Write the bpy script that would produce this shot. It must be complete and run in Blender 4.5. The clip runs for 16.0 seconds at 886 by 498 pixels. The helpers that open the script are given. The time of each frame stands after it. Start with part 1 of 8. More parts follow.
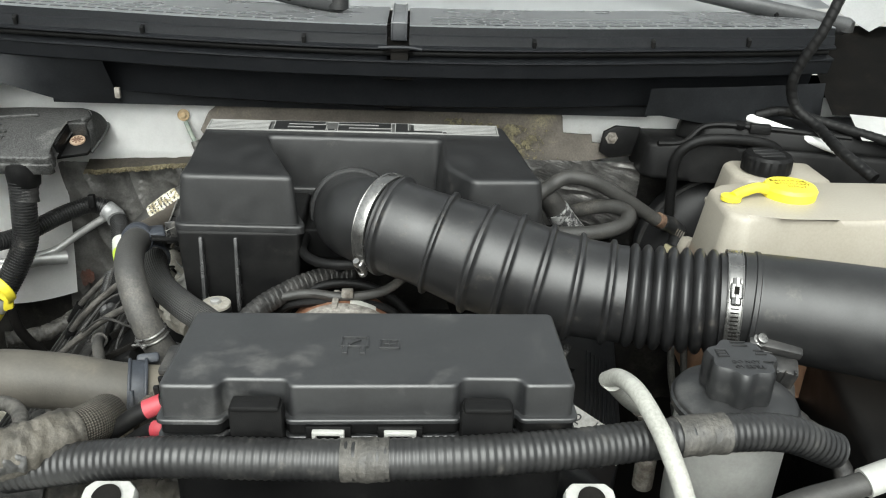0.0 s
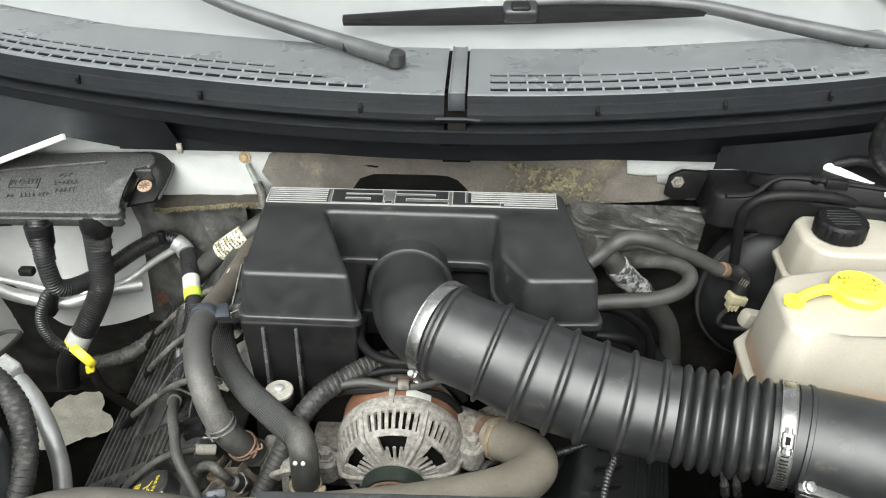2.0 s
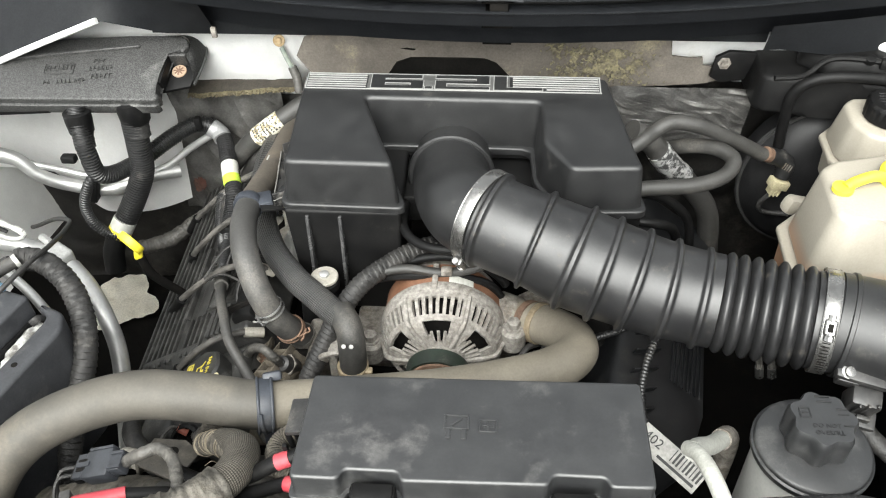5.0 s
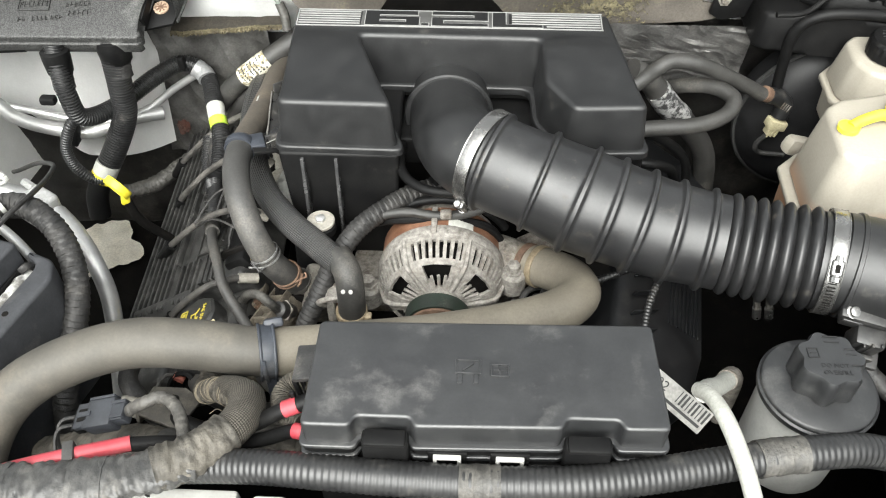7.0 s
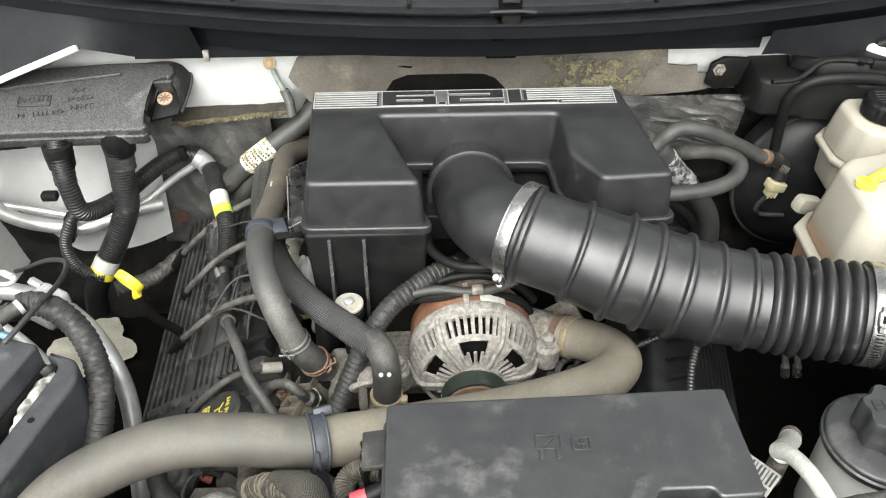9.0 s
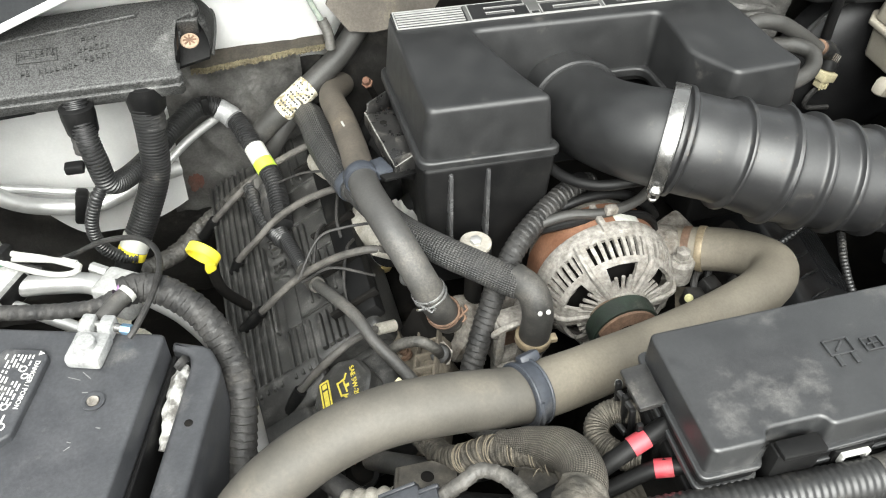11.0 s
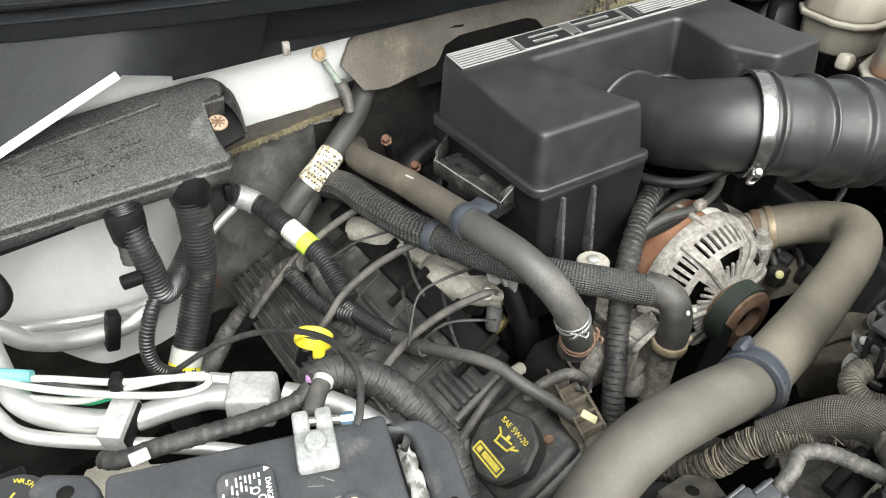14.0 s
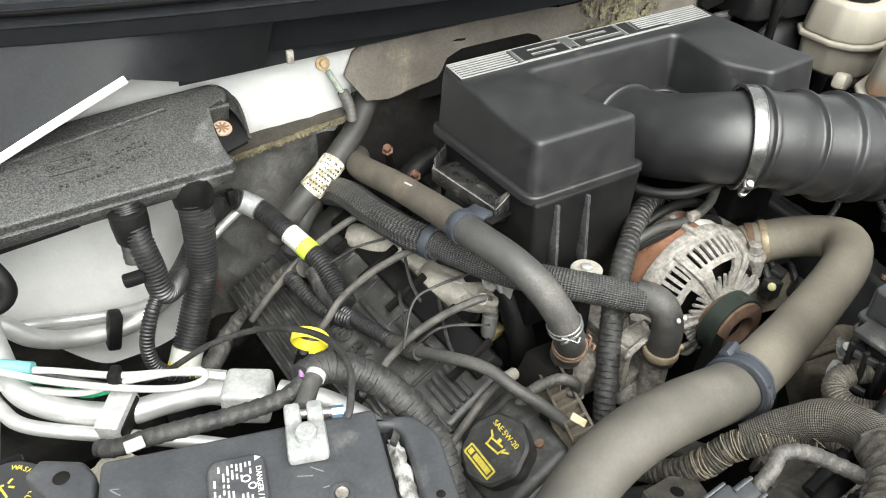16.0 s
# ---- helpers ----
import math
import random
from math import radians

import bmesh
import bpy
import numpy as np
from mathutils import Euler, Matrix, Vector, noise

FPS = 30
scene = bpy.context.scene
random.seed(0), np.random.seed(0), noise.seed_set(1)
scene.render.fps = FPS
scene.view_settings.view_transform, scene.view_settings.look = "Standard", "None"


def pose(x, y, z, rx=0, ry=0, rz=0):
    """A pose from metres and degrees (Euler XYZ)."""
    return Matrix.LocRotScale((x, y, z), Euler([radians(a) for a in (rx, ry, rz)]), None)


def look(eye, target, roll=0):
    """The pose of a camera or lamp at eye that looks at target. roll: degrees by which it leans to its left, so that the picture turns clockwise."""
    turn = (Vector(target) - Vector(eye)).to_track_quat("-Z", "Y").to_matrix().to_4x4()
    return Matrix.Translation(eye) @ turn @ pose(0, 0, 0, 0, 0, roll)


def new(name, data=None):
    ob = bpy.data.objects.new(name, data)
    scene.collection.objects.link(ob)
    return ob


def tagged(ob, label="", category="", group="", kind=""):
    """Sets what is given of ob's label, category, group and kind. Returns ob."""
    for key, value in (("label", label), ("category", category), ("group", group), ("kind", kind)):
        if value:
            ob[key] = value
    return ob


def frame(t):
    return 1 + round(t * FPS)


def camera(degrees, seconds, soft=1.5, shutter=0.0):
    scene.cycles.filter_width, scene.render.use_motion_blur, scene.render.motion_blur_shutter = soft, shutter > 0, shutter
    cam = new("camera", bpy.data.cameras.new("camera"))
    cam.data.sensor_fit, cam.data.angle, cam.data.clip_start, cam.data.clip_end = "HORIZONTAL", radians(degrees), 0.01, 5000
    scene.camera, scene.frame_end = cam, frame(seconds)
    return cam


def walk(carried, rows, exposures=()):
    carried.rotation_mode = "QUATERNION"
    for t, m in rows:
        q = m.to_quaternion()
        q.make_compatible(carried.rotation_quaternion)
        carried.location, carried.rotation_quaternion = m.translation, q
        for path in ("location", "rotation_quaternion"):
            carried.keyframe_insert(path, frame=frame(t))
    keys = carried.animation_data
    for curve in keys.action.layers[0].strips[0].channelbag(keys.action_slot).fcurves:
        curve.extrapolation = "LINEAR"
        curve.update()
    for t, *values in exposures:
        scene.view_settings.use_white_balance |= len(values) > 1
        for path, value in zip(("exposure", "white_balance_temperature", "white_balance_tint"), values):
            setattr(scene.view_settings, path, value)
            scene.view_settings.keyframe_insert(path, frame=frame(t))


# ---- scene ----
cam = camera(57.5, 16.0, 1.1)
PATH = [
    (0, (0.074, -0.037, 1.468), (0.161, 1.778, 0.632), 2.2),
    (0.5, (0.112, 0.004, 1.53), (0.15, 1.801, 0.653), 3.0),
    (1, (0.084, 0.046, 1.595), (0.077, 1.791, 0.62), 2.2),
    (1.5, (0.084, 0.077, 1.659), (0.04, 1.767, 0.59), 1.0),
    (2, (0.087, 0.089, 1.705), (0.006, 1.745, 0.587), -0.0),
    (2.5, (0.087, 0.083, 1.722), (-0.034, 1.699, 0.549), -1.1),
    (3, (0.087, 0.086, 1.719), (-0.047, 1.662, 0.496), -1.8),
    (3.5, (0.091, 0.087, 1.719), (0.008, 1.633, 0.453), -1.0),
    (4, (0.091, 0.09, 1.72), (-0.009, 1.604, 0.417), -1.5),
    (4.5, (0.074, 0.091, 1.718), (-0.047, 1.59, 0.4), -1.5),
    (5, (0.062, 0.094, 1.715), (-0.065, 1.56, 0.362), -1.5),
    (5.2, (0.06, 0.094, 1.711), (-0.073, 1.552, 0.348), -1.5),
    (7.3, (0.016, 0.105, 1.702), (-0.033, 1.475, 0.246), -0.5),
    (7.5, (0.004, 0.095, 1.701), (-0.046, 1.477, 0.256), -1.6),
    (8, (-0.006, 0.083, 1.686), (-0.037, 1.531, 0.307), -1.2),
    (8.2, (0.0, 0.092, 1.691), (-0.004, 1.564, 0.337), -0.3),
    (10.3, (-0.28, 0.127, 1.638), (-0.089, 1.641, 0.345), -1.4),
    (10.5, (-0.3, 0.152, 1.622), (-0.07, 1.631, 0.296), -0.6),
    (11, (-0.352, 0.205, 1.604), (0.027, 1.594, 0.215), 1.4),
    (11.5, (-0.494, 0.267, 1.581), (0.114, 1.567, 0.188), -1.3),
    (12, (-0.579, 0.307, 1.557), (0.16, 1.511, 0.142), -2.1),
    (12.5, (-0.628, 0.315, 1.547), (0.124, 1.51, 0.13), -1.8),
    (13, (-0.645, 0.323, 1.542), (0.097, 1.546, 0.144), -1.6),
    (13.5, (-0.637, 0.326, 1.541), (0.169, 1.603, 0.23), -1.0),
    (14, (-0.642, 0.329, 1.543), (0.198, 1.66, 0.309), -0.0),
    (14.5, (-0.645, 0.325, 1.545), (0.183, 1.695, 0.346), 0.2),
    (15, (-0.645, 0.317, 1.544), (0.196, 1.68, 0.345), 0.5),
    (15.5, (-0.646, 0.31, 1.543), (0.206, 1.665, 0.344), 0.7),
    (16, (-0.644, 0.303, 1.54), (0.197, 1.67, 0.347), 0.6),
]
EXPOSURES = [(0.0, 1.78, 6400, 3), (0.5, 1.8, 6400, 3), (1.0, 2.1, 6350, 3), (2.0, 2.21, 6400, 4), (2.5, 2.3, 6500, 5), (4.0, 2.25, 6500, 6), (5.0, 2.35, 6500, 6), (8.0, 2.35, 6500, 6), (11.0, 2.57, 6500, 5), (12.5, 2.37, 6500, 5), (16.0, 2.45, 6500, 5)]
walk(cam, [(t, look(eye, target, roll)) for t, eye, target, roll in PATH], EXPOSURES)

# ---- light ----
world = bpy.data.worlds.new("world")
scene.world = world
world.use_nodes = True
sky = world.node_tree.nodes.new("ShaderNodeTexSky")
sky.sky_type, sky.sun_disc = "NISHITA", False
sky.sun_elevation, sky.sun_rotation = radians(46), radians(190)
sky.dust_density, sky.ozone_density = 4.0, 1.0
back = world.node_tree.nodes["Background"]
back.inputs["Strength"].default_value = 0.075
cloud = world.node_tree.nodes.new("ShaderNodeHueSaturation")
cloud.inputs["Saturation"].default_value = 0.10
world.node_tree.links.new(sky.outputs[0], cloud.inputs["Color"])
world.node_tree.links.new(cloud.outputs[0], back.inputs[0])
sun = new("sun", bpy.data.lights.new("sun", "SUN"))
sun.data.energy, sun.data.angle, sun.data.color = 1.4, radians(70), (1.0, 0.98, 0.95)
sun.matrix_world = look((-0.35, -1.25, 3.1), (0, 0.8, 1.0))

# ---- building helpers ----
V = Vector


def thing(name, label, category, at=(0, 0, 0), group="", kind=""):
    ob = new(name)
    ob.location = at
    ob.empty_display_size = 0.02
    return tagged(ob, label, category, group, kind)


def origin(ob):
    o = V((0, 0, 0))
    while ob:
        o += ob.location
        ob = ob.parent
    return o


def part(name, bm, material, parent=None, label="", angle=38):
    """One mesh object from a bmesh in world metres, under a thing or a part."""
    if parent:
        bmesh.ops.translate(bm, vec=-origin(parent), verts=bm.verts)
    bmesh.ops.recalc_face_normals(bm, faces=bm.faces)
    me = bpy.data.meshes.new(name)
    bm.to_mesh(me)
    bm.free()
    me.materials.append(material)
    me.polygons.foreach_set("use_smooth", [True] * len(me.polygons))
    me.set_sharp_from_angle(angle=radians(angle))
    ob = new(name, me)
    ob.parent = parent
    if label:
        ob["label"] = label
    return ob


def smooth_path(points, step):
    """Catmull-Rom through the points, at even steps."""
    pts = [V(p) for p in points]
    ext = [pts[0] * 2 - pts[1]] + pts + [pts[-1] * 2 - pts[-2]]
    dense = []
    for i in range(1, len(ext) - 2):
        a, b, c, d = ext[i - 1:i + 3]
        for k in range(24):
            t = k / 24
            dense.append(0.5 * (2 * b + (c - a) * t + (2 * a - 5 * b + 4 * c - d) * t * t + (3 * b - a - 3 * c + d) * t ** 3))
    dense.append(pts[-1])
    length = [0.0]
    for a, b in zip(dense, dense[1:]):
        length.append(length[-1] + (b - a).length)
    count = max(2, round(length[-1] / step))
    out, j = [], 0
    for i in range(count + 1):
        s = length[-1] * i / count
        while j < len(length) - 2 and length[j + 1] < s:
            j += 1
        f = (s - length[j]) / max(1e-9, length[j + 1] - length[j])
        out.append(dense[j].lerp(dense[j + 1], f))
    return out, length[-1]


def sweep(points, radius, step=0.006, segs=16, shape=None, bm=None, caps=True, bore=0.0):
    """A round tube along a smooth path. shape(s, angle, index) gives a factor on the radius; bore hollows the ends by that depth."""
    bm = bm or bmesh.new()
    path, total = smooth_path(points, step)
    uv = bm.loops.layers.uv.verify()
    tangent = (path[1] - path[0]).normalized()
    side = tangent.orthogonal().normalized()
    rings = []
    for i, p in enumerate(path):
        t = (path[min(i + 1, len(path) - 1)] - path[max(i - 1, 0)]).normalized()
        side = (side - t * side.dot(t)).normalized()
        up = t.cross(side)
        s = total * i / (len(path) - 1)
        r = radius(s / total) if callable(radius) else radius
        ring = []
        for k in range(segs):
            a = 2 * math.pi * k / segs
            f = shape(s, a, i) if shape else 1.0
            ring.append(bm.verts.new(p + (side * math.cos(a) + up * math.sin(a)) * r * f))
        rings.append(ring)
    for i, (a, b) in enumerate(zip(rings, rings[1:])):
        s0, s1 = total * i / (len(path) - 1), total * (i + 1) / (len(path) - 1)
        for k in range(segs):
            f = bm.faces.new((a[k], a[(k + 1) % segs], b[(k + 1) % segs], b[k]))
            for loop, place in zip(f.loops, ((k / segs, s0), ((k + 1) / segs, s0), ((k + 1) / segs, s1), (k / segs, s1))):
                loop[uv].uv = place
    if caps:
        bm.faces.new(rings[0][::-1])
        bm.faces.new(rings[-1])
    return bm


def ribbed(depth=0.12):
    return lambda s, a, i: 1.0 if i % 4 < 2 else 1.0 - depth


def taped(depth=0.05, pitch=0.011, seed=0.0):
    def f(s, a, i):
        turn = (s / pitch + a / (2 * math.pi)) % 1.0
        return 1.0 + depth * (turn - 0.5) + 0.05 * noise.noise(V((math.cos(a), math.sin(a), s * 60 + seed)))
    return f


def wrinkled(depth=0.06, turns=0.016, seed=0.0):
    """Wrinkled tape: overlapping turns with creases that run slantwise round the bundle."""
    def f(s, a, i):
        lap = 0.035 * (int(s / turns + 0.6 * noise.noise(V((s * 30, seed, 0)))) % 2)
        crease = noise.noise(V((math.cos(a) * 2.2 + s * 25, math.sin(a) * 2.2, s * 190 + seed)))
        return 1.0 + lap + depth * crease + 0.05 * noise.noise(V((math.cos(a), math.sin(a), s * 22 + seed)))
    return f


def worn(depth=0.02, seed=0.0):
    return lambda s, a, i: 1.0 + depth * noise.noise(V((math.cos(a) * 1.3, math.sin(a) * 1.3, s * 35 + seed)))


def lathe(profile, at=(0, 0, 0), axis=(0, 0, 1), segs=32, bm=None, wave=None, ring=False):
    """A turned body: (radius, height) along the axis from at."""
    bm = bm or bmesh.new()
    turn = V((0, 0, 1)).rotation_difference(V(axis)).to_matrix()
    rings = []
    for r, h in profile:
        loop = []
        for k in range(segs):
            a = 2 * math.pi * k / segs
            f = wave(a, h) if wave else 1.0
            loop.append(bm.verts.new(V(at) + turn @ V((r * f * math.cos(a), r * f * math.sin(a), h))))
        rings.append(loop)
    for a, b in zip(rings, rings[1:]):
        for k in range(segs):
            bm.faces.new((a[k], a[(k + 1) % segs], b[(k + 1) % segs], b[k]))
    if ring:
        for k in range(segs):
            bm.faces.new((rings[-1][k], rings[-1][(k + 1) % segs], rings[0][(k + 1) % segs], rings[0][k]))
    else:
        bm.faces.new(rings[0][::-1])
        bm.faces.new(rings[-1])
    return bm


def inset(poly, d):
    """A polygon moved inwards by d (counter-clockwise)."""
    out, n = [], len(poly)
    for i in range(n):
        a, b, c = V(poly[i - 1]), V(poly[i]), V(poly[(i + 1) % n])
        e, f = (b - a).normalized(), (c - b).normalized()
        m, k = V((-e.y, e.x)), V((-f.y, f.x))
        h = (m + k)
        out.append(tuple(b + h * (d / max(0.25, 1 + m.dot(k)))))
    return out


def prism(poly, z0, z1, bevel=0.003, draft=0.0, segs=3, bm=None, m=None, lift=None):
    """An upright block on a counter-clockwise outline; draft leans its sides in; edges rounded."""
    own = bmesh.new()
    low = [own.verts.new((x, y, z0)) for x, y in poly]
    top = [own.verts.new((x, y, z1)) for x, y in (inset(poly, draft) if draft else poly)]
    n = len(poly)
    own.faces.new(low[::-1])
    own.faces.new(top)
    for i in range(n):
        own.faces.new((low[i], low[(i + 1) % n], top[(i + 1) % n], top[i]))
    if bevel:
        bmesh.ops.bevel(own, geom=list(own.edges), offset=bevel, segments=segs, profile=0.5, affect="EDGES", clamp_overlap=True)
    if m is not None:
        own.transform(m)
    if bm is None:
        return own
    return join(bm, own)


def join(bm, other):
    me = bpy.data.meshes.new("scratch")
    other.to_mesh(me)
    other.free()
    bm.from_mesh(me)
    bpy.data.meshes.remove(me)
    return bm


def block(at, size, bevel=0.002, m=None, bm=None, segs=2, draft=0.0):
    """A rounded box centred at a place, turned by m about it."""
    x, y, z = (v / 2 for v in size)
    turn = Matrix.Translation(at) @ (m if m is not None else Matrix())
    return prism([(-x, -y), (x, -y), (x, y), (-x, y)], -z, z, bevel, draft, segs, bm, turn)


def sheet(nx, ny, f, thick=0.0, bm=None):
    """A sheet over a grid, f(u, v) giving its place; thick adds a back."""
    bm = bm or bmesh.new()
    g = [[bm.verts.new(f(i / nx, j / ny)) for j in range(ny + 1)] for i in range(nx + 1)]
    faces = [bm.faces.new((g[i][j], g[i + 1][j], g[i + 1][j + 1], g[i][j + 1])) for i in range(nx) for j in range(ny)]
    if thick:
        bmesh.ops.solidify(bm, geom=faces, thickness=thick)
    return bm


def turned(rx=0, ry=0, rz=0):
    return pose(0, 0, 0, rx, ry, rz)


def slab(poly, z0, z1, edge, steps=4):
    """An upright block on a counter-clockwise outline with a rounded top edge, made of stacked outlines."""
    bm = bmesh.new()
    levels = [(z0, 0.0)] + [(z1 - edge + edge * math.sin(a), edge * (1 - math.cos(a))) for a in (math.pi / 2 * i / steps for i in range(steps + 1))]
    rings = [[bm.verts.new((x, y, z)) for x, y in (inset(poly, d) if d else poly)] for z, d in levels]
    for a, b in zip(rings, rings[1:]):
        for i in range(len(a)):
            bm.faces.new((a[i], a[(i + 1) % len(a)], b[(i + 1) % len(a)], b[i]))
    bm.faces.new(rings[0][::-1])
    bm.faces.new(rings[-1])
    return bm


def rounded(poly, r, steps=4):
    """The outline with its corners rounded."""
    out, n = [], len(poly)
    for i in range(n):
        a, b, c = V(poly[i - 1]), V(poly[i]), V(poly[(i + 1) % n])
        d = min(r, (a - b).length * 0.45, (c - b).length * 0.45)
        p, q = b + (a - b).normalized() * d, b + (c - b).normalized() * d
        for k in range(steps + 1):
            t = k / steps
            out.append(tuple(p * (1 - t) ** 2 + b * 2 * t * (1 - t) + q * t * t))
    return out


def hoop(at, axis, r, width, thick=0.0012, segs=40):
    """A flat band closed round a tube."""
    d = V(axis).normalized()
    return lathe([(r - 0.002, 0), (r + thick * 0.7, 0), (r + thick, width * 0.12), (r + thick, width * 0.88), (r + thick * 0.7, width), (r - 0.002, width)], V(at) - d * width / 2, d, segs, ring=True)


def wire_hoop(at, axis, r, wire, segs=30):
    d = V(axis).normalized()
    return lathe([(r + wire * math.cos(a), wire * math.sin(a)) for a in (2 * math.pi * k / 8 for k in range(8))], at, d, segs, ring=True)


def letters(text, size, m, depth=0.0006, spacing=1.0, swell=0.0):
    """Writing as a bmesh, in Blender's own font, centred on m."""
    cu = bpy.data.curves.new("letters", "FONT")
    cu.body, cu.size, cu.extrude, cu.align_x, cu.align_y, cu.space_character = text, size, depth, "CENTER", "CENTER", spacing
    cu.resolution_u, cu.offset = 3, swell
    ob = bpy.data.objects.new("letters", cu)
    me = bpy.data.meshes.new_from_object(ob)
    bm = bmesh.new()
    bm.from_mesh(me)
    bm.transform(m)
    bpy.data.objects.remove(ob)
    bpy.data.curves.remove(cu)
    bpy.data.meshes.remove(me)
    return bm


# ---- materials ----
def surface(name, base, other=None, rough=0.5, metal=0.0, scale=40.0, fine=600.0, bump=0.1, dust=None, dusty=0.0, dust_scale=9.0, weave=None, vary=0.5, spec=0.5, speckle=0.17):
    """A material with two scales of change: blotches between base and other, a fine grain in the bump, and dust in patches."""
    mat = bpy.data.materials.new(name)
    mat.use_nodes = True
    nt = mat.node_tree
    shader = nt.nodes["Principled BSDF"]
    coord = nt.nodes.new("ShaderNodeTexCoord")

    def noise_node(size, detail=4.0, rough_=0.6):
        n = nt.nodes.new("ShaderNodeTexNoise")
        n.inputs["Scale"].default_value, n.inputs["Detail"].default_value, n.inputs["Roughness"].default_value = size, detail, rough_
        nt.links.new(coord.outputs["Object"], n.inputs["Vector"])
        return n

    def ramp(src, a, b):
        r = nt.nodes.new("ShaderNodeMapRange")
        r.inputs["From Min"].default_value, r.inputs["From Max"].default_value = a, b
        nt.links.new(src, r.inputs["Value"])
        return r.outputs["Result"]

    def mix(fac, a, b):
        x = nt.nodes.new("ShaderNodeMix")
        x.data_type = "RGBA"
        nt.links.new(fac, x.inputs["Factor"])
        for v, sock in ((a, x.inputs["A"]), (b, x.inputs["B"])):
            if isinstance(v, tuple):
                sock.default_value = (*v, 1)
            else:
                nt.links.new(v, sock)
        return x.outputs["Result"]

    big, small = noise_node(scale), noise_node(fine, 2.0)
    other = other or tuple(min(1, c * 1.35 + 0.004) for c in base)
    colour = mix(ramp(big.outputs["Fac"], 0.5 - 0.3 * vary - 0.02, 0.5 + 0.3 * vary + 0.02), base, other)
    rough_out = ramp(big.outputs["Fac"], 0.2, 0.8)
    rr = nt.nodes.new("ShaderNodeMapRange")
    rr.inputs["To Min"].default_value, rr.inputs["To Max"].default_value = max(0.02, rough - 0.07), min(1, rough + 0.1)
    nt.links.new(rough_out, rr.inputs["Value"])
    rough_link = rr.outputs["Result"]
    if dust:
        patch = noise_node(dust_scale, 8.0, 0.68)
        amount = ramp(patch.outputs["Fac"], 0.62 - 0.32 * dusty, 0.85 - 0.22 * dusty)
        grain = nt.nodes.new("ShaderNodeMath")
        grain.operation = "MULTIPLY"
        nt.links.new(amount, grain.inputs[0])
        nt.links.new(ramp(small.outputs["Fac"], 0.25, 0.62), grain.inputs[1])
        colour = mix(grain.outputs[0], colour, dust)
        rx = nt.nodes.new("ShaderNodeMix")
        nt.links.new(grain.outputs[0], rx.inputs["Factor"])
        nt.links.new(rough_link, rx.inputs["A"])
        rx.inputs["B"].default_value = 0.9
        rough_link = rx.outputs["Result"]
    speck = noise_node(330.0, 3.0, 0.65)
    sp = nt.nodes.new("ShaderNodeMapRange")
    sp.inputs["From Min"].default_value, sp.inputs["From Max"].default_value = 0.3, 0.7
    sp.inputs["To Min"].default_value, sp.inputs["To Max"].default_value = 1 - speckle, 1 + speckle
    nt.links.new(speck.outputs["Fac"], sp.inputs["Value"])
    spm = nt.nodes.new("ShaderNodeVectorMath")
    spm.operation = "SCALE"
    nt.links.new(colour, spm.inputs[0])
    nt.links.new(sp.outputs["Result"], spm.inputs["Scale"])
    colour = spm.outputs[0]
    pattern = None
    if weave:
        # strands or tape turns that follow the tube: u round it, v metres along it
        kind, count, pitch = weave
        split = nt.nodes.new("ShaderNodeSeparateXYZ")
        nt.links.new(coord.outputs["UV"], split.inputs[0])

        def calc(op, a, c):
            m = nt.nodes.new("ShaderNodeMath")
            m.operation = op
            for v, sock in ((a, m.inputs[0]), (c, m.inputs[1])):
                if isinstance(v, (int, float)):
                    sock.default_value = v
                elif v is not None:
                    nt.links.new(v, sock)
            return m.outputs[0]

        around, along = calc("MULTIPLY", split.outputs["X"], count * 2 * math.pi), calc("MULTIPLY", split.outputs["Y"], 2 * math.pi / pitch)
        if kind == "braid":
            pattern = calc("MULTIPLY", calc("SINE", calc("ADD", around, along), None), calc("SINE", calc("SUBTRACT", around, along), None))
            pattern = ramp(pattern, -0.8, 0.8)
        else:
            turns = calc("DIVIDE", calc("ADD", around, along), 2 * math.pi)
            wobble = calc("MULTIPLY", big.outputs["Fac"], 1.3)
            pattern = calc("FRACT", calc("ADD", turns, wobble), None)
        shade = nt.nodes.new("ShaderNodeMapRange")
        shade.inputs["To Min"].default_value, shade.inputs["To Max"].default_value = (0.4, 1.7) if kind == "braid" else (0.84, 1.10)
        nt.links.new(pattern, shade.inputs["Value"])
        tone = nt.nodes.new("ShaderNodeVectorMath")
        tone.operation = "SCALE"
        nt.links.new(colour, tone.inputs[0])
        nt.links.new(shade.outputs["Result"], tone.inputs["Scale"])
        colour = tone.outputs[0]
    nt.links.new(colour, shader.inputs["Base Color"])
    nt.links.new(rough_link, shader.inputs["Roughness"])
    shader.inputs["Metallic"].default_value = metal
    shader.inputs["Specular IOR Level"].default_value = spec
    if bump:
        b = nt.nodes.new("ShaderNodeBump")
        b.inputs["Strength"].default_value, b.inputs["Distance"].default_value = bump, 0.0008
        nt.links.new(small.outputs["Fac"], b.inputs["Height"])
        if pattern:
            c = nt.nodes.new("ShaderNodeBump")
            c.inputs["Strength"].default_value, c.inputs["Distance"].default_value = 0.8, 0.0016
            nt.links.new(pattern, c.inputs["Height"])
            nt.links.new(c.outputs["Normal"], b.inputs["Normal"])
        nt.links.new(b.outputs["Normal"], shader.inputs["Normal"])
    return mat


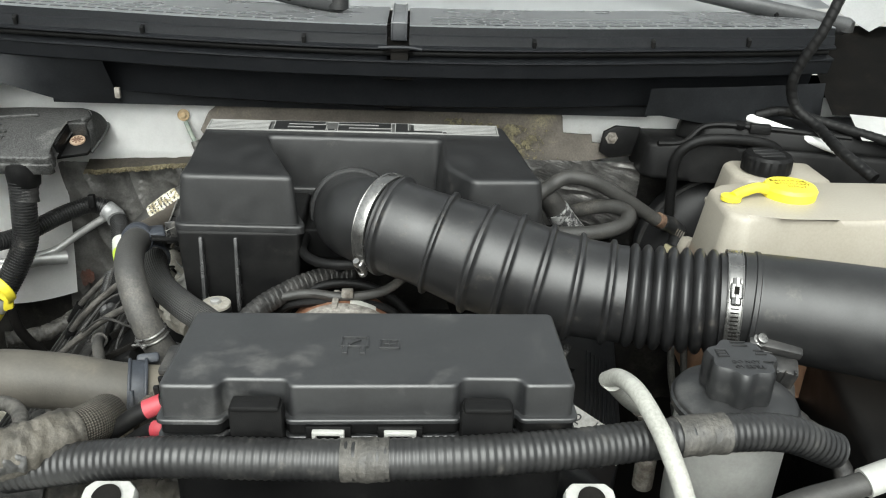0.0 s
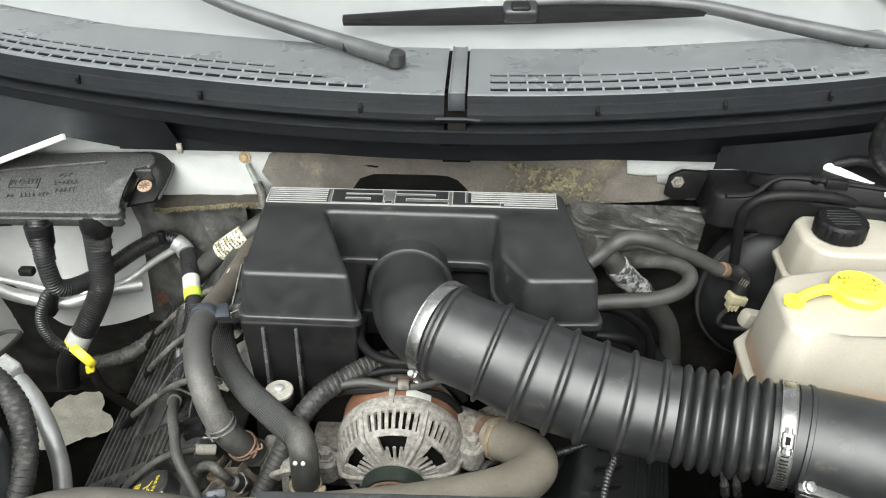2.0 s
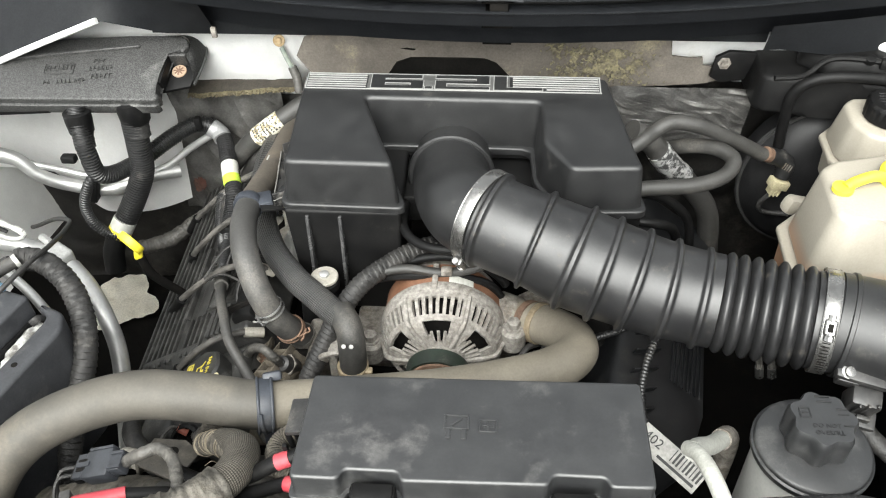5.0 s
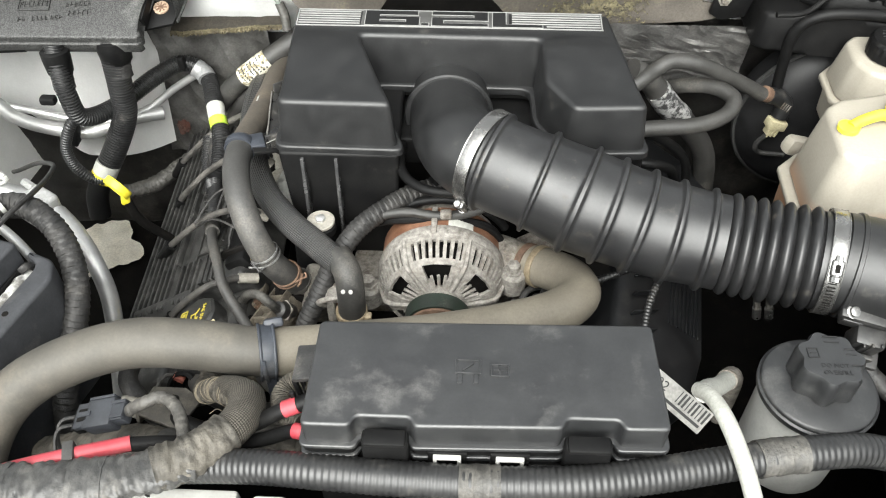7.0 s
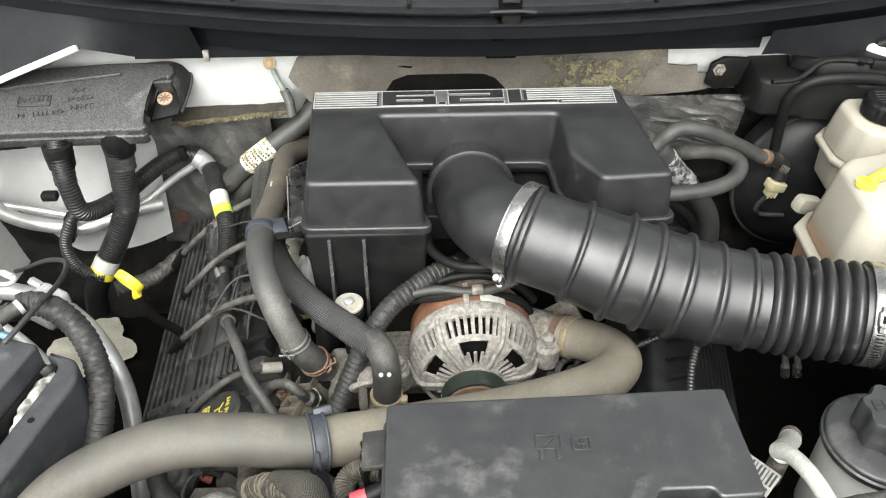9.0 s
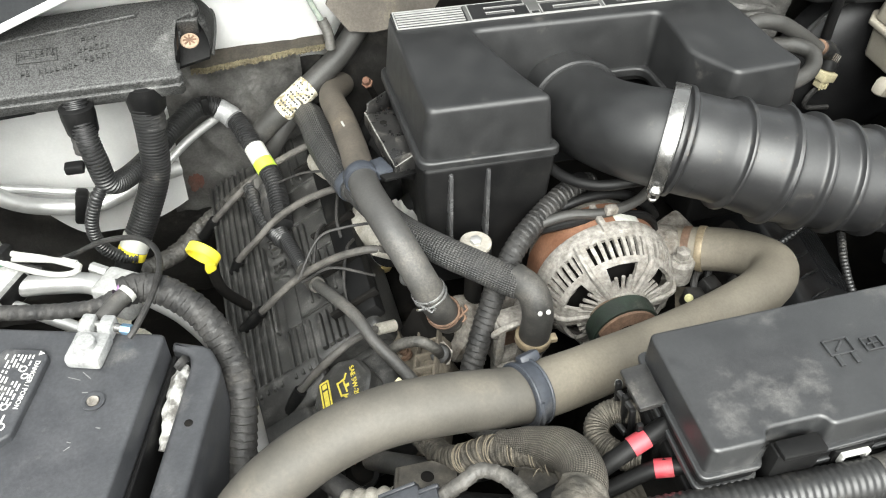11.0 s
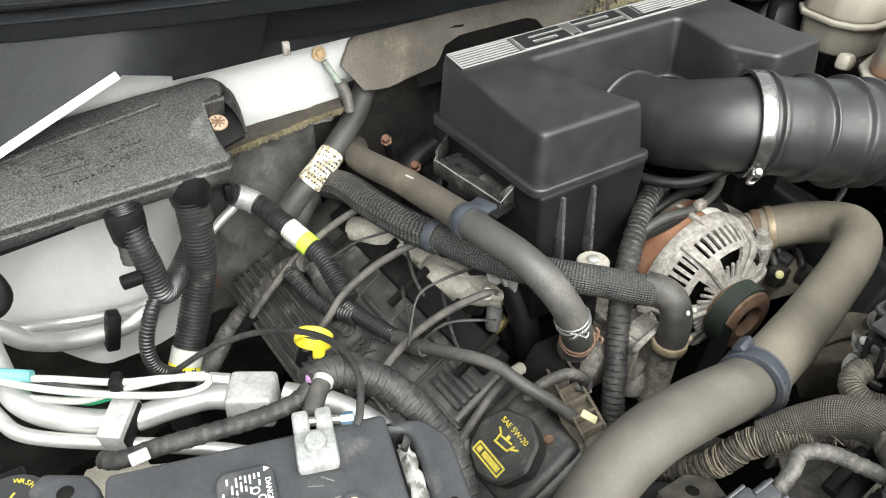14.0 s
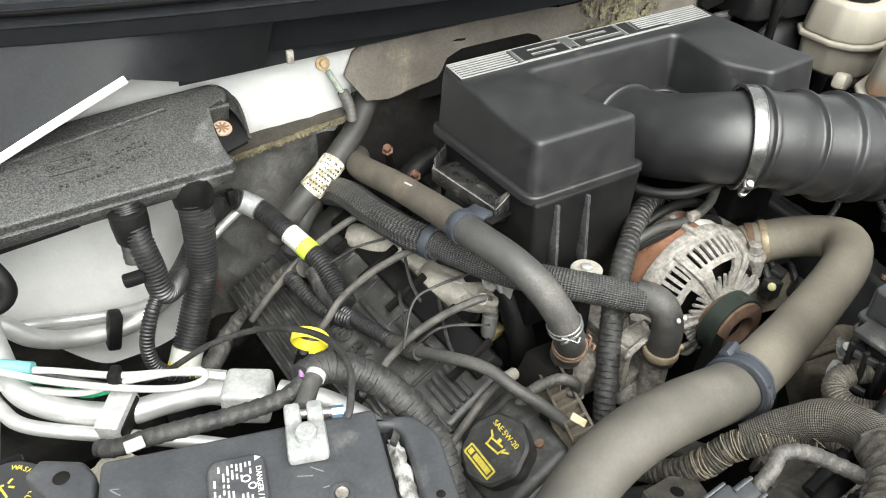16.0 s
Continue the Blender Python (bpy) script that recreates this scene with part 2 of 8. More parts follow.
DUST = (0.17, 0.156, 0.135)
black_satin = surface("black_satin_plastic", (0.010, 0.0102, 0.0106), (0.015, 0.0151, 0.0154), rough=0.42, fine=1800, bump=0.12, dust=DUST, dusty=0.06, dust_scale=14, spec=0.54)
black_dull = surface("black_dull_plastic", (0.0045, 0.0045, 0.0047), (0.008, 0.0079, 0.0078), rough=0.46, fine=900, bump=0.2, dust=(0.045, 0.042, 0.037), dusty=0.05, dust_scale=24, spec=0.16)
black_lid = surface("black_lid_plastic", (0.013, 0.0134, 0.0142), (0.019, 0.0195, 0.0203), rough=0.38, spec=0.85, fine=1500, bump=0.15, dust=(0.14, 0.137, 0.13), dusty=0.22, dust_scale=16)
black_grain = surface("black_grained_plastic", (0.009, 0.009, 0.009), (0.050, 0.050, 0.0485), rough=0.5, scale=520, fine=480, bump=1.0, dust=(0.2, 0.2, 0.19), dusty=0.1, dust_scale=12, vary=0.2)
black_gloss = surface("black_smooth_rubber", (0.011, 0.011, 0.0115), (0.019, 0.019, 0.0196), rough=0.37, scale=22, fine=260, bump=0.14, dust=(0.10, 0.088, 0.072), dusty=0.12, dust_scale=55, spec=0.58)
conduit_mat = surface("black_conduit_plastic", (0.012, 0.012, 0.0125), (0.020, 0.020, 0.020), rough=0.36, spec=0.55, bump=0.1, dust=DUST, dusty=0.1, dust_scale=20)
hose_beige = surface("beige_dusty_hose", (0.115, 0.102, 0.080), (0.170, 0.152, 0.120), rough=0.68, scale=14, fine=350, bump=0.25, dust=(0.20, 0.175, 0.135), dusty=0.45, dust_scale=9, speckle=0.10)
hose_tan = surface("dusty_rubber_hose", (0.052, 0.048, 0.041), (0.088, 0.080, 0.067), rough=0.62, scale=14, fine=350, bump=0.25, dust=(0.155, 0.135, 0.105), dusty=0.38, dust_scale=7, speckle=0.08)
hose_grey = surface("grey_rubber_hose", (0.022, 0.0215, 0.020), (0.040, 0.0385, 0.036), rough=0.55, scale=25, fine=500, bump=0.25, dust=DUST, dusty=0.3)
tape_mat = surface("black_cloth_tape", (0.014, 0.014, 0.014), (0.040, 0.038, 0.036), spec=0.4, rough=0.55, scale=60, fine=500, bump=0.4, dust=DUST, dusty=0.1, dust_scale=25, weave=("tape", 1, 0.0075))
tape_dirty = surface("dirty_cloth_tape", (0.036, 0.0345, 0.0315), (0.085, 0.080, 0.071), rough=0.55, spec=0.55, scale=70, fine=400, bump=0.6, dust=DUST, dusty=0.22, dust_scale=30, weave=("tape", 1, 0.006))
braid_mat = surface("woven_braid_sleeve", (0.022, 0.022, 0.022), (0.04, 0.039, 0.037), rough=0.55, fine=900, bump=0.2, dust=DUST, dusty=0.1, weave=("braid", 20, 0.0065))
flat_braid = surface("flat_braid_sleeve", (0.026, 0.026, 0.026), (0.045, 0.044, 0.042), rough=0.5, fine=900, bump=0.2, dust=DUST, dusty=0.1, weave=("braid", 26, 0.012))
white_paint = surface("white_body_paint", speckle=0.03, base=(0.72, 0.72, 0.707), other=(0.77, 0.77, 0.757), rough=0.35, fine=200, bump=0.02, dust=(0.45, 0.42, 0.36), dusty=0.05)
# pale base puts the sky's sheen into the top of the weathered plastic
cowl_mat = surface("weathered_sheen_cowl_plastic", (0.215, 0.222, 0.231), (0.25, 0.257, 0.266), rough=0.28, spec=1.0, scale=9, fine=900, bump=0.10, speckle=0.05)
# lifted base puts the edge glints of the stiffeners into the colour
stiff_mat = surface("glinting_black_edge_plastic", (0.03, 0.03, 0.031), (0.06, 0.06, 0.06), rough=0.25, spec=0.9, fine=900, bump=0.05)
pad_mat = surface("brown_felt_pad", (0.075, 0.066, 0.056), (0.12, 0.106, 0.09), rough=0.9, scale=14, fine=300, bump=0.6, dust=(0.3, 0.26, 0.16), dusty=0.15)
fibre_mat = surface("yellowed_fibre_edge", (0.10, 0.085, 0.055), (0.21, 0.18, 0.11), rough=0.95, scale=60, fine=250, bump=1.0)
foil_mat = surface("crinkled_foil", (0.11, 0.108, 0.104), (0.24, 0.235, 0.226), rough=0.38, metal=0.7, scale=30, fine=90, bump=0.6, dust=DUST, dusty=0.3)
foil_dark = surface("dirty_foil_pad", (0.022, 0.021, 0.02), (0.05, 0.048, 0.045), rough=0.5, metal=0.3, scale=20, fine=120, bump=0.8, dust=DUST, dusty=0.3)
alu = surface("bare_aluminium", (0.42, 0.42, 0.412), (0.54, 0.54, 0.53), rough=0.44, metal=0.7, speckle=0.03, fine=400, bump=0.06, dust=(0.4, 0.38, 0.34), dusty=0.1)
cast = surface("dirty_cast_aluminium", (0.075, 0.064, 0.052), (0.28, 0.262, 0.235), rough=0.7, metal=0.2, scale=110, fine=450, bump=0.9, dust=(0.13, 0.10, 0.07), dusty=0.4, dust_scale=45, vary=0.6)
alt_cast = surface("dusty_pale_casting", (0.11, 0.100, 0.088), (0.33, 0.312, 0.285), rough=0.7, metal=0.15, scale=140, fine=450, bump=0.8, dust=(0.17, 0.14, 0.105), dusty=0.3, dust_scale=60, vary=0.7)
belt_green = surface("green_black_belt", (0.009, 0.013, 0.010), (0.012, 0.022, 0.014), rough=0.6, scale=60, fine=500, bump=0.3, dust=DUST, dusty=0.1)
rail_cast = surface("pale_dusty_casting", (0.25, 0.234, 0.204), (0.38, 0.36, 0.315), rough=0.6, metal=0.2, scale=60, fine=350, bump=0.4, dust=(0.2, 0.165, 0.12), dusty=0.3, dust_scale=40)
steel = surface("bright_steel", (0.22, 0.217, 0.21), (0.36, 0.355, 0.345), rough=0.26, metal=0.9, fine=500, bump=0.08, dust=DUST, dusty=0.1)
rust = surface("rusty_steel", (0.10, 0.062, 0.042), (0.2, 0.125, 0.085), rough=0.75, metal=0.3, scale=60, fine=400, bump=0.4)
copper = surface("orange_stator_iron", (0.17, 0.080, 0.045), (0.25, 0.13, 0.08), rough=0.6, metal=0.35, scale=30, fine=300, bump=0.2, dust=DUST, dusty=0.2)
# grime, with the shade of gaps and low parts in its near-black base
dark = surface("grimy_shaded_metal", (0.0035, 0.0033, 0.0031), (0.009, 0.008, 0.007), rough=0.85, spec=0.15, scale=35, fine=200, bump=0.4, dust=(0.035, 0.028, 0.021), dusty=0.12, dust_scale=20)
tank = surface("translucent_tank_plastic", (0.275, 0.252, 0.208), (0.32, 0.296, 0.25), rough=0.38, scale=8, fine=200, bump=0.04, speckle=0.06)
tank_full = surface("coolant_filled_tank_plastic", (0.30, 0.165, 0.10), (0.33, 0.21, 0.135), rough=0.38, scale=12, fine=200, bump=0.04, speckle=0.06)
yellow = surface("yellow_plastic", (0.76, 0.63, 0.03), (0.80, 0.68, 0.06), rough=0.4, bump=0.05, speckle=0.06)
white_plastic = surface("white_plastic", (0.31, 0.31, 0.29), (0.38, 0.38, 0.36), rough=0.45, bump=0.05, dust=DUST, dusty=0.1, speckle=0.06)
red_plastic = surface("red_cable_sleeve", (0.31, 0.03, 0.042), (0.38, 0.055, 0.068), rough=0.5, bump=0.1, dust=DUST, dusty=0.12, speckle=0.06)
ink = surface("dark_print", (0.02, 0.02, 0.02), rough=0.6, bump=0, speckle=0.06)
paper = surface("paper_label", (0.38, 0.38, 0.35), (0.46, 0.46, 0.42), rough=0.7, scale=80, bump=0.05, dust=DUST, dusty=0.15, speckle=0.06)
pale_alu = surface("pale_dull_aluminium", (0.33, 0.33, 0.32), (0.46, 0.46, 0.45), rough=0.5, metal=0.35, scale=60, fine=400, bump=0.25, dust=DUST, dusty=0.12)
hose_slate = surface("slate_rubber_hose", (0.034, 0.033, 0.0315), (0.054, 0.0525, 0.050), rough=0.55, scale=22, fine=450, bump=0.25, dust=DUST, dusty=0.28)
hose_taupe = surface("dusty_grey_hose", (0.042, 0.039, 0.035), (0.070, 0.064, 0.056), rough=0.65, scale=22, fine=450, bump=0.3, dust=DUST, dusty=0.35)
hose_brown = surface("brown_dusty_hose", (0.046, 0.040, 0.033), (0.085, 0.072, 0.057), rough=0.7, scale=20, fine=420, bump=0.35, dust=(0.15, 0.12, 0.085), dusty=0.35, dust_scale=14)
silver_print = surface("silver_print", (0.24, 0.24, 0.232), (0.29, 0.29, 0.28), rough=0.42, metal=0.2, scale=60, bump=0.05, speckle=0.02)
# unseen ground, made pale to throw light back up into the bay
bounce_ground = surface("pale_bounce_ground", (0.20, 0.195, 0.185), (0.28, 0.275, 0.26), rough=0.9, scale=6, fine=120, bump=0.6)


# ---- the setting: ground, engine bay walls, cowl ----
bm = bmesh.new()
bmesh.ops.create_grid(bm, x_segments=8, y_segments=8, size=200)
tagged(part("ground", bm, bounce_ground), "unseen ground under the parked truck, pale to bounce light up", "ground", kind="structure")


def bow(x):
    """How far the cowl bends back away from the middle."""
    return 0.3 * (x - 0.056) ** 2


def wall(name, f, nx, ny, mat, label, thick=0.004, kind="structure", category="wall"):
    return tagged(part(name, sheet(nx, ny, f, thick), mat), label, category, kind=kind)


# firewall: white flange at the top, crumpled pads below
def firewall(u, v):
    x, z = -0.95 + 1.95 * u, 0.45 + 0.72 * v
    y = 1.198 + 0.2 * max(0, abs(x - 0.05) - 0.45) ** 2 + 0.004 * math.sin(11 * x)
    edge = 1.05 if x < -0.25 else 1.10
    if z < edge:
        y += 0.04 * min(1, (edge - z) / 0.06)
    return V((x, y, z))


wall("wall_firewall", firewall, 70, 60, white_paint, "white painted steel firewall behind the engine")


def pad(u, v):
    x = -0.95 + 1.65 * u
    # carried higher right of x -0.25, its dark standing for shade under the felt
    z = 0.5 + (0.53 if x < -0.25 else 0.59) * v
    return V((x, 1.226 + 0.008 * noise.noise(V((x * 14, z * 14, 1))) + 0.005 * noise.noise(V((x * 60, z * 60, 3))), z))


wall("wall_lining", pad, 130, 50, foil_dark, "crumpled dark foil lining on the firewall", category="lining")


def foil(u, v):
    x, z = 0.225 + 0.215 * u, 0.955 + 0.118 * v
    p = V((x * 60, z * 60, 7))
    return V((x, 1.178 - 0.02 * v + 0.006 * abs(noise.noise(V((x * 26 + z * 66 + 2 * noise.noise(p * 0.3), z * 12 - x * 14, 7)))) + 0.0012 * abs(noise.noise(V((x * 90 + z * 230, z * 50 - x * 40, 3)))), z))


tagged(part("foil_blanket", sheet(200, 110, foil, 0), foil_mat, angle=20), "crinkled silver foil heat blanket", "insulation")


def foil_left(u, v):
    x, z = -0.505 + 0.215 * u, 0.77 + 0.265 * v
    p = V((x * 40, z * 40, 2))
    fold = noise.noise(V((x * 30 + z * 12, z * 9 - x * 10, 2)))
    fine = noise.noise(V((x * 95 - z * 60, z * 70 + x * 20, 5)))
    return V((x, 1.202 + 0.010 * (1 - u) + 0.008 * abs(fold) + 0.0012 * abs(fine), z))


tagged(part("foil_blanket", sheet(130, 150, foil_left, 0), surface("grey_wrinkled_foil", (0.060, 0.058, 0.055), (0.19, 0.186, 0.178), rough=0.38, metal=0.6, scale=14, fine=220, bump=0.5, dust=DUST, dusty=0.3), angle=20), "grey wrinkled foil blanket beside the conduits", "insulation")

# brown felt sheet along the top of the firewall, with a hollow in its lower edge
bm = bmesh.new()
FELT = [(-0.250, 1.100), (-0.236, 1.128), (-0.222, 1.140), (-0.20, 1.165), (0.30, 1.165), (0.312, 1.134), (0.315, 1.109), (0.360, 1.108), (0.363, 1.094), (0.44, 1.088), (0.44, 1.078), (0.35, 1.064),
        (0.257, 1.058), (0.15, 1.048), (0.10, 1.06), (0.076, 1.072), (0.056, 1.094), (0.038, 1.101), (-0.074, 1.101), (-0.096, 1.092), (-0.114, 1.067), (-0.19, 1.055), (-0.222, 1.06)]
face = bm.faces.new([bm.verts.new((x, 1.190 - 0.06 * max(0, 1.13 - z), z)) for x, z in FELT])
bmesh.ops.triangulate(bm, faces=[face])
bmesh.ops.subdivide_edges(bm, edges=list(bm.edges), cuts=4, use_grid_fill=True)
for v in bm.verts:
    v.co.y -= 0.006 * abs(noise.noise(v.co * 22)) + 0.002 * noise.noise(v.co * 70)
bmesh.ops.solidify(bm, geom=list(bm.faces), thickness=-0.005)
# flat near-black sheet stands for the shade inside the felt's hollow
tagged(part("hollow_shade", sheet(4, 4, lambda u, v: V((-0.14 + 0.25 * u, 1.1885 - 0.0 * v, 1.04 + 0.08 * v)), 0), surface("shaded_felt", (0.004, 0.0037, 0.0033), (0.008, 0.0074, 0.0066), rough=0.95, spec=0.1, bump=0.5)), "near-black sheet standing for the shade in the felt's hollow", "opening", kind="structure")
felt = thing("felt_sheet", "brown-grey stained felt sheet on the firewall", "insulation", (0.1, 1.19, 1.1))
part("sheet", bm, pad_mat, felt, angle=60)


def worn_patch(u, v):
    x, z = 0.10 + 0.22 * u, 1.058 + 0.082 * v * (1 - 0.35 * u)
    p = V((x * 80, z * 80, 5))
    return V((x, 1.1795 + 0.06 * (z - 1.10) - 0.0015 * noise.noise(p) - 0.001 * noise.noise(p * 3), z))


bm = sheet(230, 90, worn_patch, 0)
ragged = []
for f in bm.faces:
    c = f.calc_center_median()
    edge = min((c.x - 0.10) / 0.22, 1 - (c.x - 0.10) / 0.22, (c.z - 1.058) / 0.06, (1.14 - c.z) / 0.06)
    if 1.5 * edge + 0.45 * noise.noise(c * 45) + 0.45 * noise.noise(c * 170) + 0.4 * noise.noise(c * 420) < 0.47:
        ragged.append(f)
bmesh.ops.delete(bm, geom=ragged, context="FACES")
bmesh.ops.solidify(bm, geom=list(bm.faces), thickness=0.001)
part("worn_patch", bm, surface("mouldy_felt", (0.075, 0.066, 0.048), (0.165, 0.145, 0.085), rough=0.95, scale=140, fine=300, bump=1.0, vary=0.3), felt, "mouldy yellow patch")

# fibrous lip below the white flange
def lip(u, v):
    x = -0.435 + 0.182 * u
    ragged = 0.004 * noise.noise(V((x * 55, 1, 4)))
    return V((x, 1.222 - (0.042 + ragged) * v, 1.046 + 0.018 * u - 0.016 * v + 0.002 * noise.noise(V((x * 40, v * 4, 0)))))


lip_ob = thing("insulation_edge", "dark felt insulation with a frayed yellowed edge", "insulation", (-0.34, 1.19, 1.03))
part("felt", sheet(60, 10, lip, 0.004), surface("dark_brown_felt", (0.05, 0.044, 0.037), (0.085, 0.075, 0.06), rough=0.95, scale=40, fine=300, bump=0.8), lip_ob)


def fray(u, v):
    p = lip(u, 1.0)
    n = V((u * 60, v * 2.0, 3.0))
    return p + V((0.002 * noise.noise(n * 1.7), -0.0050 * v * (0.75 + 0.9 * noise.noise(n) + 0.7 * noise.noise(n * 3.1)), 0.002 - 0.0065 * v + 0.0022 * noise.noise(n * 2.3)))


part("frayed_edge", sheet(220, 6, fray, 0.0012), fibre_mat, lip_ob, "yellowed fibre edge")

# inner fenders
def apron(side):
    def f(u, v):
        y, z = 0.15 + 1.15 * u, (0.72 if side < 0 else 0.35) + (0.45 if side < 0 else 0.82) * v
        x = 0.80 + 0.05 * math.sin(3 * y) - 0.14 * max(0, 0.9 - z) ** 0.7
        return V((side * x + (0.05 if side > 0 else -0.03), y, z))
    return f


wall("wall_fender_left", apron(-1), 24, 16, white_paint, "white painted inner fender wall")
# near-black instead of white: the colour holds this wall's shade
wall("wall_fender_right", apron(1), 24, 16, dark, "inner fender wall with its shade put into a near-black colour")


def strut_wall(u, v):
    # the lower edge follows the wheel arch
    x = -0.86 + 0.380 * u
    k = min(1.0, max(0.0, (x + 0.715) / 0.105))
    low = 0.892 - 0.079 * k * k * (3 - 2 * k)
    z = low + (1.09 - low) * v
    return V((x, 1.132 + 0.19 * (z - 0.79) + 0.045 * max(0, (u - 0.75) * 4) ** 2 + 0.006 * math.sin(9 * z), z))


wall("wall_strut_tower", strut_wall, 60, 20, white_paint, "white painted wheel-house panel beside the firewall")
# plain outer sides that carry the bay down to the ground
wall("wall_outer_left", lambda u, v: V((-0.965 - 0.03 * math.sin(math.pi * v), 0.20 + 1.14 * u, 0.30 + 0.74 * v)), 8, 8, white_paint, "white painted outer fender side", 0.01)
wall("wall_outer_right", lambda u, v: V((1.005 + 0.03 * math.sin(math.pi * v), 0.20 + 1.14 * u, 0.30 + 0.74 * v)), 8, 8, white_paint, "white painted outer fender side", 0.01)
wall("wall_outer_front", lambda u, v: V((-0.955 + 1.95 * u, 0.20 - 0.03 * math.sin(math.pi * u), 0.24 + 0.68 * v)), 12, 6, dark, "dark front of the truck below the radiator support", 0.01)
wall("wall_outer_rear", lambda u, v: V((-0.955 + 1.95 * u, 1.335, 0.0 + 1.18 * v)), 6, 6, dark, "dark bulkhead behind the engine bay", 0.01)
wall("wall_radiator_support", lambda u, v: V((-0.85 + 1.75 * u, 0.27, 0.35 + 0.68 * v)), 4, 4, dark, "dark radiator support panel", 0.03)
# plain dark sheet added so that no light comes up from below
wall("underbody", lambda u, v: V((-0.9 + 1.85 * u, 0.2 + 1.1 * v, 0.575 + 0.02 * noise.noise(V((u * 9, v * 9, 0))))), 30, 20, dark, "dark sheet added under the engine bay to keep light out", 0.01, category="underbody")

# cowl: a moulded black panel between the bay and the windshield, in two halves with slotted tops
SLOTS = ((1.0755, 1.0885), (1.1015, 1.1125), (1.126, 1.135))
PROFILE = [(1.262, 1.280), (1.24, 1.285), (1.21, 1.288)]


def deck(y):
    """The height of the cowl's top, which falls a little to the back."""
    return 1.2880 + 0.002 * (y - 1.07)


for a, b in SLOTS[::-1]:
    PROFILE += [(b, deck(b)), (b - 0.001, 1.264), (a + 0.001, 1.264), (a, deck(a))]
FACE = (1.0632, 1.2865)
PROFILE += [(1.0655, 1.2880), FACE, (1.0610, 1.2765), (1.0585, 1.2748), (1.0565, 1.2655), (1.0555, 1.2630), (1.0500, 1.2612), (1.0472, 1.2600), (1.0470, 1.2585), (1.0490, 1.2575),
            (1.0740, 1.2560), (1.0750, 1.2470), (1.0500, 1.2440), (1.0472, 1.2428), (1.0470, 1.2412), (1.0500, 1.2395), (1.0530, 1.2300), (1.0560, 1.2205), (1.0600, 1.2185),
            (1.1000, 1.2165), (1.1100, 1.1900), (1.1180, 1.1640), (1.1500, 1.1540), (1.1920, 1.1480)]
ENDS = {-1: ((-0.86, -0.066), (-0.86, -0.128), (-0.86, -0.20)), 1: ((0.10, 0.62), (0.10, 0.55), (0.10, 0.48))}


def cowl_half(side, first, last):
    x0, x1 = (-0.86, 0.041) if side < 0 else (0.071, 0.715)
    def f(u, v):
        x = x0 + (x1 - x0) * u
        y, z = PROFILE[first + int(round(v * (last - first)))]
        for (a, b), (e0, e1) in zip(SLOTS, ENDS[side]):
            if 1.263 < z < 1.265 and a <= y <= b and not e0 <= x <= e1:
                z = deck(y)
        return V((x, y + bow(x), z - 0.02 * max(0, abs(x - 0.05) - 0.4)))
    return sheet(90, last - first, f, 0.003)


# darker copies of the cowl plastic hold the shade of upright and lower faces
front_mat = surface("shaded_cowl_face", (0.015, 0.0162, 0.0187), (0.020, 0.0212, 0.024), rough=0.5, spec=0.24, fine=900, bump=0.08)
low_mat = surface("shaded_cowl_low", (0.018, 0.0192, 0.0215), (0.025, 0.0265, 0.0293), rough=0.5, spec=0.28, fine=900, bump=0.1)
cowl = tagged(thing("cowl_panel", "black moulded plastic cowl with slotted top below the windshield", "cowl", (0.05, 1.1, 1.2)), kind="structure")
for side in (-1, 1):
    split = PROFILE.index(FACE)
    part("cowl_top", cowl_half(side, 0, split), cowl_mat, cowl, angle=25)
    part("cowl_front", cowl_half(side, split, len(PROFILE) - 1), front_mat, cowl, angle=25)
    for (a, b), (e0, e1) in zip(SLOTS, ENDS[side]):
        # dark strips on floor and back stand for the shade inside the slot
        part("slot_shade_floor", sheet(40, 1, lambda u, v: V((e0 + (e1 - e0) * u, a + (b - a) * v + bow(e0 + (e1 - e0) * u), 1.2765 - 0.02 * max(0, abs(e0 + (e1 - e0) * u - 0.05) - 0.4))), 0), dark, cowl)
        part("slot_shade_back", sheet(60, 1, lambda u, v: V((e0 + (e1 - e0) * u, b - 0.0022 + bow(e0 + (e1 - e0) * u), 1.2768 + (deck(b) - 0.0012 - 1.2768) * v - 0.02 * max(0, abs(e0 + (e1 - e0) * u - 0.05) - 0.4))), 0.0006), front_mat, cowl)
        fin = None
        for i in range(int((e1 - e0) / 0.0248)):
            x = e0 + 0.0248 * (i + 1)
            y, z = (a + b) / 2 + bow(x), deck((a + b) / 2) - 0.0076 - 0.02 * max(0, abs(x - 0.05) - 0.4)
            if fin is None:
                fin = part("fin", block((x, y, z), (0.0024, b - a, 0.014), 0), cowl_mat, cowl)
                base = V((x, y, z))
            else:
                again = new("fin", fin.data)
                again.parent = cowl
                again.location = V((x, y, z)) - base
joint_mat = surface("weathered_joint_plastic", (0.075, 0.078, 0.082), (0.10, 0.103, 0.107), rough=0.36, spec=0.7, fine=900, bump=0.1)
part("joint_cover", block((0.057, 1.146, 1.2895), (0.022, 0.165, 0.004), 0.001), joint_mat, cowl)
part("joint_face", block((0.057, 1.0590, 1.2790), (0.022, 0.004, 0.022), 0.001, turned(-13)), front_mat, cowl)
for x in (0.0475, 0.0665):
    part("joint_ridge", block((x, 1.146, 1.2918), (0.0026, 0.165, 0.003), 0.0008), joint_mat, cowl)
    part("joint_ridge", block((x, 1.0570, 1.2795), (0.0026, 0.003, 0.022), 0.0008, turned(-13)), front_mat, cowl)
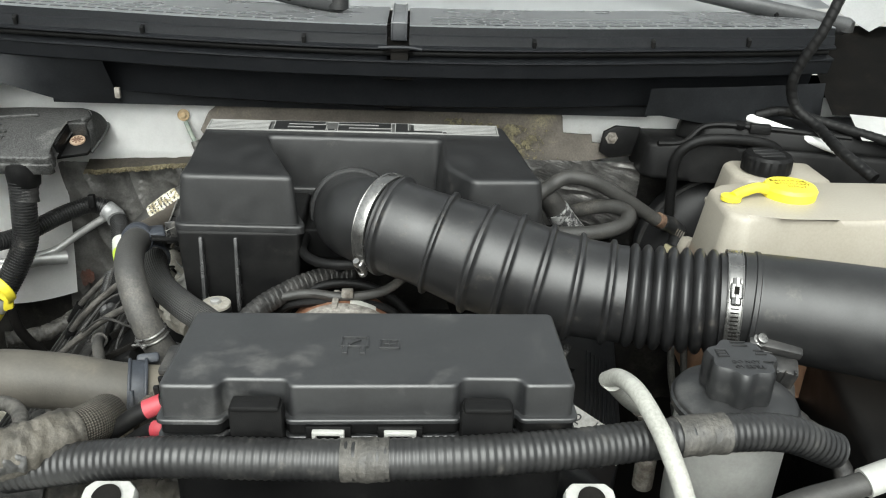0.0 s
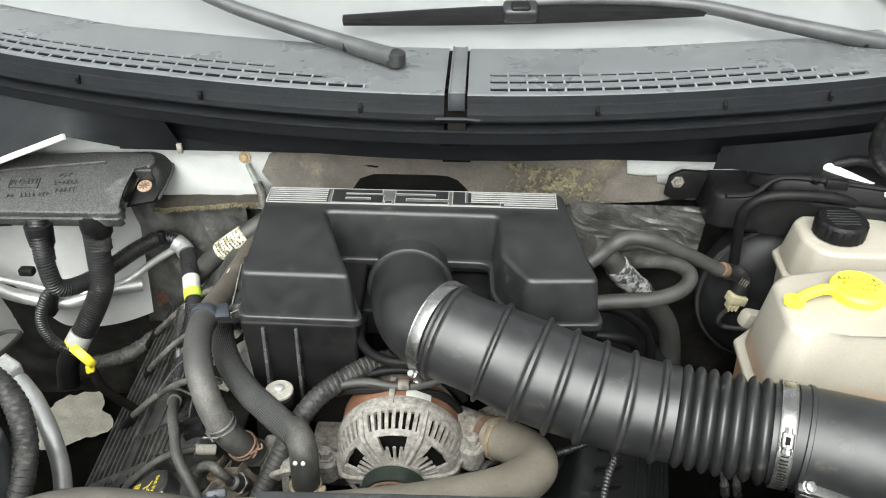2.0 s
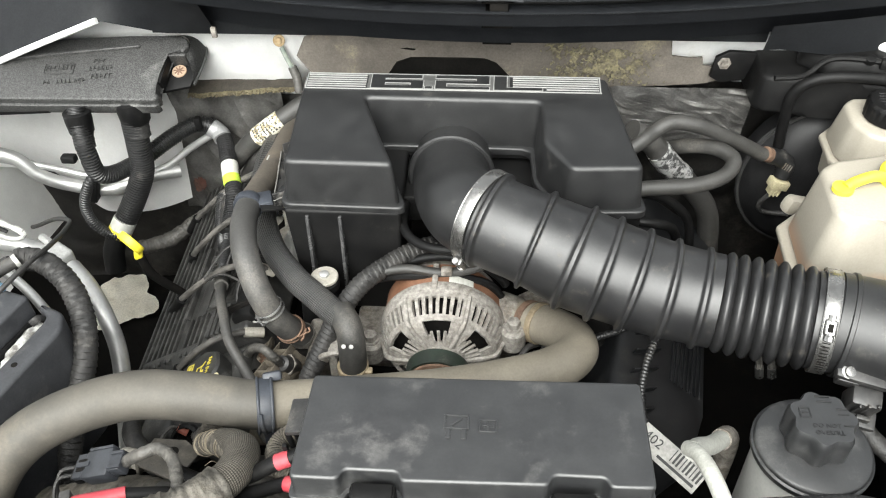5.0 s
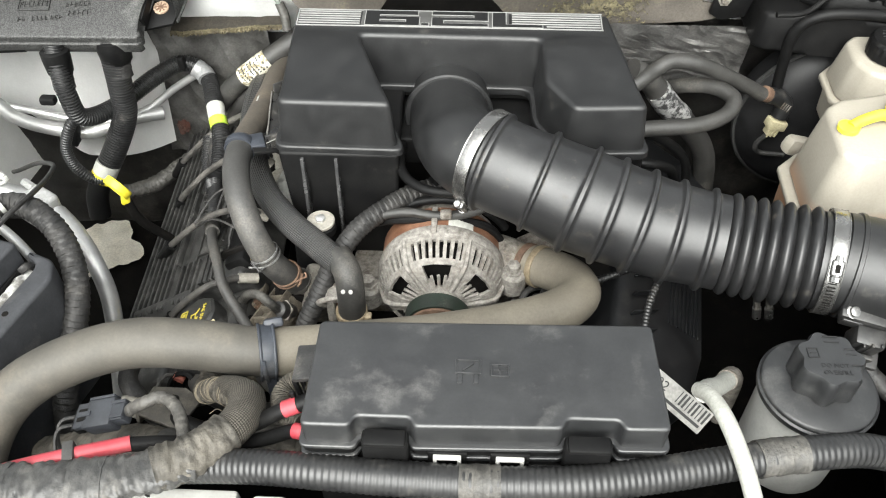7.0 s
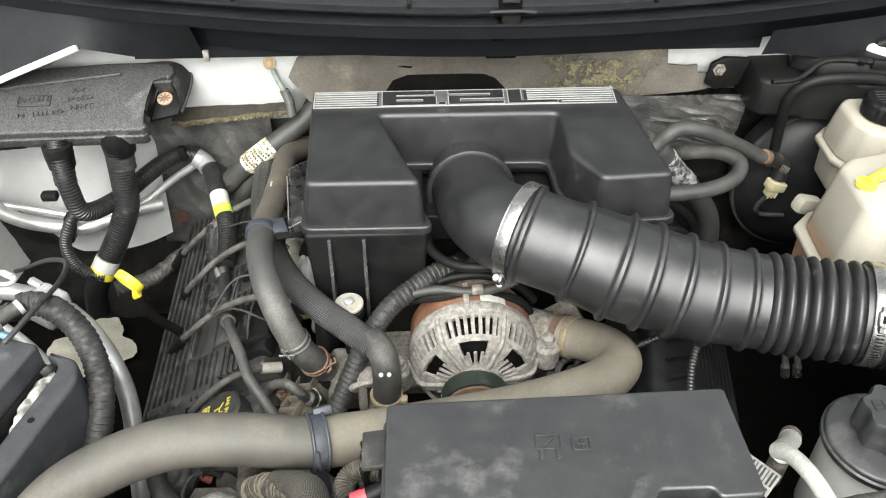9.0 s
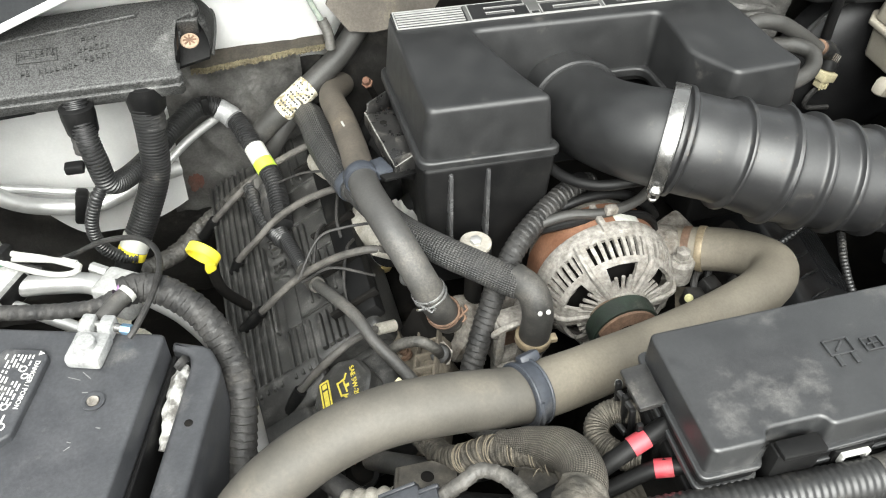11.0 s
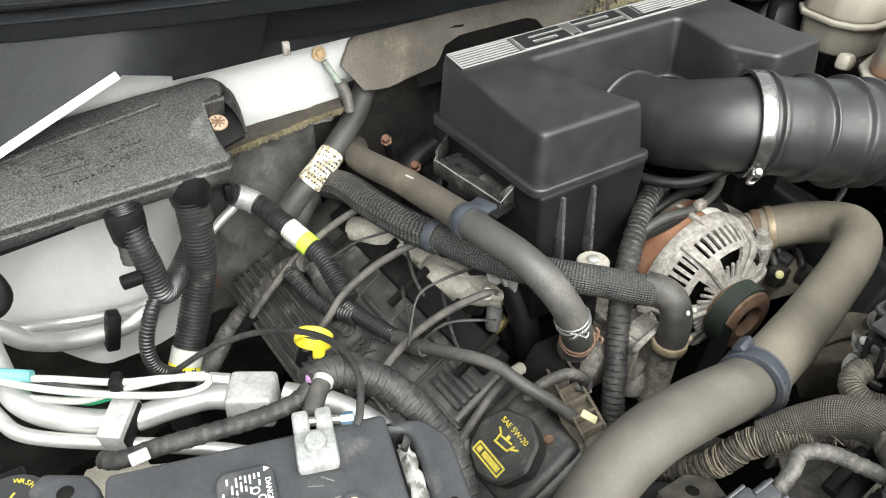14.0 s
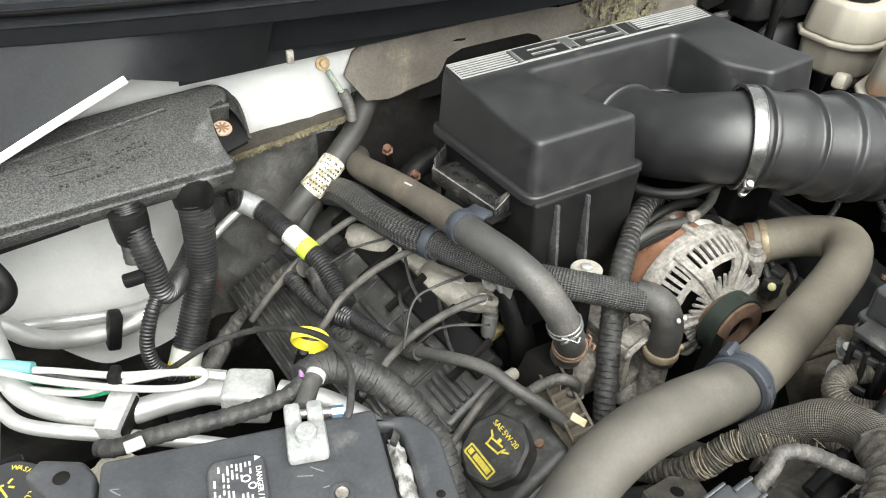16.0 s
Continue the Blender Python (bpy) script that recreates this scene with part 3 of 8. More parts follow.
part("joint_backing", sheet(2, len(PROFILE) - 1, lambda u, v: V((0.036 + 0.040 * u, PROFILE[int(round(v * (len(PROFILE) - 1)))][0] + 0.004, PROFILE[int(round(v * (len(PROFILE) - 1)))][1] - 0.005)), 0.001), dark, cowl)
part("joint_lip", sweep([(0.030, 1.0472, 1.2605), (0.050, 1.0462, 1.2615), (0.070, 1.0462, 1.2615), (0.088, 1.0475, 1.2590)], 0.0022, 0.004, 8), front_mat, cowl)
BELOW = PROFILE[PROFILE.index((1.0500, 1.2440)):]
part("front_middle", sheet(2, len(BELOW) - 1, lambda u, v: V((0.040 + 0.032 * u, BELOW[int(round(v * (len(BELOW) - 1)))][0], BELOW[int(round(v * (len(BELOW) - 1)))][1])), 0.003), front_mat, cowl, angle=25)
part("drip_edge", sheet(60, 3, lambda u, v: V((-0.46 + 0.90 * u, 1.1705 + 0.002 * v, 1.172 - 0.030 * v)), 0.003), low_mat, cowl)
part("joint_clip", block((0.058, 1.062, 1.250), (0.024, 0.02, 0.016), 0.002), dark, cowl)
for x in (-0.33, 0.20, 0.33, 0.50):
    part("fastener", lathe([(0.0075, 0), (0.0075, 0.002), (0.005, 0.004), (0.0025, 0.0045)], (x, 1.1715 + bow(x) * 0.2, 1.164), (0, -1, 0.2), 16), black_dull, cowl)
for x in (-0.48, -0.29, -0.069, 0.24, 0.41, 0.56):
    part("clip", block((x, 1.056 + bow(x), 1.2665), (0.0055, 0.010, 0.012), 0.001, turned(20)), black_dull, cowl)
seal = tagged(part("weather_strip", sweep([(x, 1.0665 + bow(x), 1.2510 - 0.02 * max(0, abs(x - 0.05) - 0.4)) for x in (-0.86, -0.6, -0.35, -0.1, 0.05, 0.2, 0.45, 0.6, 0.71)], 0.0050, 0.02, 12), surface("seal_rubber", (0.004, 0.004, 0.004), rough=0.5, spec=0.25, bump=0.1)), "black rubber seal in the cowl's groove", "seal")

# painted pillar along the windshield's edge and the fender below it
# greyer copy of the white paint, with the pillar's shade in its colour
pillar_paint = surface("shaded_white_pillar_paint", (0.34, 0.345, 0.345), (0.40, 0.405, 0.405), rough=0.4, scale=12, fine=300, bump=0.03, dust=(0.3, 0.29, 0.26), dusty=0.15, speckle=0.05)


def pillar(u, v):
    along = V((0.838, 1.318, 1.246)).lerp(V((0.55, 1.525, 1.42)), v)
    return along + V((0.40 * u, -0.02 * u, 0.012 + 0.05 * math.sin(math.pi * min(1.0, 2.5 * u)) - 0.10 * u))


wall("windshield_pillar", pillar, 16, 10, pillar_paint, "white painted pillar beside the windshield, greyed by shade in its colour", 0.004, category="pillar")
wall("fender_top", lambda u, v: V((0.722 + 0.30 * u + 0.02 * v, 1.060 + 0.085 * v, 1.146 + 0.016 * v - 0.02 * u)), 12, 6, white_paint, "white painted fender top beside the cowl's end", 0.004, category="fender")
# dark backing sheet added to close the gap beyond the cowl's end
wall("gap_backing", lambda u, v: V((0.716 + 0.34 * u + 0.02 * v, 1.145 + 0.22 * v, 1.160 + 0.10 * v + 0.004 * noise.noise(V((u * 6, v * 6, 1))))), 12, 8, dark, "dark backing sheet added beyond the cowl's end", 0.004, category="recess")

# windshield
def glass(u, v):
    x = -0.95 + 2.0 * u
    y = 1.235 + 0.75 * v
    return V((x, y + bow(x), 1.283 + 0.55 * (y - 1.235)))


# pale, partly metallic base carries the sky's reflection in the glass colour
wind = surface("sky_pale_windshield_glass", (0.50, 0.508, 0.508), (0.54, 0.548, 0.548), metal=0.4, rough=0.03, scale=5, fine=200, bump=0.0, spec=0.6, speckle=0.01)
tagged(part("windshield", sheet(24, 4, glass, 0.006), wind), "windshield with the reflected sky put into its pale grey colour", "windshield", kind="structure")


arm_grey = surface("weathered_wiper_paint", (0.040, 0.041, 0.042), (0.060, 0.061, 0.062), rough=0.38, spec=0.7, scale=30, fine=500, bump=0.15)


def wiper(arm, blade, group):
    w = thing("wiper", "black wiper arm resting on the windshield", "wiper", arm[0], group)
    part("arm", sweep(arm, lambda u: 0.0145 - 0.0075 * u, 0.012, 14, lambda s, a, i: 1.0 - 0.15 * math.cos(2 * a)), arm_grey, w)
    part("knuckle", lathe([(0.010, 0), (0.014, 0.002), (0.014, 0.018), (0.008, 0.022)], V(arm[0]) - V((0, 0, 0.010)), (0, 0, 1), 20), black_satin, w)
    part("pin", block(V(arm[1]), (0.024, 0.018, 0.014), 0.003, turned(0, 0, 25)), black_dull, w)
    part("blade", sweep(blade, lambda u: 0.0075 + 0.0055 * math.sin(math.pi * u), 0.02, 10, lambda s, a, i: 1.0 + 0.18 * math.cos(3 * a)), black_dull, w)
    middle = V(blade[len(blade) // 2])
    part("hub", block(middle + V((0, -0.004, 0.006)), (0.050, 0.028, 0.024), 0.006, turned(25, 0, 4), None, 3), black_satin, w)
    part("hub_pin", block(middle + V((0, -0.010, 0.014)), (0.028, 0.018, 0.012), 0.004, turned(25, 0, 4), None, 3), black_dull, w)


wiper([(-0.030, 1.150, 1.302), (-0.100, 1.195, 1.304), (-0.20, 1.235, 1.318), (-0.30, 1.275, 1.336), (-0.42, 1.33, 1.37), (-0.52, 1.40, 1.41)], [(-0.52, 1.395, 1.40), (-0.75, 1.56, 1.49)], "wipers")
wiper([(0.78, 1.290, 1.270), (0.66, 1.282, 1.292), (0.52, 1.288, 1.316), (0.40, 1.290, 1.338), (0.27, 1.285, 1.345), (0.15, 1.268, 1.345)], [(-0.116, 1.247, 1.322), (0.142, 1.260, 1.330), (0.415, 1.291, 1.330)], "wipers")

# ---- intake cover over the engine ----
OUT = [(-0.203, 1.042), (-0.199, 0.852), (-0.052, 0.850), (-0.104, 0.981), (0.110, 0.979), (0.112, 0.906), (0.146, 0.850), (0.240, 0.856), (0.206, 1.042)]
cover = thing("intake_cover", "black plastic intake plenum cover with a silver striped plate", "engine cover", (0, 0.93, 1.0))


def crown(y):
    """The cover's top: flat lobes that rise gently to the plate."""
    k = min(1.0, max(0.0, (y - 0.885) / 0.105))
    return 0.0095 * k * k * (3 - 2 * k) + 0.10 * max(0.0, y - 0.99)


def soft_corners(poly, radii, steps=5):
    """The outline with a radius of its own at each corner."""
    out, n = [], len(poly)
    for i in range(n):
        a, b, c = V(poly[i - 1]), V(poly[i]), V(poly[(i + 1) % n])
        p, q = b + (a - b).normalized() * radii[i], b + (c - b).normalized() * radii[i]
        out += [tuple(p * (1 - t) ** 2 + b * 2 * t * (1 - t) + q * t * t) for t in (k / steps for k in range(steps + 1))]
    return out


bm = bmesh.new()
CORNERS = (0.014, 0.015, 0.015, 0.005, 0.005, 0.014, 0.014, 0.015, 0.014)
levels = [(1.084, 0.0), (1.132, 0.0045)] + [(1.1395 + 0.006 * math.sin(a), 0.0055 + 0.006 * (1 - math.cos(a))) for a in (math.pi / 2 * i / 5 for i in range(6))]
rings = [[bm.verts.new((x, y, z)) for x, y in soft_corners(inset(OUT, d + 1e-5), [r + d if k in (3, 4) else r - d for k, r in enumerate(CORNERS)])] for z, d in levels]
for a, b in zip(rings, rings[1:]):
    for i in range(len(a)):
        bm.faces.new((a[i], a[(i + 1) % len(a)], b[(i + 1) % len(a)], b[i]))
bm.faces.new(rings[0][::-1])
lid_face = bm.faces.new(rings[-1])
bm.normal_update()
bmesh.ops.triangulate(bm, faces=[lid_face])
for y in [0.86 + 0.009 * i for i in range(20)]:
    bmesh.ops.bisect_plane(bm, geom=list(bm.verts) + list(bm.edges) + list(bm.faces), dist=1e-5, plane_co=(0, y, 0), plane_no=(0, 1, 0))
for x in [-0.18 + 0.02 * i for i in range(21)]:
    bmesh.ops.bisect_plane(bm, geom=list(bm.verts) + list(bm.edges) + list(bm.faces), dist=1e-5, plane_co=(x, 0, 0), plane_no=(1, 0, 0))
for v in bm.verts:
    v.co.z += crown(v.co.y) * min(1.0, max(0.0, (v.co.z - 1.100) / 0.030))
part("cover_shell", bm, black_satin, cover, angle=50)
RIM = rounded(inset(OUT, -0.005), 0.016, 5)
part("rim", slab(RIM, 1.0770, 1.0870, 0.0030), black_satin, cover, angle=50)
part("rim", slab(rounded(inset(OUT, -0.001), 0.014, 5), 1.0690, 1.0772, 0.001), black_dull, cover, angle=50)
part("lower_box", prism([(-0.196, 1.03), (-0.192, 0.852), (-0.062, 0.852), (-0.066, 1.03)][::1], 0.90, 1.080, 0.005, -0.008, 3), black_dull, cover)
part("lower_box", prism([(0.12, 1.03), (0.145, 0.862), (0.232, 0.865), (0.215, 1.03)], 0.92, 1.080, 0.005, -0.008, 3), black_dull, cover)
part("inner_floor", prism([(-0.10, 1.03), (-0.08, 0.90), (0.13, 0.90), (0.13, 1.03)], 1.02, 1.060, 0.003), black_dull, cover)
for x in (-0.171, -0.130):
    part("stiffener", block((x, 0.843, 1.010), (0.0045, 0.016, 0.125), 0.0012, turned(-5)), stiff_mat, cover)

# silver plate with fine stripes and the engine's size
PT = Matrix.Translation((0, 1.012, 1.1582)) @ turned(5.7) @ Matrix.Translation((0, -1.012, -1.1512))
PR = turned(5.7)
plate = part("name_plate", prism([(-0.194, 1.0), (0.193, 1.0), (0.192, 1.034), (-0.195, 1.034)], 1.1480, 1.1515, 0.0008, 0, 2, None, PT), black_satin, cover)
for i in range(6):
    y = 1.0062 + i * 0.0047
    part("stripe", block(PT @ V((-0.1520, y, 1.1519)), (0.078, 0.0021, 0.0012), 0.0004, PR), silver_print, plate)
    x0 = 0.1225 if i < 1 else 0.0790
    part("stripe", block(PT @ V(((x0 + 0.190) / 2, y, 1.1519)), (0.190 - x0, 0.0021, 0.0012), 0.0004, PR), silver_print, plate)
part("edge_line", block(PT @ V((0.0, 1.0012, 1.1519)), (0.386, 0.0018, 0.0012), 0.0004, PR), silver_print, plate)
part("edge_line", block(PT @ V((0.0, 1.0334, 1.1519)), (0.386, 0.0016, 0.0012), 0.0004, PR), silver_print, plate)
for x in (-0.1925, 0.1915):
    part("edge_line", block(PT @ V((x, 1.017, 1.1519)), (0.0018, 0.031, 0.0012), 0.0004, PR), silver_print, plate)
panel_grey = surface("grey_plate_ground", (0.075, 0.075, 0.073), (0.10, 0.10, 0.097), rough=0.4, metal=0.3, scale=60, bump=0.05, speckle=0.03)
part("plate_ground", block(PT @ V((-0.0180, 1.0173, 1.1516)), (0.186, 0.0315, 0.0012), 0.0003, PR), panel_grey, plate, "grey ground of the digits")
# squared digits: strokes (left, right, front, back) in plate fractions
STROKES = (("digit_six", ((0.00, 0.26, 0.05, 0.95), (0.00, 0.97, 0.72, 0.95), (0.00, 1.00, 0.42, 0.58), (0.76, 1.00, 0.05, 0.58), (0.00, 1.00, 0.05, 0.24)), -0.106, 0.068),
           ("point", ((0.0, 1.0, 0.05, 0.19),), -0.035, 0.009),
           ("digit_two", ((0.00, 1.00, 0.76, 0.95), (0.76, 1.00, 0.42, 0.95), (0.00, 1.00, 0.42, 0.58), (0.00, 0.20, 0.05, 0.58), (0.00, 1.00, 0.05, 0.20)), -0.0215, 0.070),
           ("letter_l", ((0.00, 0.26, 0.05, 0.95), (0.00, 1.00, 0.05, 0.20)), 0.055, 0.062))
for name, strokes, x0, w in STROKES:
    edge_bm, face_bm = bmesh.new(), bmesh.new()
    for k, (a, b, c, d) in enumerate(strokes):
        x, y = x0 + w * (a + b) / 2, 1.0015 + 0.0315 * (c + d) / 2
        sx, sy = w * (b - a), 0.0315 * (d - c)
        block(PT @ V((x, y, 1.1520)), (sx + 0.0022, sy + 0.0019, 0.0014 + 0.00004 * k), 0, PR, bm=edge_bm)
        block(PT @ V((x, y, 1.1524)), (sx, sy, 0.0014 + 0.00004 * k), 0, PR, bm=face_bm)
    digit = part(name, face_bm, black_satin, plate)
    part("digit_edge", edge_bm, silver_print, digit, "silver edge of the digit")

# ---- intake tube ----
TUBE = [(0.048, 0.804, 1.111), (0.076, 0.792, 1.106), (0.112, 0.782, 1.097), (0.155, 0.766, 1.087), (0.195, 0.754, 1.079), (0.240, 0.742, 1.071), (0.288, 0.731, 1.067), (0.345, 0.716, 1.068), (0.425, 0.691, 1.075)]
RIBS = (0.010, 0.066, 0.114, 0.149, 0.184, 0.221, 0.258)


def tube_shape(s, a, i):
    """Raised flat-topped rings, then a bellows of round folds."""
    f = 1.0
    for r in RIBS:
        f += 0.095 / (1 + ((s - r) / 0.0034) ** 6)
    if 0.2755 < s < 0.3720:
        f += 0.20 * abs(math.sin((s - 0.2755) / 0.01378 * math.pi)) ** 0.55 - 0.13
    return f


def tube_radius(u):
    if u < 0.12:
        return 0.0535
    if u < 0.3:
        return 0.0535 + 0.005 * (u - 0.12) / 0.18
    return 0.0585 - 0.006 * min(1, (u - 0.3) / 0.35)


intake = thing("intake_tube", "black ribbed rubber air intake tube with bellows", "air duct", (0.23, 0.75, 1.0))
part("hose", sweep(TUBE, tube_radius, 0.0011, 44, tube_shape), black_gloss, intake)


def band(path_a, path_b, r, width, parent, screw_way, mat=steel):
    """A worm-drive clamp round a tube, its screw housing on the side that screw_way names."""
    a, b = V(path_a), V(path_b)
    d = (b - a).normalized()
    clamp = part("clamp_band", hoop(a + d * width / 2, d, r, width, 0.0018, 56), mat, parent, "bright steel hose clamp")
    for k in (0.0, 1.0):
        part("band_edge", wire_hoop(a + d * width * k, d, r + 0.0014, 0.0008, 48), mat, clamp)
    side = V(screw_way)
    side = (side - d * side.dot(d)).normalized()
    for i in range(11):
        out = Matrix.Rotation(radians(13 + 4.2 * i), 3, d) @ side
        turn = Matrix((d, out.cross(d), out)).transposed().to_4x4()
        part("band_slot", block(a + d * width / 2 + out * (r + 0.0019), (width * 0.55, 0.0013, 0.0006), 0, turn), dark, clamp)
    along = d.cross(side)
    at = a + d * width / 2 + side * (r + 0.0055)
    turn = Matrix((d, along, side)).transposed().to_4x4()
    house = part("screw_housing", block(at - side * 0.001, (width * 0.85, 0.017, 0.0085), 0.0025, turn, None, 3), mat, clamp)
    part("screw", lathe([(0.0038, -0.013), (0.0038, 0.008), (0.0050, 0.0085), (0.0050, 0.0135), (0.0040, 0.0145)], at, along, 8), mat, house)
    part("housing_slot", block(at + side * 0.0035, (width * 0.35, 0.008, 0.0006), 0, turn), dark, house)


band((0.0445, 0.8085, 1.1100), (0.0700, 0.7920, 1.1090), 0.0560, 0.014, intake, (-0.012, -0.035, -0.024))
band((0.4045, 0.6978, 1.0735), (0.430, 0.690, 1.0752), 0.0545, 0.014, intake, (-0.2, -0.75, 0.62))

elbow = thing("intake_elbow", "black plastic elbow into the plenum", "air duct", (0.0, 0.88, 1.05))
part("duct", sweep([(0.078, 0.790, 1.1050), (0.052, 0.803, 1.109), (0.028, 0.824, 1.106), (0.012, 0.868, 1.091), (0.004, 0.92, 1.077), (0.003, 1.0, 1.060)], lambda u: 0.0525 - 0.003 * math.sin(math.pi * u), 0.004, 48), black_satin, elbow)
part("collar", lathe([(0.055, 0), (0.057, 0.002), (0.057, 0.006), (0.055, 0.008)], (0.003, 0.93, 1.072), (0, 1, -0.18), 40), black_satin, elbow)
part("lower_flange", sweep([(0.036, 0.80, 1.062), (-0.02, 0.812, 1.055), (-0.052, 0.85, 1.052), (-0.055, 0.92, 1.05)], 0.006, 0.006, 10), black_dull, elbow)

maf = thing("air_meter_duct", "black plastic air meter housing beside the intake tube", "air duct", (0.5, 0.66, 1.0))
part("duct", sweep([(0.418, 0.693, 1.077), (0.47, 0.676, 1.078), (0.56, 0.645, 1.078), (0.66, 0.61, 1.075)], lambda u: 0.053 + 0.006 * u, 0.005, 40), black_satin, maf)
part("housing", block((0.74, 0.60, 1.055), (0.20, 0.26, 0.17), 0.012, turned(0, 0, -18), None, 3), black_dull, maf)
part("lower_housing", block((0.69, 0.60, 0.90), (0.32, 0.34, 0.16), 0.015, turned(0, 0, -10), None, 3), black_dull, maf)
plug_mat = surface("worn_black_connector", (0.014, 0.014, 0.014), (0.032, 0.031, 0.03), rough=0.4, scale=70, fine=500, bump=0.2, dust=DUST, dusty=0.15, dust_scale=30)
SM = turned(22, 6, -14)
sensor = part("sensor", block((0.436, 0.634, 1.062), (0.052, 0.020, 0.012), 0.003, SM), plug_mat, maf)
part("sensor_foot", block((0.425, 0.640, 1.056), (0.022, 0.024, 0.016), 0.003, SM), plug_mat, sensor)
plug = part("plug", block((0.440, 0.622, 1.036), (0.030, 0.022, 0.034), 0.004, SM), plug_mat, maf)
part("plug_collar", block((0.441, 0.618, 1.016), (0.034, 0.026, 0.012), 0.003, SM), plug_mat, plug)
for dx in (-0.009, 0.0, 0.009):
    part("plug_rib", block((0.439 + dx, 0.610, 1.038), (0.0025, 0.004, 0.026), 0.0008, SM), plug_mat, plug)
part("plug_latch", block((0.440, 0.6085, 1.024), (0.014, 0.005, 0.010), 0.001, SM), plug_mat, plug)
part("sensor_bolt", lathe([(0.0072, 0), (0.0072, 0.002), (0.0052, 0.0025), (0.0052, 0.0065), (0.0035, 0.007)], (0.421, 0.634, 1.066), (0.1, -0.5, 0.8), 16), steel, maf)
part("outlet_lip", lathe([(0.0545, 0), (0.0565, 0.001), (0.0565, 0.005), (0.0545, 0.006)], (0.4265, 0.6905, 1.0755), (0.95, -0.31, 0.0), 44, ring=True), black_satin, maf)

# ---- fuse box ----
fuse = thing("fuse_box", "black plastic fuse box with a dusty lid", "fuse box", (0.05, 0.5, 0.95))
fuse.scale = (0.955, 0.94, 1.0)
LID = [(-0.106, 0.436), (-0.064, 0.436), (-0.060, 0.446), (-0.014, 0.446), (-0.010, 0.437), (0.114, 0.440), (0.118, 0.450), (0.162, 0.450), (0.166, 0.441), (0.204, 0.442), (0.202, 0.554), (-0.104, 0.548)]
part("lid", slab(rounded(LID, 0.006), 1.112, 1.140, 0.0030), black_lid, fuse, angle=32)
part("lid_rim", slab(rounded(inset(LID, -0.002), 0.008), 1.100, 1.1125, 0.002), black_dull, fuse, angle=50)
part("lid_lip", slab(rounded(inset(LID, -0.0042), 0.008), 1.1095, 1.1130, 0.0015), black_lid, fuse, angle=50)
part("body_lip", slab(rounded(inset(LID, -0.0042), 0.008), 1.0945, 1.0985, 0.0015), black_lid, fuse, angle=50)
part("body", slab(rounded(inset([(-0.106, 0.436), (0.204, 0.442), (0.202, 0.554), (-0.104, 0.548)], 0.003), 0.008), 0.98, 1.0985, 0.002), black_dull, fuse, angle=50)
part("body_ledge", slab(rounded(inset([(-0.106, 0.436), (0.204, 0.442), (0.202, 0.554), (-0.104, 0.548)], -0.003), 0.008), 1.070, 1.084, 0.002), black_dull, fuse, angle=50)
for x in (-0.035, 0.137):
    latch = part("latch", block((x, 0.436, 1.102), (0.040, 0.014, 0.048), 0.003), black_dull, fuse)
    part("latch_tab", block((x, 0.433, 1.127), (0.036, 0.016, 0.005), 0.002), black_dull, latch)
for x in (0.018, 0.072):
    bm = bmesh.new()
    for dx in (-0.0105, 0.0105):
        block((x + dx, 0.431, 1.099), (0.0034, 0.006, 0.010), 0.0010, bm=bm)
    block((x, 0.431, 1.1045), (0.0244, 0.006, 0.0034), 0.0010, bm=bm)
    part("clip_frame", bm, white_plastic, fuse, "white plastic clip")
    part("clip_socket", block((x, 0.434, 1.097), (0.034, 0.004, 0.022), 0.001), black_dull, fuse)
for x, y, w, h, r in ((0, 0.010, 0.022, 0.0016, 0), (0, -0.004, 0.022, 0.0016, 0), (-0.0105, 0.003, 0.0016, 0.015, 0), (0.0105, 0.003, 0.0016, 0.015, 0), (-0.007, -0.010, 0.004, 0.010, 0), (0.007, -0.010, 0.004, 0.010, 0), (0.0, 0.003, 0.012, 0.002, 40)):
    part("fuse_mark", block((0.034 + x, 0.497 + y, 1.1404), (w, h, 0.0024), 0.0004, turned(0, 0, r)), black_lid, fuse)
for x, y, w, h in ((0, 0.006, 0.016, 0.0016), (0, -0.006, 0.016, 0.0016), (-0.0075, 0, 0.0016, 0.012), (0.0075, 0, 0.0016, 0.012), (0, 0, 0.010, 0.0016), (0, 0, 0.0016, 0.010)):
    part("book_mark", block((0.062 + x, 0.497 + y, 1.1404), (w, h, 0.0024), 0.0004), black_lid, fuse)
part("side_terminal", block((-0.103, 0.515, 1.075), (0.016, 0.035, 0.036), 0.004), black_dull, fuse)

# ---- alternator ----
alt = thing("alternator", "dirty cast alternator with an orange stator band", "alternator", (-0.005, 0.78, 0.92))
AX = (0, -1, 0.0)
AC_ = V((0.0, 0.0, 0.931))


def ring_part(name, profile, y, mat, parent, label=""):
    return part(name, lathe(profile, (AC_.x, y, AC_.z), AX, 64, ring=True), mat, parent, label)


part("rear_housing", lathe([(0.055, 0), (0.070, 0.004), (0.074, 0.03), (0.074, 0.037)], (AC_.x, 0.852, AC_.z), AX, 48), alt_cast, alt)
part("stator", lathe([(0.074, 0.0), (0.0785, 0.002), (0.0785, 0.036), (0.074, 0.038)], (AC_.x, 0.832, AC_.z), AX, 48), copper, alt)
front = ring_part("front_housing", [(0.070, 0.0), (0.0808, 0.0), (0.0815, 0.004), (0.0812, 0.013), (0.0795, 0.016), (0.070, 0.016)], 0.797, alt_cast, alt)
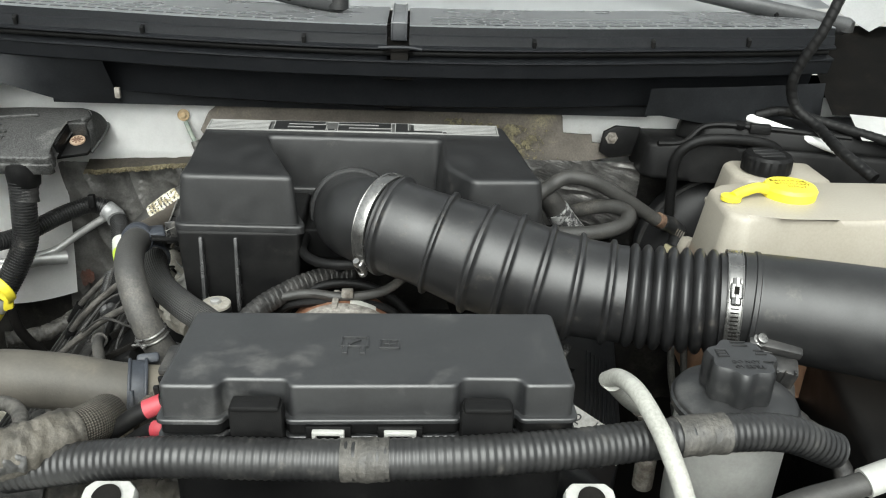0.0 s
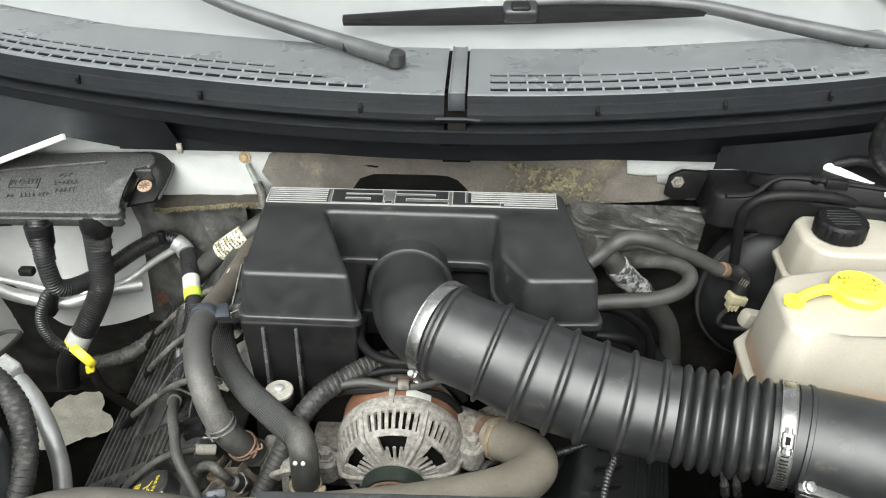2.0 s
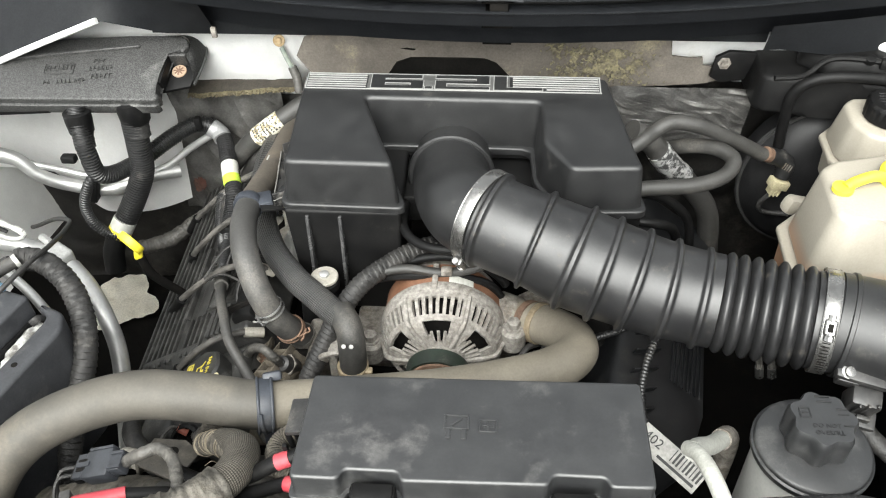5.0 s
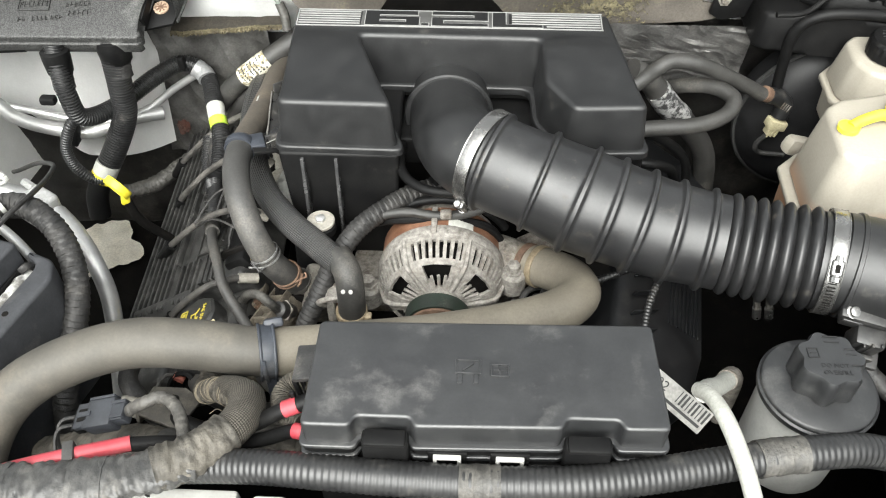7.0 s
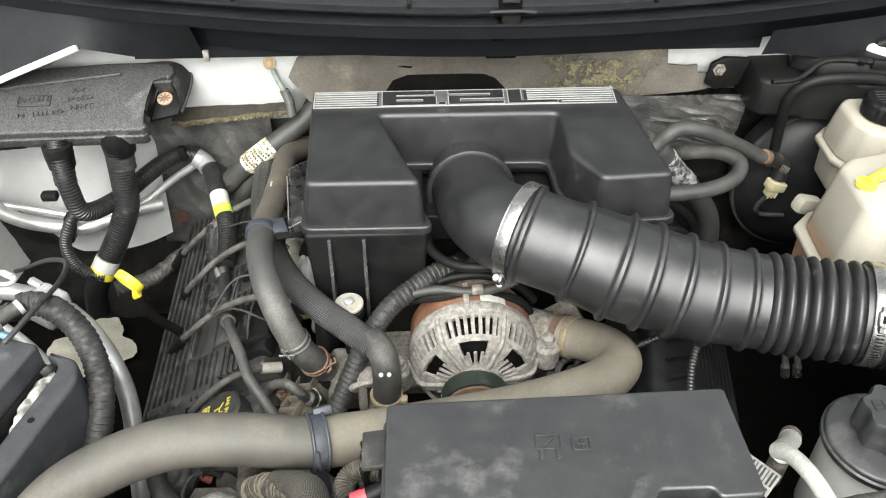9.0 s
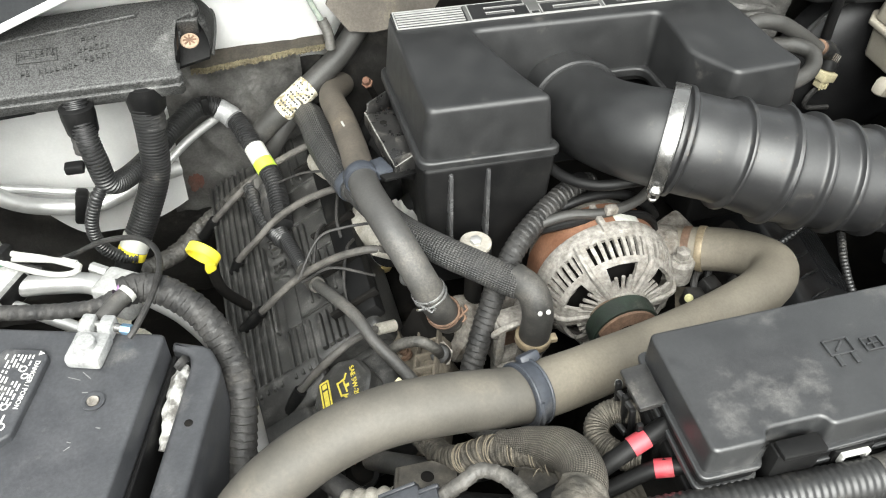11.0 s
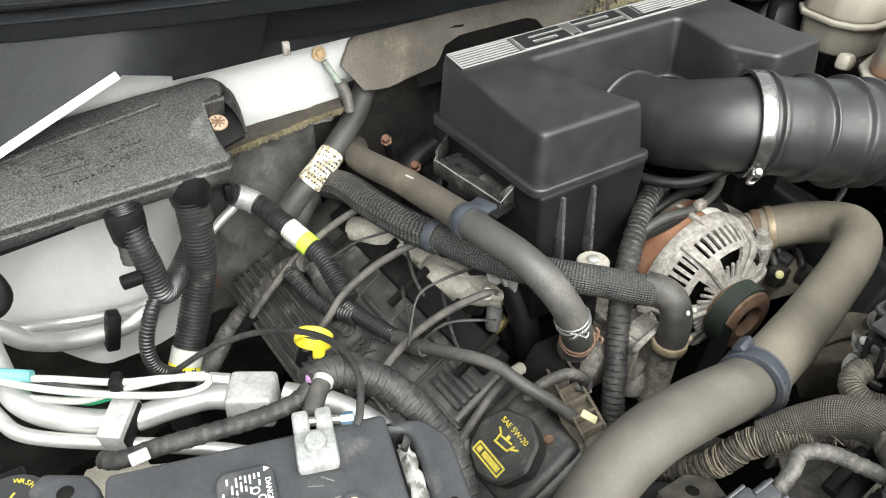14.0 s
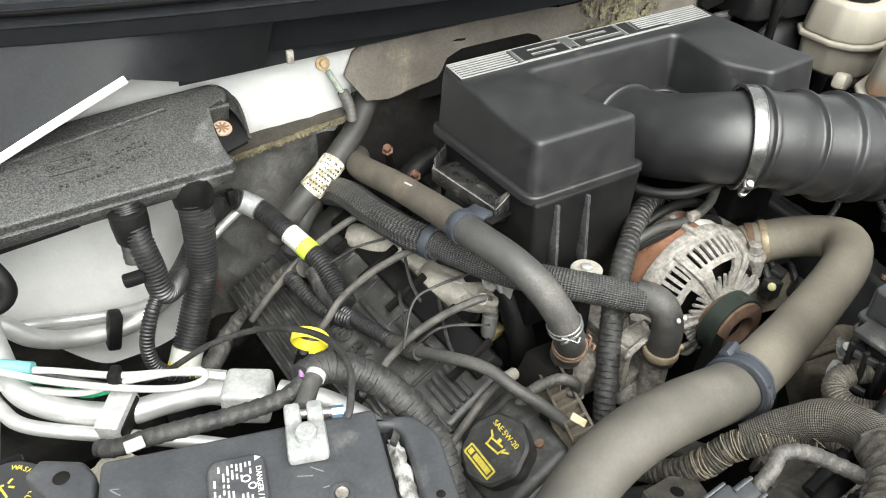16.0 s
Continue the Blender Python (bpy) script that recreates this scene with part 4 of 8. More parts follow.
part("hub", lathe([(0.018, 0.040), (0.028, 0.042), (0.029, 0.054), (0.018, 0.058)], (AC_.x, 0.786, AC_.z), AX, 32), alt_cast, front)
# domed shell with a row of small slots and six windows in its face
SHELL = [(0.0800, 0.004), (0.0790, 0.012), (0.0765, 0.019), (0.0735, 0.026), (0.0700, 0.033), (0.0655, 0.0395), (0.0560, 0.0435), (0.0450, 0.0455), (0.0340, 0.0475), (0.0270, 0.050)]
bm = lathe(SHELL, (AC_.x, 0.786, AC_.z), AX, 216, ring=False)
bm.faces.ensure_lookup_table()
gone = [bm.faces[-1], bm.faces[-2]]
for row in range(len(SHELL) - 1):
    for k in range(216):
        cell, place = k % 36, row
        slot = k % 4 in (1, 2) and cell > 5 and place in (1, 2, 3)
        window = place in (5, 6, 7) and (11 <= cell <= 29 if place < 7 else 15 <= cell <= 25)
        if slot or window:
            gone.append(bm.faces[row * 216 + k])
bmesh.ops.delete(bm, geom=gone, context="FACES")
bmesh.ops.solidify(bm, geom=list(bm.faces), thickness=0.0045)
for v in bm.verts:
    v.co += V((noise.noise(v.co * 170), noise.noise(v.co * 170 + V((9, 0, 0))), noise.noise(v.co * 170 + V((0, 9, 0))))) * 0.0007
part("vent_shell", bm, alt_cast, front)
for k in range(6):
    a = 2 * math.pi * (k * 36 + 3.0) / 216
    u = V((math.cos(a), 0, math.sin(a)))
    part("strut", sweep([V((AC_.x, 0.780, AC_.z)) + u * 0.0805, V((AC_.x, 0.757, AC_.z)) + u * 0.0735, V((AC_.x, 0.7440, AC_.z)) + u * 0.0650, V((AC_.x, 0.737, AC_.z)) + u * 0.030], 0.0030, 0.005, 10, worn(0.15, k)), alt_cast, front)
for k in range(36):
    a = 2 * math.pi * k / 36 + 0.05
    u = V((math.cos(a), 0, math.sin(a)))
    part("spoke", sweep([V((AC_.x, 0.7425, AC_.z)) + u * 0.050, V((AC_.x, 0.7385, AC_.z)) + u * 0.026], 0.0021, 0.006, 6), alt_cast, front)
part("rotor", lathe([(0.055, 0), (0.066, 0.004), (0.066, 0.02), (0.058, 0.026), (0.02, 0.028)], (AC_.x, 0.790, AC_.z), AX, 32), dark, alt)
part("rib", block((AC_.x - 0.010, 0.805, AC_.z + 0.0790), (0.0075, 0.045, 0.008), 0.002), alt_cast, alt)
for k in range(5):
    a = radians(64 + 4.6 * k)
    part("sticker", block((AC_.x + 0.0790 * math.cos(a), 0.803, AC_.z + 0.0790 * math.sin(a)), (0.0064, 0.016, 0.0008), 0.0002, turned(0, 90 - math.degrees(a), 0)), paper, alt, "worn pale sticker")
for x, z in ((0.089, 0.944), (-0.094, 0.910)):
    lug = part("mount_lug", lathe([(0.012, 0), (0.0165, 0.003), (0.0165, 0.030), (0.013, 0.034)], (x, 0.776, z - 0.022), (0, 0, 1), 20), alt_cast, alt)
    part("arm", block((x * 0.82, 0.786, z - 0.014), (0.034, 0.034, 0.020), 0.005), alt_cast, lug)
    part("lug_bolt", lathe([(0.012, 0), (0.012, 0.003), (0.0085, 0.0032), (0.0085, 0.012), (0.0065, 0.013)], (x, 0.776, z + 0.011), (0, 0, 1), 6), alt_cast, lug)
part("top_shield", sweep([(AC_.x + 0.0885 * math.cos(radians(a)), 0.834, AC_.z + 0.0885 * math.sin(radians(a))) for a in range(28, 156, 8)], 0.0058, 0.004, 10), black_dull, alt, "black plastic shield rim")
tan_dish = surface("dusty_tan_steel", (0.10, 0.078, 0.055), (0.18, 0.145, 0.105), rough=0.75, scale=60, fine=400, bump=0.4, dust=(0.2, 0.165, 0.12), dusty=0.3, dust_scale=40)
pul = part("pulley", lathe([(0.023, 0.0), (0.0335, 0.0), (0.0360, 0.003), (0.0360, 0.030), (0.02, 0.032), (0.020, 0.012)], (AC_.x - 0.003, 0.736, AC_.z - 0.007), AX, 40, ring=True), rust, alt)
part("pulley_face", lathe([(0.0335, -0.008), (0.031, 0.0), (0.024, -0.006), (0.012, -0.008), (0.011, 0.000), (0.006, 0.002)], (AC_.x - 0.003, 0.730, AC_.z - 0.007), AX, 32), tan_dish, pul, "dusty tan dished face")
part("shaft", lathe([(0.014, 0), (0.014, 0.05)], (AC_.x - 0.003, 0.765, AC_.z - 0.007), AX, 20), dark, pul)
part("belt_wrap", lathe([(0.0365, 0.006), (0.0395, 0.006), (0.0395, 0.027), (0.0365, 0.027)], (AC_.x - 0.003, 0.736, AC_.z - 0.007), AX, 40, ring=True), belt_green, pul, "dark green-black belt")

# ---- radiator hose ----
radh = thing("radiator_hose", "large dusty grey-brown rubber radiator hose", "hose", (-0.15, 0.6, 0.98))
RADIATOR = smooth_path([V(p) for p in ((0.098, 0.800, 0.945), (0.125, 0.787, 0.952), (0.156, 0.755, 0.968), (0.160, 0.712, 0.985), (0.120, 0.680, 0.988), (0.03, 0.648, 0.994), (-0.066, 0.616, 1.012), (-0.167, 0.588, 1.030), (-0.23, 0.584, 1.043), (-0.29, 0.581, 1.049), (-0.335, 0.575, 1.042), (-0.375, 0.561, 1.034), (-0.406, 0.544, 1.024), (-0.430, 0.522, 1.008), (-0.448, 0.494, 0.98), (-0.46, 0.46, 0.94))], 0.005)[0]
AT_STRAP = min(i for i, p in enumerate(RADIATOR) if p.x < -0.168 and i > 20)
part("hose", sweep(RADIATOR[AT_STRAP::4] + [RADIATOR[-1]], 0.0255, 0.005, 28, worn(0.012)), hose_tan, radh)
part("upper_hose", sweep(RADIATOR[:AT_STRAP:4] + [RADIATOR[AT_STRAP]], 0.0256, 0.005, 28, worn(0.012, 3)), hose_beige, radh, "dustier beige upper run")
part("hose_clamp", hoop((0.108, 0.796, 0.947), (0.75, -0.6, 0.25), 0.0262, 0.009), rust, radh)
part("hose_clamp", hoop((0.122, 0.789, 0.951), (0.75, -0.6, 0.25), 0.0262, 0.008), surface("tan_zinc", (0.2, 0.155, 0.10), (0.30, 0.25, 0.17), rough=0.5, metal=0.4, bump=0.2), radh)
part("outlet", lathe([(0.022, 0), (0.028, 0.004), (0.028, 0.03), (0.022, 0.05)], (0.066, 0.822, 0.936), (0.8, -0.55, 0.2), 24), cast, radh)

# ---- heater hose and braided hose ----
h1 = thing("coolant_hose", "grey rubber coolant hose curving over the valve cover", "hose", (-0.25, 0.9, 0.95))
COOLANT = smooth_path([V(p) for p in ((-0.236, 1.195, 0.974), (-0.259, 1.136, 0.995), (-0.257, 1.043, 1.017), (-0.2565, 0.969, 1.032), (-0.258, 0.913, 1.044), (-0.258, 0.865, 1.051), (-0.249, 0.819, 1.049), (-0.237, 0.788, 1.035), (-0.222, 0.767, 1.006), (-0.208, 0.763, 0.972), (-0.194, 0.772, 0.938), (-0.186, 0.784, 0.915))], 0.005)[0]
AT_CLIP = max(i for i, p in enumerate(COOLANT) if p.y > 0.895)
part("hose", sweep(COOLANT[:AT_CLIP + 1:3] + [COOLANT[AT_CLIP]], 0.0168, 0.005, 20, worn(0.012, 4)), hose_brown, h1)
part("lower_hose", sweep([COOLANT[AT_CLIP]] + COOLANT[AT_CLIP + 2::3] + [COOLANT[-1]], 0.0166, 0.005, 20, worn(0.012, 8)), hose_slate, h1, "dark grey rubber below the blue clip")
br = thing("braided_hose", "black hose in a woven braided sleeve", "hose", (-0.2, 0.85, 0.95))
part("sleeve", sweep([(-0.262, 0.945, 0.996), (-0.250, 0.905, 0.998), (-0.224, 0.852, 0.999), (-0.187, 0.803, 1.002), (-0.160, 0.779, 0.999), (-0.132, 0.757, 0.993), (-0.120, 0.747, 0.992)], 0.0165, 0.003, 32, lambda s, a, i: 1.0), braid_mat, br)
part("elbow_hose", sweep([(-0.124, 0.757, 0.994), (-0.110, 0.735, 0.990), (-0.106, 0.722, 0.966), (-0.108, 0.722, 0.92)], 0.0168, 0.004, 24), hose_grey, br)

# ---- large conduits at the firewall ----
cond = thing("wiring_conduit", "thick black corrugated wiring conduit", "conduit", (-0.5, 1.08, 0.95))
part("conduit", sweep([(-0.486, 1.095, 1.075), (-0.488, 1.088, 1.05), (-0.490, 1.082, 1.0), (-0.497, 1.080, 0.95), (-0.520, 1.064, 0.90), (-0.548, 1.042, 0.854)], 0.0182, 0.0011, 22, ribbed(0.13)), conduit_mat, cond)
cond2 = thing("wiring_conduit", "black corrugated wiring conduit branching beside the firewall", "conduit", (-0.55, 1.05, 0.95))
part("conduit", sweep([(-0.560, 1.07, 1.075), (-0.558, 1.058, 1.05), (-0.553, 1.045, 1.01), (-0.546, 1.048, 0.967), (-0.515, 1.09, 0.955), (-0.465, 1.155, 0.968), (-0.43, 1.185, 0.972), (-0.395, 1.18, 0.955), (-0.372, 1.125, 0.938), (-0.354, 1.075, 0.920), (-0.350, 1.04, 0.905), (-0.350, 1.005, 0.894)], 0.0138, 0.0011, 18, ribbed(0.14)), conduit_mat, cond2)

# ---- corrugated hose over the radiator ----
fat = thing("front_conduit", "thick black corrugated hose along the radiator", "conduit", (0.1, 0.42, 1.05))
part("conduit", sweep([(-0.215, 0.440, 1.062), (-0.150, 0.434, 1.078), (-0.090, 0.426, 1.089), (-0.025, 0.421, 1.092), (0.045, 0.418, 1.094), (0.12, 0.419, 1.097), (0.19, 0.431, 1.094), (0.25, 0.445, 1.091), (0.31, 0.457, 1.089), (0.37, 0.468, 1.082), (0.42, 0.475, 1.060)], 0.0150, 0.0014, 24, lambda s, a, i: (1.0 if i % 4 < 2 else 0.955) + 0.012 * noise.noise(V((math.cos(a), math.sin(a), s * 40)))), conduit_mat, fat)
part("tape_wrap", sweep([(0.030, 0.4184, 1.0935), (0.048, 0.418, 1.0942), (0.064, 0.418, 1.0950)], 0.0153, 0.0012, 24, wrinkled(0.05, 0.012, 9)), tape_dirty, fat, "old brown tape wrap")
part("tape_wrap", sweep([(0.278, 0.4512, 1.0902), (0.298, 0.455, 1.0896), (0.318, 0.4585, 1.0882)], 0.0156, 0.0012, 24, wrinkled(0.05, 0.012, 6)), tape_dirty, fat)

# ---- valve cover under the ignition wires ----
VT = Matrix.Translation((-0.350, 0.905, 0.870)) @ turned(0, -29, 2)
rib_mat = surface("dusty_black_ribs", (0.014, 0.014, 0.0135), (0.034, 0.033, 0.031), rough=0.45, scale=50, fine=700, bump=0.3, dust=(0.15, 0.146, 0.138), dusty=0.34, dust_scale=42, spec=0.6)
vc = thing("valve_cover", "dusty black ribbed plastic valve cover", "valve cover", (-0.35, 0.9, 0.8))
part("cover", prism([(-0.106, -0.128), (0.10, -0.118), (0.10, 0.295), (-0.106, 0.295)], -0.07, 0, 0.008, 0.006, 3, None, VT), rib_mat, vc)
part("front_step", prism([(-0.104, -0.238), (0.098, -0.238), (0.098, -0.105), (-0.104, -0.105)], -0.09, -0.024, 0.012, 0.006, 4, None, VT), rib_mat, vc)
part("step_ramp", block(VT @ V((-0.040, -0.128, -0.013)), (0.11, 0.050, 0.022), 0.008, VT.to_3x3().to_4x4() @ turned(28), None, 3), rib_mat, vc)
for y0, y1, x0, n in ((-0.125, -0.055, -0.018, 4), (-0.125, 0.285, -0.096, 7)):
    for i in range(n):
        part("rib", block(VT @ V((x0 + i * 0.0098, (y0 + y1) / 2, 0.0005)), (0.0042, y1 - y0, 0.0085), 0.0012, VT.to_3x3().to_4x4()), rib_mat, vc)
for i in range(4):
    part("rib", block(VT @ V((0.026 + i * 0.009, -0.082, 0.002)), (0.0064, 0.052, 0.0085), 0.0012, VT.to_3x3().to_4x4()), rib_mat, vc)
for i in range(3):
    part("rib", block(VT @ V((0.014 + i * 0.009, 0.065, 0.002)), (0.0064, 0.075, 0.007), 0.0012, VT.to_3x3().to_4x4()), rib_mat, vc)
for i in range(6):
    part("rib", block(VT @ V((-0.020 + i * 0.0135, 0.235, 0.0006)), (0.0036, 0.095, 0.007), 0.0010, VT.to_3x3().to_4x4()), rib_mat, vc)
for i in range(4):
    part("rib", block(VT @ V((0.022 + i * 0.0115, 0.005, 0.0006)), (0.0034, 0.075, 0.007), 0.0010, VT.to_3x3().to_4x4()), rib_mat, vc)
for y in (-0.045, 0.045, 0.112, 0.178):
    part("cross_rib", block(VT @ V((0.035, y, 0.0008)), (0.060, 0.0036, 0.005), 0.0010, VT.to_3x3().to_4x4()), rib_mat, vc)
part("groove_wall", block(VT @ V((-0.029, 0.024, 0.003)), (0.004, 0.15, 0.010), 0.0015, VT.to_3x3().to_4x4()), rib_mat, vc)
part("letters", letters("POWERED BY", 0.029, VT @ Matrix.Translation((-0.012, 0.118, 0.001)) @ turned(0, 0, -90), 0.0034, 1.0), rib_mat, vc)
part("name_bar", block(VT @ V((-0.006, -0.018, 0.001)), (0.020, 0.07, 0.004), 0.002, VT.to_3x3().to_4x4()), rib_mat, vc)
part("coil_rail", prism([(0.066, -0.10), (0.104, -0.10), (0.104, 0.25), (0.066, 0.25)], -0.01, 0.010, 0.004, 0.003, 2, None, VT), black_dull, vc)
for i in range(5):
    part("bridge", block(VT @ V((0.078, -0.08 + i * 0.068, 0.012)), (0.062, 0.006, 0.010), 0.0015, VT.to_3x3().to_4x4()), dark, vc)
part("end_bulge", block(VT @ V((0.040, -0.176, -0.032)), (0.100, 0.098, 0.030), 0.012, VT.to_3x3().to_4x4(), None, 4), rib_mat, vc)
part("side_step", block(VT @ V((-0.055, -0.185, -0.030)), (0.07, 0.10, 0.03), 0.010, VT.to_3x3().to_4x4(), None, 3), rib_mat, vc)

# oil filler cap: black knob with yellow print
oil = thing("oil_filler_cap", "black oil filler cap with yellow printed marks", "cap", (-0.327, 0.722, 0.836))
OT = Matrix.Translation((-0.318, 0.732, 0.891)) @ turned(0, -35, 0) @ turned(0, 0, -90)
ox = OT.to_3x3() @ V((0, 0, 1))
part("cap", lathe([(0.030, -0.045), (0.034, -0.042), (0.038, -0.012), (0.0375, -0.003), (0.0345, 0.0), (0.01, 0.0005)], OT.translation, ox, 60, wave=lambda a, h: 1 + 0.025 * math.cos(8 * a)), rib_mat, oil)
yellow_ink = surface("yellow_print", (0.46, 0.38, 0.05), (0.54, 0.45, 0.07), rough=0.5, bump=0, dust=DUST, dusty=0.1)
part("print", letters("SAE 5W-20", 0.0085, OT @ Matrix.Translation((0.0, 0.019, 0.0012)), 0.0004), yellow_ink, oil, "yellow printed grade")
bm = bmesh.new()
for x, y, w, h in ((0, -0.0175, 0.040, 0.002), (0, -0.0285, 0.040, 0.002), (-0.0205, -0.023, 0.002, 0.012), (0.0205, -0.023, 0.002, 0.012), (0.004, -0.023, 0.026, 0.006), (-0.015, -0.023, 0.006, 0.006)):
    block(OT @ V((x, y + 0.004, 0.0012)), (w, h, 0.0006), 0, OT.to_3x3().to_4x4(), bm)
part("name_panel", bm, yellow_ink, oil, "yellow printed name panel")
bm = bmesh.new()
for x, y, w, h, r in ((0, 0.003, 0.020, 0.002, 8), (0, 0.011, 0.016, 0.002, 8), (-0.009, 0.007, 0.002, 0.010, 8), (0.010, 0.008, 0.002, 0.010, -20), (0.014, 0.010, 0.010, 0.002, 35), (-0.012, 0.013, 0.008, 0.002, -30), (0, 0.014, 0.004, 0.004, 0)):
    block(OT @ V((x, y - 0.004, 0.0012)), (w, h, 0.0006), 0, OT.to_3x3().to_4x4() @ turned(0, 0, r), bm)
part("can_symbol", bm, yellow_ink, oil, "yellow oil can symbol")

# ---- engine front and block ----
eng = thing("engine_block", "grimy engine block below the intake, shade kept in its dark colour", "engine", (0, 0.9, 0.6))
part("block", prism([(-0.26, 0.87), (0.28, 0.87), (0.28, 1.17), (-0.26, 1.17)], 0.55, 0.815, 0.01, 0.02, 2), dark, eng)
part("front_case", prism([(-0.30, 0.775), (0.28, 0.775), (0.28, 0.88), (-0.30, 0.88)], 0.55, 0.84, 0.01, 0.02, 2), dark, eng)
part("alternator_bracket", prism([(-0.125, 0.80), (0.11, 0.80), (0.11, 0.86), (-0.125, 0.86)], 0.83, 0.905, 0.006, 0.004, 2), cast, eng)
# castings below 0.87 take the near-black shade colour
for x, y, z, sx, sy, sz in ((-0.16, 0.79, 0.885, 0.05, 0.06, 0.06), (-0.205, 0.80, 0.86, 0.06, 0.05, 0.09), (0.19, 0.83, 0.86, 0.09, 0.07, 0.09), (0.13, 0.85, 0.90, 0.05, 0.06, 0.06), (-0.24, 0.73, 0.84, 0.07, 0.06, 0.08)):
    part("casting", block((x, y, z), (sx, sy, sz), 0.008, turned(10, 20 * (1 if x < 0 else -1), 15)), cast if z > 0.87 else dark, eng)
for x, z, r in ((-0.10, 0.74, 0.07), (0.06, 0.66, 0.09), (0.19, 0.76, 0.06)):
    part("belt_pulley", lathe([(0.02, -0.004), (r - 0.012, 0.0), (r, 0.004), (r, 0.03), (r - 0.01, 0.034)], (x, 0.725, z), (0, 1, 0), 40), dark, eng)
belt = tagged(part("drive_belt", sheet(24, 4, lambda u, v: V((-0.0385 - 0.012 * u - 0.05 * u * u, 0.697 + 0.021 * v, 0.935 - 0.17 * u)), 0.004), surface("belt_rubber", (0.012, 0.014, 0.012), rough=0.5, bump=0.2)), "black rubber drive belt from the alternator pulley", "belt")

# right valve cover
RT = Matrix.Translation((0.285, 0.78, 0.895)) @ turned(-4, 30, -14)
rvc = thing("valve_cover", "black plastic valve cover with angled ribs beside the canister", "valve cover", (0.28, 0.8, 0.8))
rvc_mat = surface("blue_black_plastic", (0.0060, 0.0064, 0.0072), (0.012, 0.0125, 0.0135), rough=0.42, spec=0.45, scale=40, fine=600, bump=0.2, dust=(0.07, 0.066, 0.06), dusty=0.14, dust_scale=30)
part("cover", prism([(-0.078, -0.15), (0.058, -0.15), (0.072, -0.05), (0.072, 0.34), (-0.078, 0.34)], -0.09, 0, 0.010, 0.006, 4, None, RT), rvc_mat, rvc)
for i in range(5):
    part("rib", block(RT @ V((-0.030, -0.105 + i * 0.034, 0.004)), (0.046, 0.0028, 0.011), 0.001, RT.to_3x3().to_4x4() @ turned(0, 0, 38)), rvc_mat, rvc)
for i in range(8):
    part("fine_rib", block(RT @ V((0.012 + i * 0.0065, 0.055, 0.001)), (0.0022, 0.16, 0.003), 0.0006, RT.to_3x3().to_4x4()), rvc_mat, rvc)
part("plug_red", lathe([(0.003, 0), (0.005, 0.001), (0.005, 0.005), (0.003, 0.006)], RT @ V((-0.060, -0.120, 0.0)), RT.to_3x3() @ V((0, 0, 1)), 12), rust, rvc, "rust-red bolt")

# ---- fuel rail and injector between the cover and the hoses ----
rail = thing("fuel_rail", "dusty cast fuel rail beside the intake", "fuel rail", (-0.23, 0.98, 0.9))
part("rail", sweep([(-0.275, 1.075, 0.92), (-0.255, 1.035, 0.915), (-0.240, 0.99, 0.915), (-0.228, 0.94, 0.925), (-0.222, 0.895, 0.935)], 0.0125, 0.005, 18), rail_cast, rail)
# two swollen runners cast on the rail, each with raised bright lines for highlights
for pts, r in ((((-0.292, 1.108, 0.916), (-0.276, 1.078, 0.918), (-0.262, 1.050, 0.918), (-0.240, 1.024, 0.918)), 0.0190), (((-0.236, 0.992, 0.912), (-0.248, 0.962, 0.914), (-0.240, 0.938, 0.916), (-0.222, 0.912, 0.918), (-0.204, 0.890, 0.918)), 0.0205)):
    run = part("runner", sweep(pts, lambda u, r=r: r * (0.72 + 0.28 * math.sin(math.pi * min(1, u * 1.15)) ** 0.5), 0.003, 24, worn(0.04, r * 900)), rail_cast, rail)
    for k, (dx, dz) in enumerate(((0.0, 0.0), (-0.011, -0.005))):
        line = [V(p) + V((dx - 0.003, 0, dz + r * (0.93 if k == 0 else 0.86))) for p in pts[1:]]
        part("highlight_line", sweep(line, 0.0013, 0.003, 6), alu, run)
for y, x in ((1.03, -0.250), (0.945, -0.226), (0.912, -0.192)):
    inj = part("injector", lathe([(0.008, -0.06), (0.010, -0.055), (0.010, -0.03), (0.007, -0.028), (0.007, -0.01), (0.010, -0.006), (0.010, 0.0)], (x - 0.008, y - 0.004, 0.918), (0.15, 0.1, 1), 16), alu, rail)
    part("injector_plug", block((x - 0.006, y - 0.010, 0.861), (0.018, 0.014, 0.018), 0.002, turned(20, 10, 20)), surface("brass_connector", (0.34, 0.27, 0.12), rough=0.4, metal=0.5, bump=0.1), inj)
for a, b in (((-0.262, 1.065, 0.925), (-0.285, 1.06, 0.92)), ((-0.246, 0.98, 0.92), (-0.27, 0.972, 0.915))):
    part("fitting", sweep([a, b], 0.006, 0.01, 8), alu, rail)

for p, r in (((-0.262, 1.055, 0.916), 0.020), ((-0.243, 0.985, 0.914), 0.021), ((-0.226, 0.915, 0.928), 0.020)):
    part("rail_boss", lathe([(r * 0.6, -0.012), (r, -0.006), (r, 0.004), (r * 0.8, 0.008), (r * 0.3, 0.009)], p, (-0.45, 0, 0.9), 24), rail_cast, rail)
for p in ((-0.276, 1.020, 0.900), (-0.262, 0.945, 0.905)):
    part("corroded_tip", sweep([p, V(p) + V((-0.012, -0.004, -0.004))], 0.0055, 0.002, 10, worn(0.5, p[1] * 30)), surface("chalky_corrosion", (0.26, 0.25, 0.13), (0.36, 0.34, 0.22), rough=0.9, bump=0.6), rail, "chalky corroded tip")
